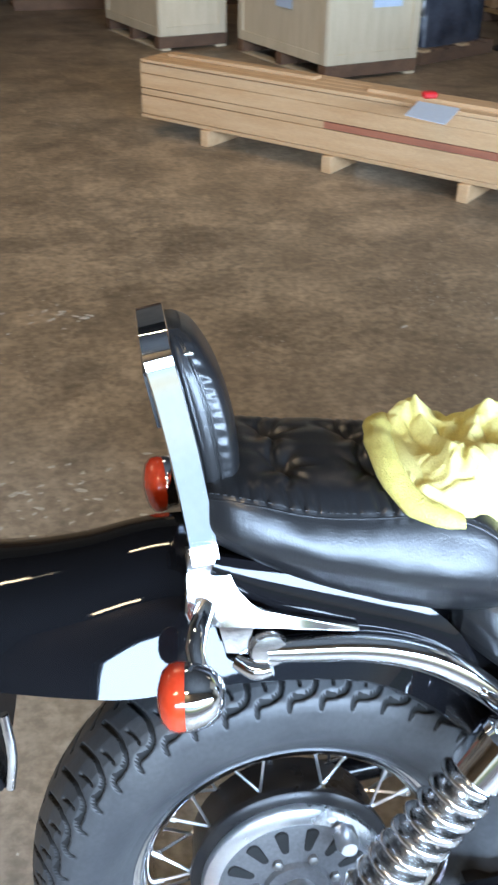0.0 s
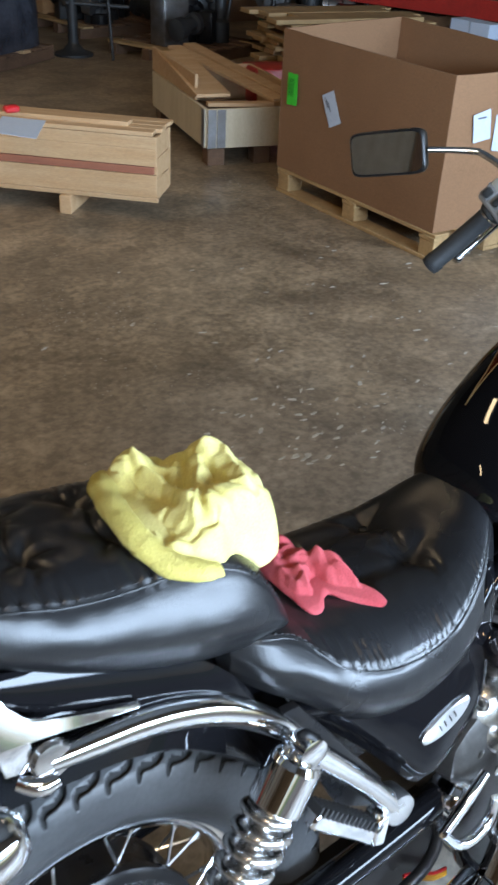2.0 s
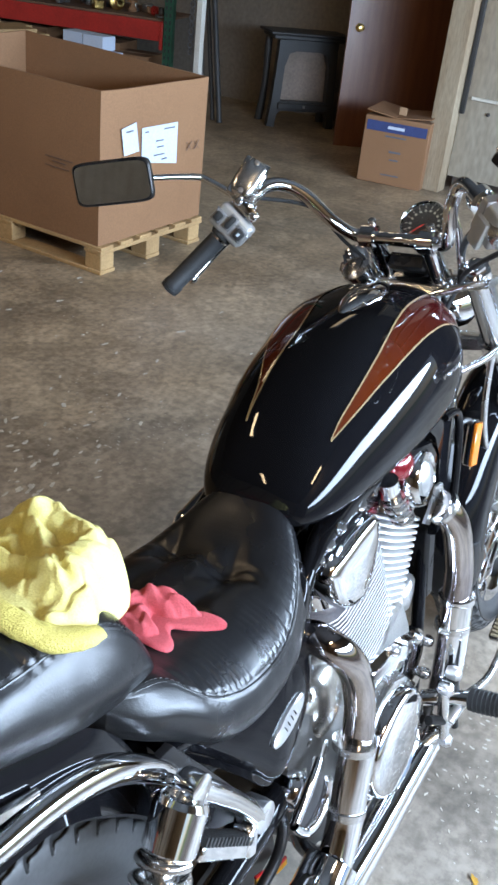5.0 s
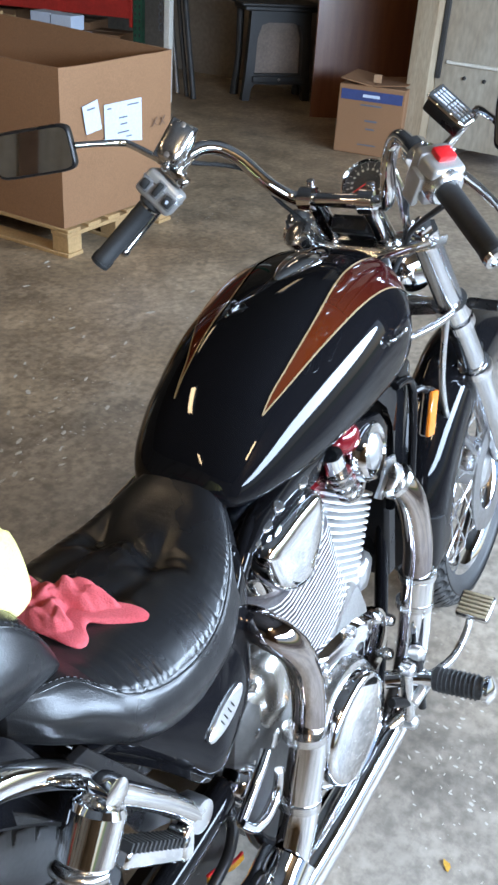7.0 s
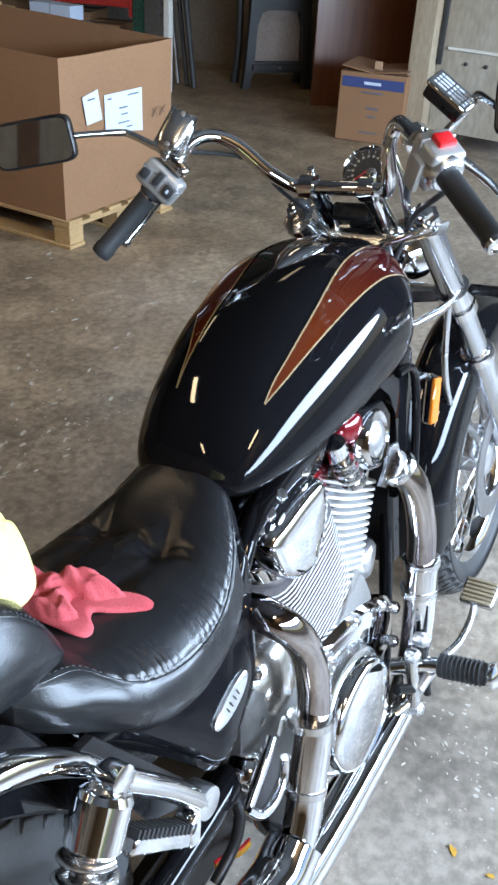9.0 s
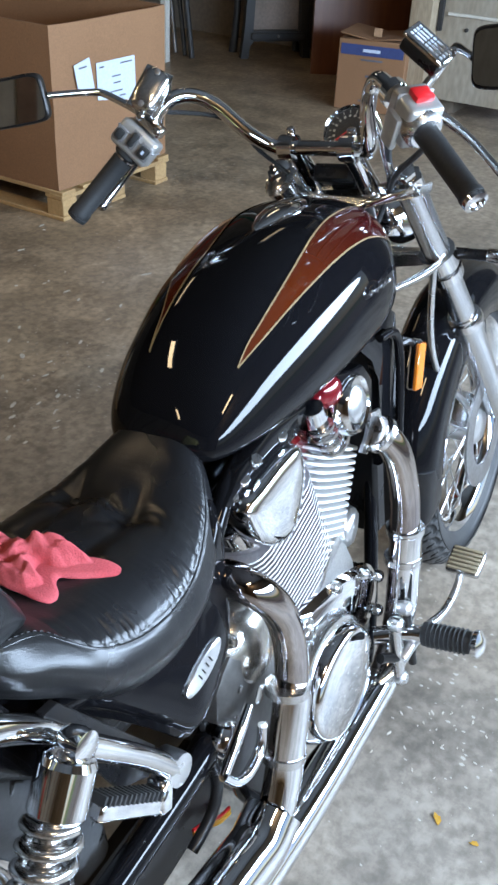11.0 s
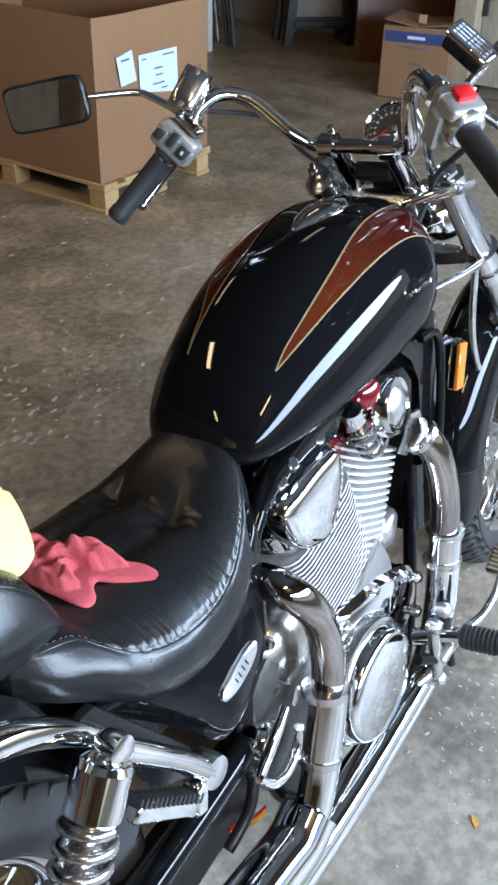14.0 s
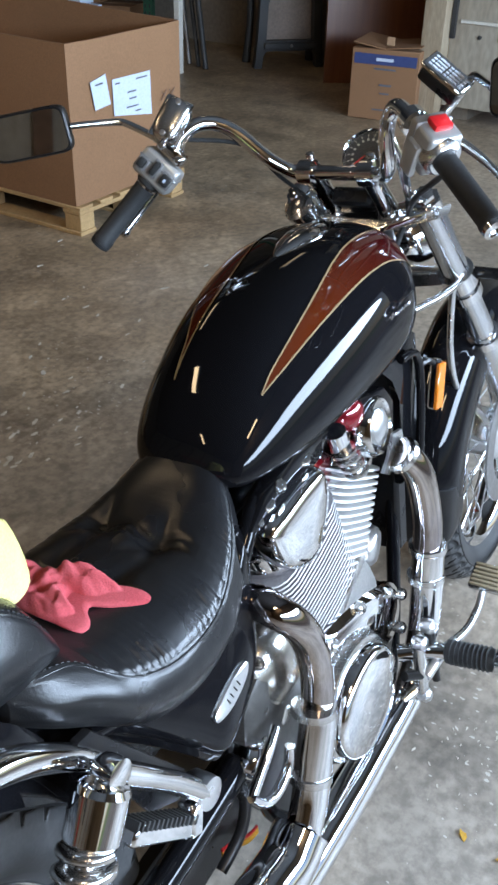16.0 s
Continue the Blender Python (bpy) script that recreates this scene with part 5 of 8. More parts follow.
for flip in (False, True):
    FL = [tuple(s) for s in spline(FLAME_LEFT if flip else FLAME, 5)]
    tank_strip("flame_panel", FL, 0.0010, red_paint, flip, "maroon flame panel")
    tank_strip("pinstripe", [(x, a0 - 0.010, a0 + 0.010) for x, a0, a1 in FL], 0.0016, gold_line, flip, "gold pinstripe")
    tank_strip("pinstripe", [(x, a1 - 0.010, a1 + 0.010) for x, a0, a1 in FL], 0.0016, gold_line, flip, "gold pinstripe")
# filler cap: a long low chrome teardrop on the crown
bm = BM()
rings = []
for x, w, h in ((0.895, 0.004, 0.002), (0.905, 0.012, 0.005), (0.935, 0.024, 0.009), (0.975, 0.031, 0.012), (1.01, 0.029, 0.011), (1.045, 0.018, 0.008), (1.060, 0.004, 0.004)):
    zt = tank_point(x, math.pi / 2).z
    rings.append([(x, w * math.cos(a), zt - 0.006 + (h + 0.006) * max(0.0, math.sin(a)) ** 0.7 - (0.0 if math.sin(a) >= 0 else 0.004)) for a in (2 * math.pi * k / 24 for k in range(24))])
loft(bm, rings)
part("filler_cap", bm, chrome, tank, "chrome filler cap cover")
# maker's script as a plain silver wave
bm = BM()
pts = [tank_point(0.955 + 0.0048 * i, 0.250 - 0.004 * i + 0.022 * math.sin(i * 2.4) + 0.008 * math.sin(i * 5.1), 0.0012) for i in range(22)]
tube(bm, pts, 0.0010, 6, 4)
part("silver_script", bm, worn_chrome, tank, "silver script emblem")

# ---- seats ----
thread = surf("grey_thread", (0.016, 0.016, 0.017), 0.7, 0.0, (0.03, 0.03, 0.03), 0.3, 40, 300, 0.0)


def cushion(name, stations, buttons, pleats, label, cy=0.0):
    """A padded seat of a top panel and a side panel that meet in a seam.
    stations: x, crown height, seam (half width, height), bulge (half width, height), bottom (half width, height)."""
    sx = [st[0] for st in stations]
    cols = list(zip(*[tuple(float(q) for q in p) for p in spline(stations, 6)]))
    n = int((sx[-1] - sx[0]) / 0.0017)
    xs = [sx[0] + (sx[-1] - sx[0]) * (0.5 - 0.5 * math.cos(math.pi * min(1, max(0, i / n)))) * 0.35 + (sx[-1] - sx[0]) * (i / n) * 0.65 for i in range(n + 1)]
    half, seams = [], []
    top_n, side_n = 26, 16
    for x in xs:
        zc, ys, zs, yb, zb, yo, zo = (float(np.interp(x, cols[0], c)) for c in cols[1:])
        crown = [(0.0, zc), (0.45 * ys, zc - 0.06 * (zc - zs)), (0.78 * ys, zc - 0.36 * (zc - zs)), (ys, zs)]
        side = [(ys, zs), (yb, zb), (0.5 * (yb + yo) + 0.003, 0.42 * zb + 0.58 * zo), (yo, zo)]
        a = [p for p in spline(crown, 12)]
        b = [p for p in spline(side, 8)]
        a = [a[round(k * (len(a) - 1) / top_n)] for k in range(top_n + 1)]
        b = [b[round(k * (len(b) - 1) / side_n)] for k in range(side_n + 1)]
        half.append((a, b))
    rings = []
    x_lo, x_hi = pleats
    for x, (a, b) in zip(xs, half):
        fade = max(0.0, min(1.0, (x - x_lo) / 0.03)) * max(0.0, min(1.0, (x_hi - x) / 0.03))
        ring = []
        for s in (-1, 1):
            arc = []
            for k, (y, z) in enumerate(a):
                yy = s * float(y)
                zz = float(z)
                for bx, by, dep, rad in buttons:
                    d2 = ((x - bx) ** 2 + (yy - by) ** 2) / rad**2
                    zz -= dep * math.exp(-d2) + 0.40 * dep * math.exp(-d2 / 7)
                    ang = math.atan2(yy - by, x - bx)
                    zz -= 0.0034 * math.exp(-((math.sqrt(d2) - 1.3) ** 2) / 1.1) * abs(math.sin(2.5 * ang + by * 30 + 0.8 * math.sin(ang + bx * 9))) ** 6
                    zz -= 0.0030 * math.exp(-(((x - bx - 0.006 * math.sin(yy * 70)) / 0.0045) ** 2)) * max(0.0, 1 - abs(yy / 0.10) ** 4)
                d = (1 - k / top_n) * 0.13
                g = math.exp(-(((d - 0.016) / 0.024) ** 2)) * min(1.0, d / 0.004) * fade
                ph = x * 235 + 1.6 * math.sin(x * 61 + s) + 2.0 * noise.noise((x * 26, s, 2.0)) + 9 * d
                amp = max(0.15, 0.75 + 1.1 * noise.noise((x * 17, s * 3, 8.0)))
                zz += 0.0060 * g * amp * (abs(math.sin(ph)) ** 0.6 - 0.65)
                zz += 0.0022 * noise.noise((x * 13, yy * 13, 4)) + 0.0009 * noise.noise((x * 38, yy * 38, 1))
                if k == top_n:
                    zz -= 0.0012
                arc.append((x, cy + yy * (1.0 - (0.012 if k >= top_n - 1 else 0.0)), zz))
            for k, (y, z) in enumerate(b[1:]):
                wob = 0.0022 * noise.noise((x * 11, k * 0.22, s * 5.0)) + 0.0008 * noise.noise((x * 42, k * 0.5, s * 7.0))
                arc.append((x, cy + s * (float(y) + wob), float(z)))
            ring.append(arc)
        right, left = ring
        rings.append(right[::-1] + left[1:])
        seams.append((right[top_n], left[top_n]))
    bm = BM()
    loft(bm, rings)
    ob = part(name, bm, leather, bike, label, sharp=80)
    for s in (0, 1):
        line = [Vector(q[s]) for q in seams[3:-3]]
        bm = BM()
        tube(bm, [p + Vector((0, 0, -0.0026)) + Vector((0, (-1, 1)[s] * 0.0006, 0)) for p in line[::6]], 0.0020, 8)
        part("seam_piping", bm, leather, ob)
        bm = BM()
        acc = 0.0
        for p, q in zip(line, line[1:]):
            acc += (q - p).length
            if acc > 0.0066:
                acc = 0.0
                e = (q - p).normalized()
                for up in (0.0030, -0.0085):
                    m = p + Vector((0, (-1, 1)[s] * (-0.0015 if up > 0 else 0.0035), up))
                    tube(bm, [m - e * 0.0019, m + e * 0.0019], 0.00075, 5)
        part("stitching", bm, thread, ob, "double row of grey stitches")
    for bx, by, dep, rad in buttons:
        i = min(range(len(xs)), key=lambda j: abs(xs[j] - bx))
        q = min(rings[i], key=lambda p: abs(p[1] - by - cy) - p[2])
        bm = BM()
        ball(bm, (q[0], q[1], q[2] - 0.001), 0.0075, 14, 8, (1, 1, 0.42))
        part("button", bm, leather, ob)
    return ob


PILLION = [(-0.113, 0.884, 0.060, 0.880, 0.066, 0.868, 0.050, 0.852), (-0.098, 0.903, 0.098, 0.896, 0.106, 0.872, 0.094, 0.844), (-0.06, 0.910, 0.116, 0.895, 0.129, 0.862, 0.112, 0.828), (0.0, 0.905, 0.121, 0.880, 0.139, 0.842, 0.120, 0.800),
           (0.06, 0.899, 0.122, 0.873, 0.143, 0.828, 0.122, 0.777), (0.12, 0.892, 0.121, 0.868, 0.144, 0.815, 0.122, 0.760), (0.16, 0.880, 0.120, 0.858, 0.143, 0.805, 0.120, 0.751), (0.19, 0.862, 0.120, 0.840, 0.139, 0.794, 0.118, 0.747),
           (0.215, 0.834, 0.119, 0.812, 0.133, 0.780, 0.114, 0.745), (0.232, 0.800, 0.117, 0.782, 0.125, 0.763, 0.108, 0.744), (0.243, 0.768, 0.110, 0.757, 0.113, 0.751, 0.100, 0.743), (0.248, 0.752, 0.096, 0.748, 0.097, 0.746, 0.09, 0.742)]
cushion("pillion_seat", PILLION, [(0.076, -0.046, 0.009, 0.018), (0.076, 0.046, 0.009, 0.018), (-0.02, -0.046, 0.009, 0.018), (-0.02, 0.046, 0.009, 0.018)], (-0.09, 0.175), "black padded vinyl pillion seat with stitched edge")
RIDER = [(0.170, 0.757, 0.090, 0.752, 0.096, 0.735, 0.085, 0.700), (0.20, 0.760, 0.112, 0.752, 0.126, 0.722, 0.112, 0.682), (0.24, 0.748, 0.120, 0.741, 0.146, 0.705, 0.128, 0.656), (0.265, 0.738, 0.136, 0.716, 0.156, 0.684, 0.133, 0.635), (0.295, 0.730, 0.149, 0.690, 0.162, 0.658, 0.137, 0.612), (0.35, 0.724, 0.157, 0.671, 0.167, 0.638, 0.138, 0.586),
         (0.42, 0.723, 0.155, 0.665, 0.164, 0.632, 0.137, 0.582), (0.48, 0.727, 0.141, 0.679, 0.152, 0.643, 0.130, 0.603), (0.535, 0.742, 0.116, 0.704, 0.128, 0.674, 0.110, 0.646), (0.575, 0.764, 0.088, 0.733, 0.097, 0.708, 0.084, 0.688),
         (0.602, 0.776, 0.062, 0.755, 0.068, 0.738, 0.058, 0.722), (0.620, 0.774, 0.036, 0.766, 0.038, 0.757, 0.032, 0.748)]
cushion("rider_seat", RIDER, [(0.478, -0.040, 0.014, 0.022), (0.490, 0.060, 0.014, 0.022), (0.385, -0.040, 0.009, 0.020), (0.385, 0.060, 0.009, 0.020)], (0.25, 0.56), "black padded vinyl rider seat with buttons and a stitched edge", -0.010)

# ---- backrest ----
def flat_bar(pts, w, h):
    """A flat bar with eased edges along pts, its broad face turned outwards."""
    bm = BM()
    rings = []
    for i, p in enumerate(pts):
        t = Vector(pts[min(i + 1, len(pts) - 1)]) - Vector(pts[max(i - 1, 0)])
        t.normalize()
        fw = Vector((1, 0, 0.2)).normalized()
        fw = (fw - t * fw.dot(t)).normalized()
        nr = t.cross(fw)
        rings.append([Vector(p) + fw * a * w + nr * b * h for a, b in ((-1, -0.45), (-0.90, -1), (0.90, -1), (1, -0.45), (1, 0.45), (0.90, 1), (-0.90, 1), (-1, 0.45))])
    loft(bm, rings)
    return bm


half = [(-0.1065, -0.108, 0.826), (-0.110, -0.098, 0.86), (-0.121, -0.082, 0.93), (-0.133, -0.072, 0.99), (-0.1410, -0.0675, 1.024), (-0.1435, -0.063, 1.036), (-0.1445, -0.053, 1.045), (-0.1445, -0.036, 1.048), (-0.1445, -0.018, 1.049)]
rest = part("backrest_bar", flat_bar(spline(half + [(-0.1445, 0.0, 1.049)] + [(x, -y, z) for x, y, z in reversed(half)], 5), 0.0150, 0.0050), chrome, bike, "flat chrome backrest bar bent over the top")
bm = BM()
prism(bm, [(-0.157, -0.052, 1.010), (-0.157, 0.052, 1.010), (-0.146, 0.058, 0.955), (-0.146, -0.058, 0.955)], (0.012, 0, 0), 0.003)
part("back_panel", bm, dark_metal, rest, "black panel behind the backrest pad")


def pad_ring(z, w, xf, xr, n=72):
    """One level of the pad: a rounded rectangle with a groove where the side is sewn to the face."""
    ring = []
    for k in range(n):
        a = 2 * math.pi * k / n
        c, s = math.cos(a), math.sin(a)
        cc = math.copysign(abs(c) ** 0.6, c)
        yy = -w * math.copysign(abs(s) ** 0.6, s)
        groove = 1 - 0.035 * math.exp(-((cc + 0.05) / 0.10) ** 2)
        pleat = 0.0020 * (0.5 + 0.5 * math.sin(z * 560 + 2.0 * math.sin(z * 90) + 1.5 * cc)) * math.exp(-((cc - 0.32) / 0.20) ** 2) * min(1, abs(s) * 1.6)
        ring.append(((xf + xr) / 2 + (xf - xr) / 2 * cc, yy * groove - math.copysign(pleat, yy), z + 0.010 * (z - 0.88) / 0.18))
    return ring


levels = spline([(0.878, 0.046, -0.092, -0.106), (0.882, 0.066, -0.074, -0.108), (0.898, 0.078, -0.063, -0.111), (0.925, 0.081, -0.063, -0.115), (0.960, 0.078, -0.068, -0.122), (0.990, 0.073, -0.077, -0.128), (1.012, 0.067, -0.088, -0.133), (1.030, 0.056, -0.101, -0.135), (1.040, 0.036, -0.116, -0.135)], 9)
bm = BM()
loft(bm, [pad_ring(*lv) for lv in levels])
part("backrest_pad", bm, leather, rest, "black padded vinyl backrest with pleated sides", sharp=70)
for s in (-1, 1):
    for f, rr in ((-0.05, 0.0013), (0.08, 0.0011)):
        bm = BM()
        tube(bm, [((xf + xr) / 2 + (xf - xr) / 2 * f, s * (w * (0.970 if f < 0 else 0.985) + 0.0004), z + 0.010 * (z - 0.88) / 0.18) for z, w, xf, xr in levels[4:-3:3]], rr, 6, 2)
        part("pad_piping", bm, leather, rest, "stitched piping along the pad")
    for lv, f in ((levels[-14], 0.02), (levels[-14], 0.20)):
        z, w, xf, xr = lv
        bm = BM()
        ball(bm, ((xf + xr) / 2 + (xf - xr) / 2 * f, s * w, z + 0.008), 0.0036, 10, 6, (1, 0.5, 0.7))
        part("pad_stud", bm, chrome, rest, "small bright stud")
# chrome side plates under the bar
for s in (-1, 1):
    bm = BM()
    o = [(-0.126, 0.840), (-0.092, 0.836), (-0.088, 0.818), (-0.080, 0.802), (-0.066, 0.789), (-0.042, 0.778), (0.0, 0.7675), (0.046, 0.755), (0.047, 0.749), (0.0, 0.757), (-0.04, 0.764), (-0.075, 0.768), (-0.126, 0.772), (-0.132, 0.79), (-0.127, 0.815)]
    prism(bm, [(x, s * 0.132, z) for x, z in o], (0, s * 0.008, 0), 0.003)
    for v in bm.verts:
        v.co.y -= s * 0.034 * max(0.0, (v.co.z - 0.79) / 0.045) ** 0.8
    part("side_plate", bm, plate_chrome, rest, "chrome side plate")
    bm = BM()
    prism(bm, [(-0.10, s * 0.120, 0.775), (-0.062, s * 0.120, 0.772), (-0.066, s * 0.120, 0.730), (-0.092, s * 0.120, 0.735)], (0, s * 0.016, 0), 0.003)
    part("plate_bracket", bm, chrome, rest)
    bm = BM()
    lathe(bm, [(0.010, 0), (0.019, 0.012), (0.021, 0.020), (0.018, 0.026), (0.010, 0.028)], (-0.048, s * 0.118, 0.738), (0, s, 0), 28)
    part("round_bolt", bm, worn_chrome, rest, "domed chrome bolt head")
    bm = BM()
    tube(bm, [(-0.080, s * 0.13, 0.722), (-0.062, s * 0.142, 0.716), (-0.046, s * 0.146, 0.720)], [0.009, 0.011, 0.008], 12, 3)
    part("stay_bolt", bm, chrome, rest)
# chrome fender rails and the black struts above
for s in (-1, 1):
    bm = BM()
    rail = [(-0.05, 0.735), (0.0, 0.733), (0.04, 0.730), (0.08, 0.722), (0.12, 0.707), (0.155, 0.686), (0.185, 0.662), (0.212, 0.636), (0.235, 0.608)]
    tube(bm, [(x, s * 0.136, z) for x, z in rail], [0.012, 0.0155, 0.0165, 0.017, 0.017, 0.0165, 0.016, 0.015, 0.012], 20, 4)
    part("fender_rail", bm, chrome, bike, "thick chrome fender rail")
    bm = BM()
    line = spline([(-0.100, 0.113, 0.826, 0.010), (-0.055, 0.117, 0.806, 0.019), (0.0, 0.120, 0.785, 0.023), (0.045, 0.122, 0.769, 0.024), (0.09, 0.124, 0.752, 0.023), (0.126, 0.125, 0.731, 0.020), (0.158, 0.125, 0.702, 0.015), (0.182, 0.124, 0.672, 0.008)], 4)
    rings = []
    for k, (x, y, z, w) in enumerate(line):
        a, b = line[max(k - 1, 0)], line[min(k + 1, len(line) - 1)]
        run = math.hypot(b[0] - a[0], b[2] - a[2])
        ux, uz = -(b[2] - a[2]) / run, (b[0] - a[0]) / run
        ring = []
        for v in (-1, -0.75, -0.5, -0.25, 0, 0.25, 0.5, 0.75, 1):
            ring.append((x + ux * w * v, s * (y - 0.26 * w * v + 0.0030 * (1 - v * v)), z + uz * w * v))
        ring += [(x + ux * w * 0.9, s * (y - 0.24 * w - 0.010), z + uz * w * 0.9), (x - ux * w * 0.9, s * (y + 0.24 * w - 0.010), z - uz * w * 0.9)]
        rings.append(ring)
    loft(bm, rings)
    part("fender_strut", bm, black_paint, bike, "glossy black fender strut")


def turn_signal(at, lens_dir, size, lens_mat, stalk, label):
    """A chrome bullet housing with its lens."""
    o, d = Vector(at), Vector(lens_dir).normalized()
    bm = BM()
    lathe(bm, [(0.004 * size, -0.046 * size), (0.020 * size, -0.042 * size), (0.034 * size, -0.028 * size), (0.040 * size, -0.012 * size), (0.042 * size, 0.0), (0.040 * size, 0.004)], o, d, 32)
    ob = part("turn_signal", bm, chrome, bike, label)
    bm = BM()
    lathe(bm, [(0.041 * size, 0.002), (0.042 * size, 0.008), (0.040 * size, 0.016), (0.031 * size, 0.023), (0.015 * size, 0.027), (0.002, 0.028)], o, d, 32)
    part("lens", bm, lens_mat, ob, "ribbed orange lens")
    bm = BM()
    tube(bm, [o - d * 0.02 * size, *stalk], 0.010, 12, 2)
    part("stalk", bm, chrome, ob)
    return ob


turn_signal((-0.137, -0.226, 0.760), (-1, 0.10, 0.0), 0.76, orange_red, [(-0.128, -0.20, 0.79), (-0.115, -0.15, 0.792), (-0.105, -0.11, 0.78)], "chrome rear turn signal with an orange-red lens")
turn_signal((-0.132, 0.190, 0.772), (-1, -0.10, 0.0), 0.90, orange_red, [(-0.128, 0.19, 0.79), (-0.115, 0.15, 0.792), (-0.105, 0.11, 0.78)], "chrome rear turn signal with an orange-red lens")
# number plate bracket at the tail: plain, no characters
bm = BM()
box(bm, (0.012, 0.19, 0.11), (-0.352, 0, 0.60), 0.004, Euler((0, radians(-12), 0)).to_matrix().to_4x4())
plate = part("plate_bracket", bm, dark_metal, bike, "dark plate bracket behind the tail")
bm = BM()
tube(bm, [(-0.330, -0.09, 0.55), (-0.322, -0.096, 0.60), (-0.326, -0.09, 0.65)], 0.006, 10, 3)
part("chrome_edge", bm, chrome, plate)

# ---- shock absorbers and pillion peg hangers ----
def shock(s):
    top, low = Vector((0.215, s * 0.172, 0.632)), Vector((0.020, s * 0.172, 0.345))
    d = (low - top).normalized()
    bm = BM()
    lathe(bm, [(0.012, 0.010), (0.0275, 0.013), (0.0318, 0.020), (0.0318, 0.070), (0.029, 0.076), (0.012, 0.077)], top, d, 32)
    ob = part("shock_absorber", bm, chrome, bike, "chrome shock absorber with an open coil spring", 24)
    bm = BM()
    lathe(bm, [(0.009, -0.014), (0.014, -0.008), (0.016, 0.004), (0.020, 0.012)], top, d, 24)
    part("top_eye", bm, worn_chrome, ob)
    coil = []
    x, y, z = basis(d)
    turns, n = 8.6, 200
    for i in range(n + 1):
        u = i / n
        a = 2 * math.pi * turns * u
        coil.append(top + z * (0.078 + 0.198 * u) + 0.0285 * (math.cos(a) * x + math.sin(a) * y))
    bm = BM()
    tube(bm, coil, 0.0068, 10)
    part("spring", bm, worn_chrome, ob, "chrome coil spring")
    bm = BM()
    lathe(bm, [(0.014, 0.07), (0.0175, 0.08), (0.0175, 0.20), (0.020, 0.205), (0.020, 0.28)], top, d, 24)
    part("damper_body", bm, worn_chrome, ob)
    bm = BM()
    lathe(bm, [(0.0315, 0.272), (0.0325, 0.284), (0.026, 0.290), (0.0245, 0.345), (0.020, 0.352), (0.010, 0.353)], top, d, 28)
    part("lower_cup", bm, worn_chrome, ob, "", 24)
    bm = BM()
    lathe(bm, [(0.010, -0.016), (0.018, -0.012), (0.019, 0.008), (0.014, 0.014), (0.008, 0.022)], low, (0, s, 0), 20)
    part("lower_bolt", bm, worn_chrome, ob)
    return ob


for s in (-1, 1):
    shock(s)
    bm = BM()
    tube(bm, [(0.215, s * 0.176, 0.632), (0.255, s * 0.176, 0.586), (0.31, s * 0.172, 0.518), (0.354, s * 0.166, 0.455)], [0.015, 0.0145, 0.014, 0.016], 16, 3)
    hanger = part("peg_hanger", bm, chrome, bike, "chrome pillion peg hanger arm")
    bm = BM()
    lathe(bm, [(0.012, -0.02), (0.017, -0.012), (0.0185, 0.002), (0.0175, 0.012), (0.013, 0.014)], (0.216, s * 0.180, 0.634), (0, s, 0), 24)
    part("pivot_cap", bm, chrome, hanger)
    bm = BM()
    lathe(bm, [(0.014, -0.03), (0.021, -0.022), (0.0225, 0.000), (0.0215, 0.010), (0.016, 0.012)], (0.356, s * 0.170, 0.456), (0, s, 0), 28)
    part("pivot_cap", bm, satin_alloy, hanger, "satin round bolt cap")
    bm = BM()
    beam(bm, (0.228, s * 0.168, 0.520), (0.322, s * 0.168, 0.432), 0.030, 0.020, (0, 1, 0), 0.004)
    part("folded_peg", bm, chrome, hanger, "folded chrome pillion peg")
    for i in range(14):
        bm = BM()
        u = i / 13
        p = Vector((0.232, s * 0.168, 0.531)).lerp(Vector((0.322, s * 0.168, 0.447)), u)
        beam(bm, p + Vector((0, -0.013, 0)), p + Vector((0, 0.013, 0)), 0.0035, 0.012, (0.68, 0, 0.73))
        part("rubber_rib", bm, grip_rubber, hanger)
    bm = BM()
    beam(bm, (0.332, s * 0.166, 0.462), (0.318, s * 0.168, 0.420), 0.022, 0.028, (0, 1, 0), 0.004)
    part("peg_clevis", bm, chrome, hanger)
    bm = BM()
    prism(bm, [(0.205, s * 0.128, 0.655), (0.235, s * 0.128, 0.655), (0.36, s * 0.128, 0.475), (0.34, s * 0.128, 0.440), (0.29, s * 0.128, 0.47)], (0, s * 0.012, 0), 0.002)
    part("backing_plate", bm, dark_metal, hanger)

# ---- frame ----
def bar(name, pts, r, material, label="", res=4, n=14, parent=None):
    bm = BM()
    tube(bm, pts, r, n, res)
    return part(name, bm, material, parent or bike, label)


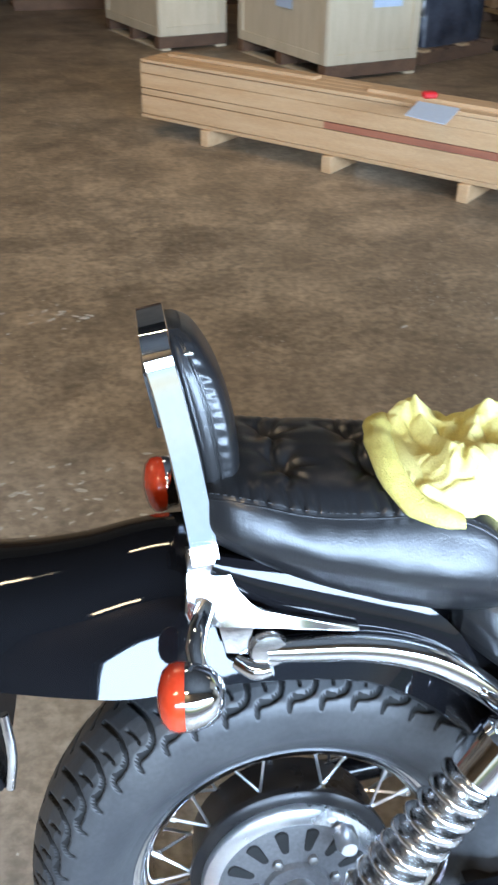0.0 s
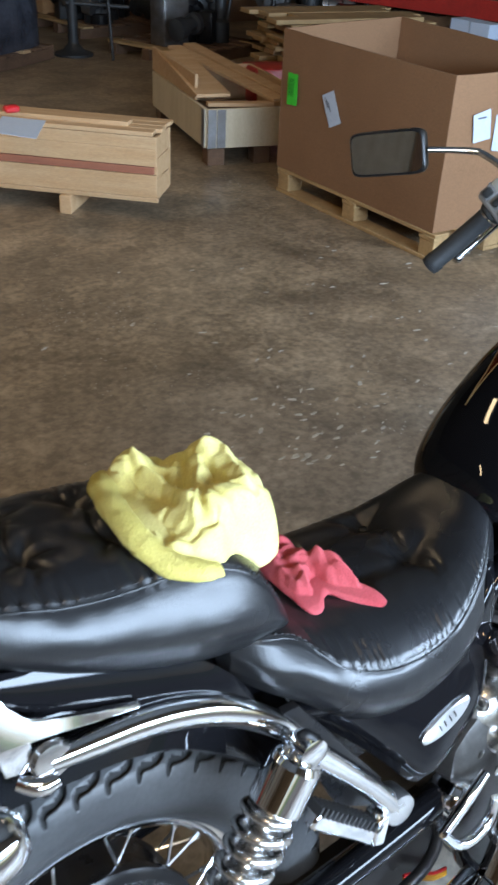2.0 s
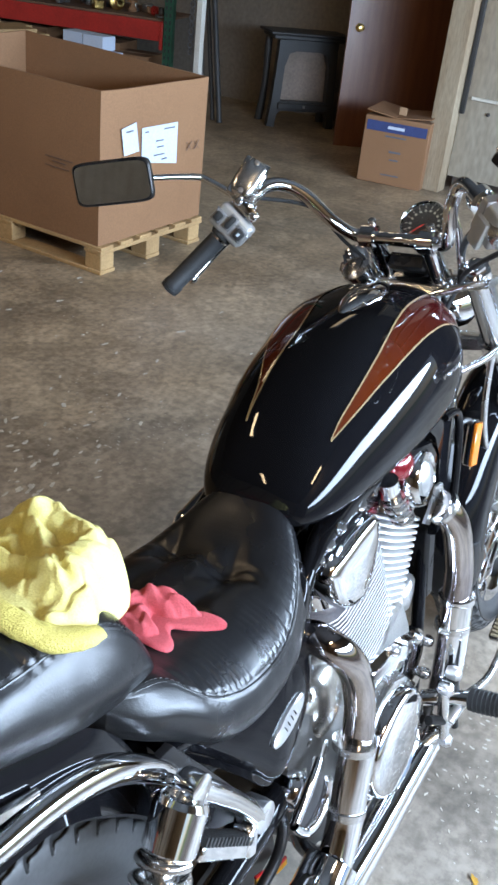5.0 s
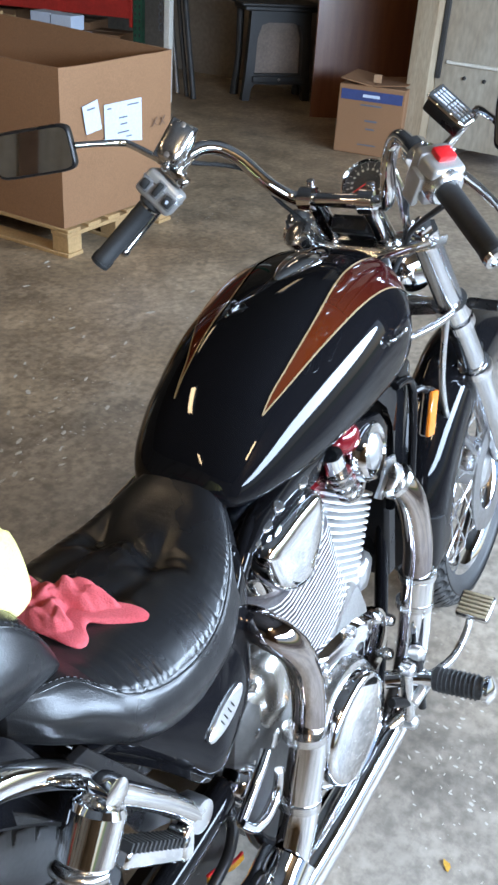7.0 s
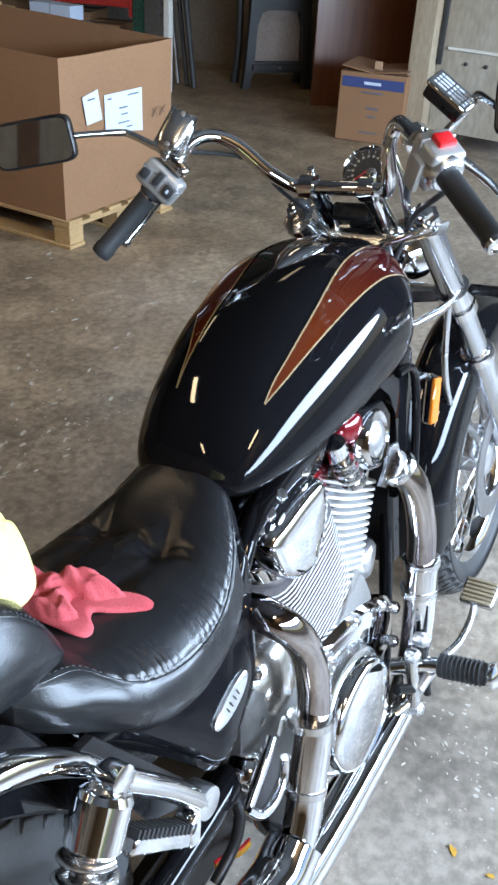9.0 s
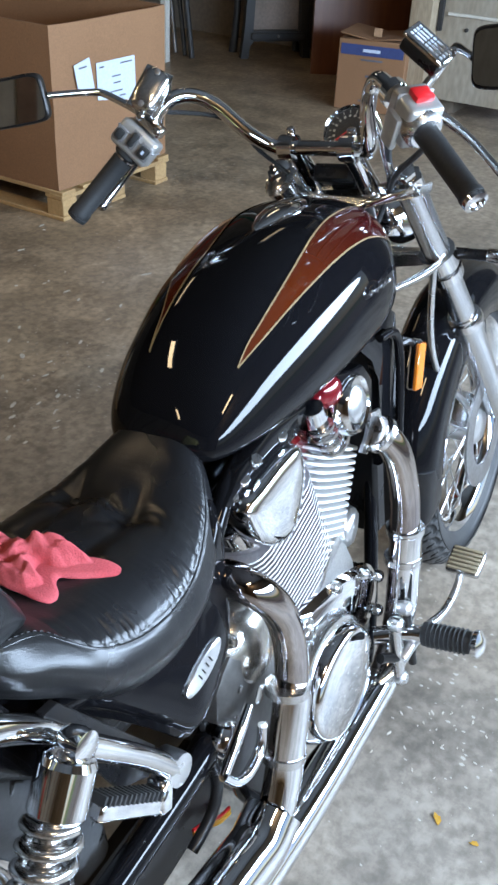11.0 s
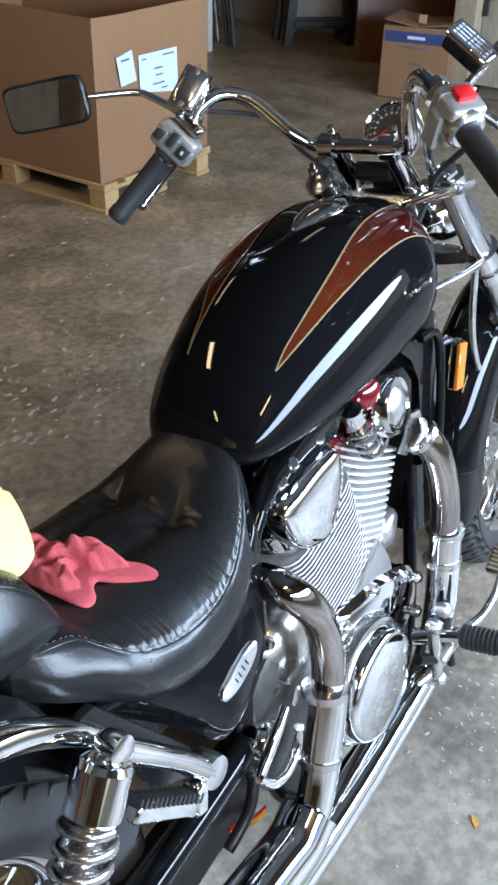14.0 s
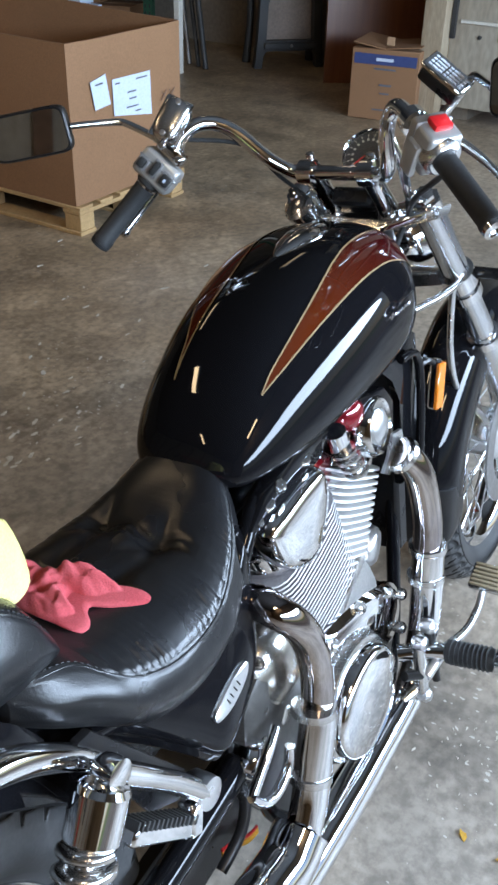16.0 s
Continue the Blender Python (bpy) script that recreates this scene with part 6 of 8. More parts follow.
for s in (-1, 1):
    bar("swingarm", [(0.0, s * 0.125, 0.300), (0.10, s * 0.128, 0.305), (0.25, s * 0.128, 0.325), (0.40, s * 0.125, 0.345), (0.52, s * 0.115, 0.355)], [0.020, 0.021, 0.021, 0.022, 0.024], black_paint, "black swingarm tube")
    bar("upper_frame_tube", [(0.25, s * 0.11, 0.62), (0.40, s * 0.11, 0.58), (0.50, s * 0.11 - 0.008, 0.60), (0.565, s * 0.107 - 0.010, 0.665), (0.62, s * 0.100 - 0.008, 0.708), (0.70, s * 0.095, 0.722), (0.9, s * 0.06, 0.735), (1.08, s * 0.03, 0.82)], 0.0135, black_paint, "black frame tube")
    bar("lower_frame_tube", [(0.52, s * 0.11, 0.34), (0.54, s * 0.12, 0.20), (0.60, s * 0.135, 0.125), (0.70, s * 0.14, 0.098), (0.86, s * 0.135, 0.092), (0.98, s * 0.115, 0.13), (1.06, s * 0.09, 0.30), (1.10, s * 0.07, 0.60), (1.12, s * 0.03, 0.80)], 0.0135, black_paint, "black frame cradle tube")
bar("backbone", [(0.3, 0, 0.66), (0.6, 0, 0.70), (0.9, 0, 0.78), (1.14, 0, 0.88)], 0.03, dark_metal)
bar("steering_head", [(1.20, 0, 0.96), (1.265, 0, 0.83)], 0.03, dark_metal, res=1)
bm = BM()
box(bm, (0.04, 0.20, 0.40), (1.09, 0.0, 0.53), 0.008)
part("radiator", bm, dark_metal, bike, "black oil cooler between the frame tubes")
for s in (-1, 1):
    bar("radiator_side_trim", [(1.05, s * 0.125, 0.74), (1.095, s * 0.128, 0.735), (1.118, s * 0.128, 0.70), (1.122, s * 0.127, 0.62), (1.118, s * 0.125, 0.53)], 0.008, black_paint, "glossy black trim tube", n=10)
    bm = BM()
    prism(bm, [(x, s * 0.100, z) for x, z in ((0.97, 0.755), (1.09, 0.785), (1.135, 0.755), (1.142, 0.70), (1.135, 0.56), (1.10, 0.49), (1.062, 0.49), (1.066, 0.66), (1.04, 0.71), (1.0, 0.735))], (0, s * 0.016, 0), 0.006)
    part("neck_cover", bm, black_paint, bike, "glossy black steering neck cover")
    bm = BM()
    box(bm, (0.016, 0.020, 0.092), (1.163, s * 0.137, 0.648), 0.004, Euler((0, radians(14), 0)).to_matrix().to_4x4())
    refl = part("side_reflector", bm, chrome, bike, "chrome framed amber reflector")
    bm = BM()
    m = Matrix.Translation((1.160, s * 0.147, 0.648)) @ Euler((0, radians(14), 0)).to_matrix().to_4x4()
    box(bm, (0.030, 0.008, 0.084), (0, 0, 0), 0.002, m)
    part("amber_lens", bm, amber, refl, "ribbed amber reflector")
    bar("reflector_stay", [(1.12, s * 0.125, 0.70), (1.145, s * 0.132, 0.70), (1.16, s * 0.135, 0.69)], 0.006, dark_metal, n=8, parent=refl)

# ---- side covers ----
for s in (-1, 1):
    bm = BM()
    cover = [(0.268, 0.592), (0.290, 0.572), (0.318, 0.546), (0.350, 0.513), (0.376, 0.482), (0.392, 0.462), (0.410, 0.453), (0.440, 0.462), (0.480, 0.484), (0.515, 0.510), (0.541, 0.548), (0.557, 0.592), (0.565, 0.636), (0.568, 0.675), (0.563, 0.706), (0.550, 0.710), (0.532, 0.690), (0.500, 0.656), (0.45, 0.636), (0.39, 0.626), (0.32, 0.622), (0.28, 0.612)]
    cover = [(float(x), float(z)) for x, z in spline(cover, 3)]
    rings = []
    for f, y in ((0.96, 0.095), (1.0, 0.112), (1.0, 0.120), (0.985, 0.124), (0.93, 0.127), (0.91, 0.131), (0.87, 0.139), (0.80, 0.146), (0.66, 0.1515), (0.45, 0.155), (0.2, 0.156)):
        cx, cz = 0.46, 0.58
        ring = []
        for x, z in cover:
            x, z = cx + (x - cx) * f, cz + (z - cz) * f
            ring.append((x, s * (y * (1.0 if s < 0 else 0.72) - 0.02 * max(0.0, 0.36 - x) / 0.14 + (0.30 * (0.56 - min(z, 0.60)) + 0.12 * max(0.0, x - 0.49) if s < 0 else 0.0)), z))
        rings.append(ring)
    loft(bm, rings)
    side = part("side_cover", bm, black_paint, bike, "glossy black side cover with a silver badge", sharp=50)
    bm = BM()
    rings = []
    c0, ax = Vector((0.445, s * 0.1625, 0.541)), Vector((0.043, s * -0.003, 0.013))
    up_ = Vector((-0.004, s * -0.0035, 0.0115))
    for f, off in ((1.0, -0.004), (1.0, 0.0015), (0.92, 0.003)):
        rings.append([c0 + Vector((0, s * off, 0)) + ax * math.cos(a) * f + up_ * math.sin(a) * f for a in (2 * math.pi * k / 32 for k in range(32))])
    loft(bm, rings)
    badge = part("badge", bm, satin_alloy, side, "silver oval badge")
    for i in (-1.4, -0.5, 0.5, 1.4):
        bm = BM()
        p = c0 + Vector((0, s * 0.0035, 0)) + ax * (0.22 * i)
        beam(bm, p - up_ * 0.32, p + up_ * 0.32, 0.0016, 0.0008, (0, 1, 0))
        part("badge_mark", bm, dark_metal, badge)

# ---- engine ----
dark_cast = surf("dark_cast_case", (0.075, 0.072, 0.068), 0.4, 0.6, (0.05, 0.046, 0.042), 0.6, 10, 160, 0.12, 0.0008, 0.1)
bm = BM()
case = [(0.50, 0.43), (0.56, 0.47), (0.70, 0.45), (0.80, 0.43), (0.92, 0.38), (0.985, 0.30), (0.97, 0.20), (0.90, 0.135), (0.72, 0.125), (0.58, 0.15), (0.51, 0.24), (0.49, 0.34)]
case = [(float(x), float(z)) for x, z in spline(case + case[:1], 4)][:-1]
rings = []
for f, y in ((0.90, -0.135), (0.97, -0.125), (1.0, -0.10), (1.0, 0.10), (0.97, 0.125), (0.90, 0.135)):
    rings.append([(0.735 + (x - 0.735) * f, y, 0.29 + (z - 0.29) * f) for x, z in case])
loft(bm, rings)
engine = part("engine_case", bm, dark_cast, bike, "satin aluminium crankcase")


cast_face = surf("grey_cast_face", (0.24, 0.235, 0.25), 0.5, 0.3, (0.17, 0.17, 0.18), 0.5, 12, 200, 0.1, 0.0006, 0.08)


def cylinder_bank(base, top, half_p, half_y, fins, name):
    """A finned cylinder: rounded plates stacked along a leaning axis."""
    b, t = Vector(base), Vector(top)
    ax = (t - b).normalized()
    p = Vector((ax.z, 0, -ax.x))
    L = (t - b).length

    def plate(u, th, f, fy=None):
        out = []
        for k in range(28):
            a = 2 * math.pi * k / 28
            c, s_ = math.cos(a), math.sin(a)
            out.append((math.copysign(abs(c) ** 0.36, c) * half_p * f, math.copysign(abs(s_) ** 0.36, s_) * half_y * (fy or f)))
        return [[b + ax * (u + dz) + p * x + Vector((0, y, 0)) for x, y in out] for dz in (-th / 2, th / 2)]

    bm = BM()
    loft(bm, plate(L / 2, L, 0.80))
    core = part(name, bm, grey_alloy, bike, "bright finned aluminium cylinder")
    for i in range(fins):
        u = L * (i + 0.5) / fins
        bm = BM()
        r0, r1 = plate(u, 0.0040 if half_p < 0.09 else 0.0034, 1.0)
        loft(bm, [[q * 0.985 + (b + ax * u) * 0.015 for q in r0], r0, r1, [q * 0.985 + (b + ax * u) * 0.015 for q in r1]])
        fin = part("fin", bm, cast_face if half_p > 0.09 else fin_alloy, core)
        fin.data.materials.append(fin_alloy)
        for face in fin.data.polygons:  # bright machined edge round a grey cast plate
            if abs(face.normal.dot(ax)) < 0.75:
                face.material_index = 1
    return core, ax, p


rear_cyl, rax, rp = cylinder_bank((0.775, 0, 0.400), (0.706, 0, 0.603), 0.104, 0.140, 23, "rear_cylinder")
front_cyl, fax, fp = cylinder_bank((0.787, 0, 0.400), (0.892, 0, 0.622), 0.076, 0.138, 21, "front_cylinder")
# bright cast wedge at the foot of the vee
for s in (-1, 1):
    bm = BM()
    prism(bm, [(x, s * 0.132, z) for x, z in ((0.846, 0.480), (0.860, 0.455), (0.880, 0.412), (0.892, 0.370), (0.83, 0.372), (0.770, 0.390), (0.750, 0.422), (0.800, 0.442))], (0, s * 0.014, 0), 0.005)
    part("vee_casting", bm, alloy, engine, "bright cast wedge between the cylinders")
# heads and covers
def head(base, ax, p, half_p, half_y, h, name, label):
    b = Vector(base)
    bm = BM()
    rings = []
    for u, f in ((0, 1.0), (h * 0.55, 1.0), (h * 0.8, 0.93), (h, 0.74)):
        out = []
        for k in range(32):
            a = 2 * math.pi * k / 32
            c, s_ = math.cos(a), math.sin(a)
            out.append(b + ax * u + p * math.copysign(abs(c) ** 0.5, c) * half_p * f + Vector((0, math.copysign(abs(s_) ** 0.5, s_) * half_y * f, 0)))
        rings.append(out)
    loft(bm, rings)
    return part(name, bm, chrome, bike, label)


rear_head = head((0.706, 0, 0.603), rax, rp, 0.096, 0.134, 0.065, "rear_cylinder_head", "chrome rear rocker cover")
front_head = head((0.892, 0, 0.622), fax, fp, 0.066, 0.130, 0.075, "front_cylinder_head", "chrome front rocker cover")
for i, (x, y, z, r) in enumerate(((0.625, -0.122, 0.705, 0.012), (0.652, -0.128, 0.720, 0.010), (0.725, -0.122, 0.722, 0.012), (0.600, -0.122, 0.690, 0.009))):
    bm = BM()
    lathe(bm, [(r, -0.012), (r, 0.004), (r * 0.8, 0.008), (r * 0.5, 0.0085)], (x, y, z), (-0.2, -0.6, 0.75), 6 if i % 2 else 18)
    part("head_bolt", bm, worn_chrome, rear_head)
for s in (-1, 1):
    bm = BM()
    outline = [(float(x), float(z)) for x, z in spline([(0.597, 0.672), (0.606, 0.640), (0.625, 0.605), (0.654, 0.582), (0.690, 0.570), (0.714, 0.574), (0.735, 0.600), (0.750, 0.632), (0.758, 0.662), (0.754, 0.690), (0.738, 0.704), (0.689, 0.702), (0.640, 0.692), (0.610, 0.686), (0.597, 0.672)], 4)][:-1]
    rings = [[(0.68 + (x - 0.68) * f, s * y, 0.64 + (z - 0.64) * f) for x, z in outline] for f, y in ((0.97, 0.105), (1.0, 0.114), (1.0, 0.126), (0.985, 0.135), (0.95, 0.142), (0.88, 0.147), (0.7, 0.1495), (0.3, 0.151))]
    loft(bm, rings)
    part("head_side_cover", bm, chrome, rear_head, "chrome side cover of the rear head")
for s in (-1,):
    bm = BM()
    prism(bm, [(x, s * 0.108, z) for x, z in ((0.575, 0.690), (0.600, 0.672), (0.70, 0.692), (0.772, 0.702), (0.80, 0.735), (0.70, 0.745), (0.62, 0.722))], (0, s * 0.020, 0), 0.006)
    part("rocker_top", bm, black_paint, rear_head, "black upper rocker housing")
# plain red block set in behind the fins, no particular engine part
bm = BM()
box(bm, (0.045, 0.03, 0.080), (0.822, -0.085, 0.628), 0.006)
part("red_block", bm, ruby, engine, "dark red block between the cylinders")
bm = BM()
lathe(bm, [(0.034, 0.03), (0.036, 0.0), (0.033, -0.010), (0.026, -0.016), (0.004, -0.018)], (0.915, -0.118, 0.452), (-0.25, 1, 0.1), 32)
part("water_cap", bm, satin_alloy, engine, "round silver cap ahead of the cylinder")
# round chrome horn cover at the front head
horn_at = Vector((0.908, -0.147, 0.690))
bm = BM()
lathe(bm, [(0.020, -0.055), (0.046, -0.045), (0.050, -0.020), (0.049, 0.0), (0.044, 0.008), (0.040, 0.004), (0.034, 0.004), (0.005, 0.004)], horn_at, (0.10, -1, 0.10), 40)
horn = part("horn_cover", bm, chrome, bike, "round chrome horn cover")
bm = BM()
lathe(bm, [(0.030, 0.002), (0.029, 0.008), (0.020, 0.013), (0.003, 0.015)], horn_at, (0.10, -1, 0.10), 32)
part("horn_dome", bm, satin_alloy, horn, "bright domed centre")
bm = BM()
ball(bm, (0.864, -0.114, 0.730), 0.033, 20, 14)
part("red_dome", bm, ruby, horn, "dark red glossy dome")
bm = BM()
prism(bm, [(0.868, -0.120, 0.755), (0.955, -0.120, 0.735), (0.985, -0.120, 0.700), (0.980, -0.120, 0.640), (0.945, -0.120, 0.625), (0.90, -0.120, 0.640)], (0, -0.022, 0), 0.005)
part("horn_bracket", bm, black_paint, horn)
for i, (q0, q1, r) in enumerate((((0.812, -0.128, 0.725), (0.845, -0.142, 0.640), 0.017), ((0.905, -0.10, 0.775), (0.985, -0.115, 0.765), 0.022), ((0.83, -0.11, 0.760), (0.90, -0.12, 0.750), 0.008))):
    bar("intake_pipe", [q0, [(a + b) / 2 + (0.006 if k == 1 else 0) for k, (a, b) in enumerate(zip(q0, q1))], q1], r, (chrome, dark_metal, steel)[i], res=3, parent=engine)
for i in range(4):
    bm = BM()
    lathe(bm, [(0.017, -0.003), (0.0205, -0.002), (0.0205, 0.002), (0.017, 0.003)], (0.824 + 0.006 * i, -0.134 - 0.003 * i, 0.688 - 0.014 * i), (0.30, -0.15, -0.94), 20)
    part("hose_ring", bm, worn_chrome, engine)
# round clutch cover and the covers ahead of it
cc = Vector((0.742, -0.150, 0.278))
bm = BM()
lathe(bm, [(0.110, 0.02), (0.112, -0.010), (0.106, -0.026), (0.098, -0.030)], cc, (0, 1, 0), 56)
part("clutch_ring", bm, worn_chrome, engine, "chrome clutch cover flange")
bm = BM()
lathe(bm, [(0.096, -0.020), (0.096, -0.042), (0.091, -0.050), (0.084, -0.053), (0.04, -0.055), (0.003, -0.0555)], cc, (0, 1, 0), 64)
part("clutch_cover", bm, chrome, engine, "round brushed clutch cover")
bm = BM()
rings = []
for u, f in ((0.0, 1.0), (0.018, 1.0), (0.028, 0.86)):
    rings.append([(0.78 + (x - 0.78) * f, -0.128 - u, 0.36 + (z - 0.36) * f) for x, z in spline([(0.66, 0.40), (0.72, 0.43), (0.86, 0.405), (0.945, 0.36), (0.965, 0.29), (0.93, 0.25), (0.88, 0.27), (0.82, 0.33), (0.72, 0.36), (0.66, 0.40)], 4)[:-1]])
loft(bm, rings)
part("timing_cover", bm, chrome, engine, "chrome engine side cover")
for x, z in ((0.668, 0.40), (0.71, 0.405), (0.80, 0.415), (0.90, 0.375), (0.952, 0.335), (0.945, 0.265)):
    bm = BM()
    lathe(bm, [(0.011, -0.002), (0.011, 0.008), (0.0075, 0.012), (0.004, 0.0125)], (x, -0.153, z), (0, -1, 0), 16)
    part("cover_bolt", bm, worn_chrome, engine)
# rounded case behind the rear pipe
bm = BM()
lathe(bm, [(0.074, 0.0), (0.076, -0.016), (0.073, -0.028), (0.062, -0.042), (0.045, -0.052), (0.024, -0.058), (0.003, -0.060)], (0.606, -0.085, 0.430), (0, 1, 0), 48)
part("gear_cover", bm, gear_alloy, engine, "rounded aluminium gear cover")
for x, z, r in ((0.553, 0.485, 0.010), (0.548, 0.405, 0.010), (0.595, 0.355, 0.022), (0.56, 0.345, 0.009), (0.53, 0.36, 0.012)):
    bm = BM()
    lathe(bm, [(r, 0.0), (r, -0.024), (r * 0.7, -0.030), (r * 0.3, -0.031)], (x, -0.105, z), (0, 1, 0), 18)
    part("case_bolt", bm, worn_chrome, engine)

# ---- exhaust ----
ex_front = [(0.955, -0.160, 0.622), (0.970, -0.174, 0.600), (0.985, -0.184, 0.560), (0.999, -0.188, 0.480), (0.995, -0.188, 0.41), (0.985, -0.188, 0.34), (0.972, -0.186, 0.26), (0.950, -0.182, 0.19), (0.90, -0.180, 0.145), (0.80, -0.180, 0.130), (0.66, -0.186, 0.128), (0.50, -0.19, 0.132), (0.2, -0.19, 0.14), (-0.2, -0.19, 0.15)]
bar("front_exhaust_pipe", ex_front, 0.026, blued_chrome, "heat-tinted chrome front exhaust pipe", 5, 24)
ex_rear = [(0.543, -0.085, 0.580), (0.549, -0.135, 0.600), (0.554, -0.172, 0.590), (0.577, -0.187, 0.553), (0.598, -0.188, 0.503), (0.606, -0.188, 0.447), (0.598, -0.188, 0.39), (0.576, -0.188, 0.328), (0.551, -0.188, 0.262), (0.524, -0.187, 0.212), (0.476, -0.187, 0.19), (0.402, -0.187, 0.195), (0.272, -0.187, 0.205), (0.092, -0.187, 0.215), (-0.258, -0.187, 0.23)]
bar("rear_exhaust_pipe", ex_rear, 0.0245, blued_chrome, "heat-tinted chrome rear exhaust pipe", 5, 24)


def shield(path, r, a0, a1, label):
    """An open chrome half shell over a pipe."""
    full = [Vector(p) for p in spline(path, 5)]
    bm = BM()
    rings = []
    for i, p in enumerate(full):
        t = (full[min(i + 1, len(full) - 1)] - full[max(i - 1, 0)]).normalized()
        out = Vector((0, -1, 0))
        out = (out - t * out.dot(t)).normalized()
        sd = t.cross(out)
        angs = [a0 + (a1 - a0) * k / 16 for k in range(17)]
        rings.append([p + r * (math.cos(a) * out + math.sin(a) * sd) for a in angs] + [p + (r - 0.003) * (math.cos(a) * out + math.sin(a) * sd) for a in reversed(angs)])
    loft(bm, rings)
    return part("heat_shield", bm, chrome, bike, label)


shield(ex_front[4:8], 0.0315, -1.5, 1.5, "chrome heat shield on the front pipe")
shield(ex_rear[6:10], 0.0315, -1.5, 1.5, "chrome heat shield on the rear pipe")
shield(ex_rear[9:14], 0.043, -3.1, 3.1, "chrome muffler shell")
shield(ex_front[8:13], 0.0315, -3.1, 3.1, "chrome shell on the lower front pipe")
for p, d in (((0.999, -0.188, 0.415), (0, 0, 1)), ((0.988, -0.188, 0.36), (0.1, 0, 1)), ((0.561, -0.188, 0.290), (0.3, 0, 1)), ((0.590, -0.188, 0.395), (0.2, 0, 1))):
    bm = BM()
    lathe(bm, [(0.0275, -0.007), (0.0335, -0.006), (0.0335, 0.006), (0.0275, 0.007)], p, d, 28)
    part("pipe_clamp", bm, worn_chrome, bike)
bm = BM()
lathe(bm, [(0.024, -0.010), (0.032, -0.006), (0.032, 0.003), (0.027, 0.008)], (0.960, -0.166, 0.614), (0.55, -0.45, -0.7), 24)
part("exhaust_flange", bm, worn_chrome, bike, "bright exhaust flange")
bm = BM()
prism(bm, [(0.912, -0.148, 0.603), (0.935, -0.148, 0.622), (0.950, -0.148, 0.655), (0.985, -0.148, 0.648), (0.992, -0.148, 0.628), (0.962, -0.148, 0.600), (0.935, -0.148, 0.588)], (0, -0.006, 0), 0.002)
part("flange_bracket", bm, satin_alloy, bike, "bright bent exhaust bracket")

# ---- foot controls ----
bar("side_bracket", [(0.80, -0.14, 0.13), (0.90, -0.20, 0.17), (0.955, -0.215, 0.20)], 0.012, worn_chrome)
peg = bar("front_peg_mount", [(0.90, -0.17, 0.245), (0.925, -0.215, 0.25), (0.935, -0.245, 0.25)], [0.016, 0.015, 0.014], chrome, "chrome footpeg mount")
bm = BM()
d = Vector((0.04, -1, 0.10)).normalized()
lathe(bm, [(0.014, 0.0), (0.021, 0.004), (0.0215, 0.02), (0.020, 0.085), (0.016, 0.090)], (0.937, -0.245, 0.250), d, 24)
rub = part("peg_rubber", bm, grip_rubber, peg, "black ribbed footpeg rubber")
bm = BM()
for i in range(9):
    lathe(bm, [(0.0195, 0.012 + 0.008 * i), (0.0228, 0.014 + 0.008 * i), (0.0195, 0.016 + 0.008 * i)], (0.937, -0.245, 0.250), d, 24)
part("rib", bm, grip_rubber, rub)
bm = BM()
lathe(bm, [(0.019, 0.088), (0.024, 0.094), (0.024, 0.102), (0.012, 0.110), (0.003, 0.111)], (0.937, -0.245, 0.250), d, 24)
part("peg_end_cap", bm, chrome, peg, "chrome footpeg end")
bar("brake_pedal_arm", [(0.90, -0.225, 0.215), (0.95, -0.235, 0.235), (1.03, -0.245, 0.225), (1.085, -0.25, 0.245), (1.11, -0.25, 0.275)], [0.009, 0.010, 0.008, 0.007, 0.007], satin_alloy, "bright brake pedal arm")
bm = BM()
box(bm, (0.055, 0.065, 0.014), (1.12, -0.255, 0.285), 0.004, Euler((0, radians(-28), 0)).to_matrix().to_4x4())
ped = part("brake_pedal", bm, worn_chrome, bike, "chrome pedal with a tan ribbed pad")
for i in range(6):
    bm = BM()
    m = Matrix.Translation((1.120, -0.255, 0.285)) @ Euler((0, radians(-28), 0)).to_matrix().to_4x4() @ Matrix.Translation((-0.021 + 0.0084 * i, 0, 0.009))
    box(bm, (0.005, 0.056, 0.006), (0, 0, 0), 0.001, m)
    part("pad_rib", bm, tan_pad, ped)
for i, (a, b, r) in enumerate((((0.90, -0.21, 0.285), (0.905, -0.215, 0.165), 0.011), ((0.862, -0.20, 0.235), (0.905, -0.215, 0.21), 0.009), ((0.93, -0.215, 0.31), (0.95, -0.218, 0.19), 0.010), ((0.955, -0.205, 0.30), (0.975, -0.21, 0.14), 0.008))):
    bar("pedal_linkage", [a, b], r, (worn_chrome, dark_metal, dark_metal, dark_metal)[i], res=1)
for at in ((0.905, -0.218, 0.165), (0.925, -0.22, 0.305), (0.885, -0.222, 0.30)):
    bm = BM()
    lathe(bm, [(0.010, -0.014), (0.013, -0.006), (0.013, 0.006), (0.008, 0.012)], at, (0, -1, 0), 16)
    part("pivot_bolt", bm, satin_alloy, bike)
# bracket and wiring near the swingarm pivot
bm = BM()
lathe(bm, [(0.030, 0.02), (0.031, -0.015), (0.022, -0.028), (0.010, -0.030)], (0.500, -0.125, 0.352), (0, 1, 0), 28)
part("pivot_cover", bm, chrome, bike, "chrome swingarm pivot cover")
bar("rear_brake_lever", [(0.445, -0.168, 0.350), (0.47, -0.17, 0.315), (0.50, -0.17, 0.305), (0.535, -0.17, 0.322), (0.545, -0.17, 0.355)], [0.007, 0.008, 0.009, 0.009, 0.008], chrome)
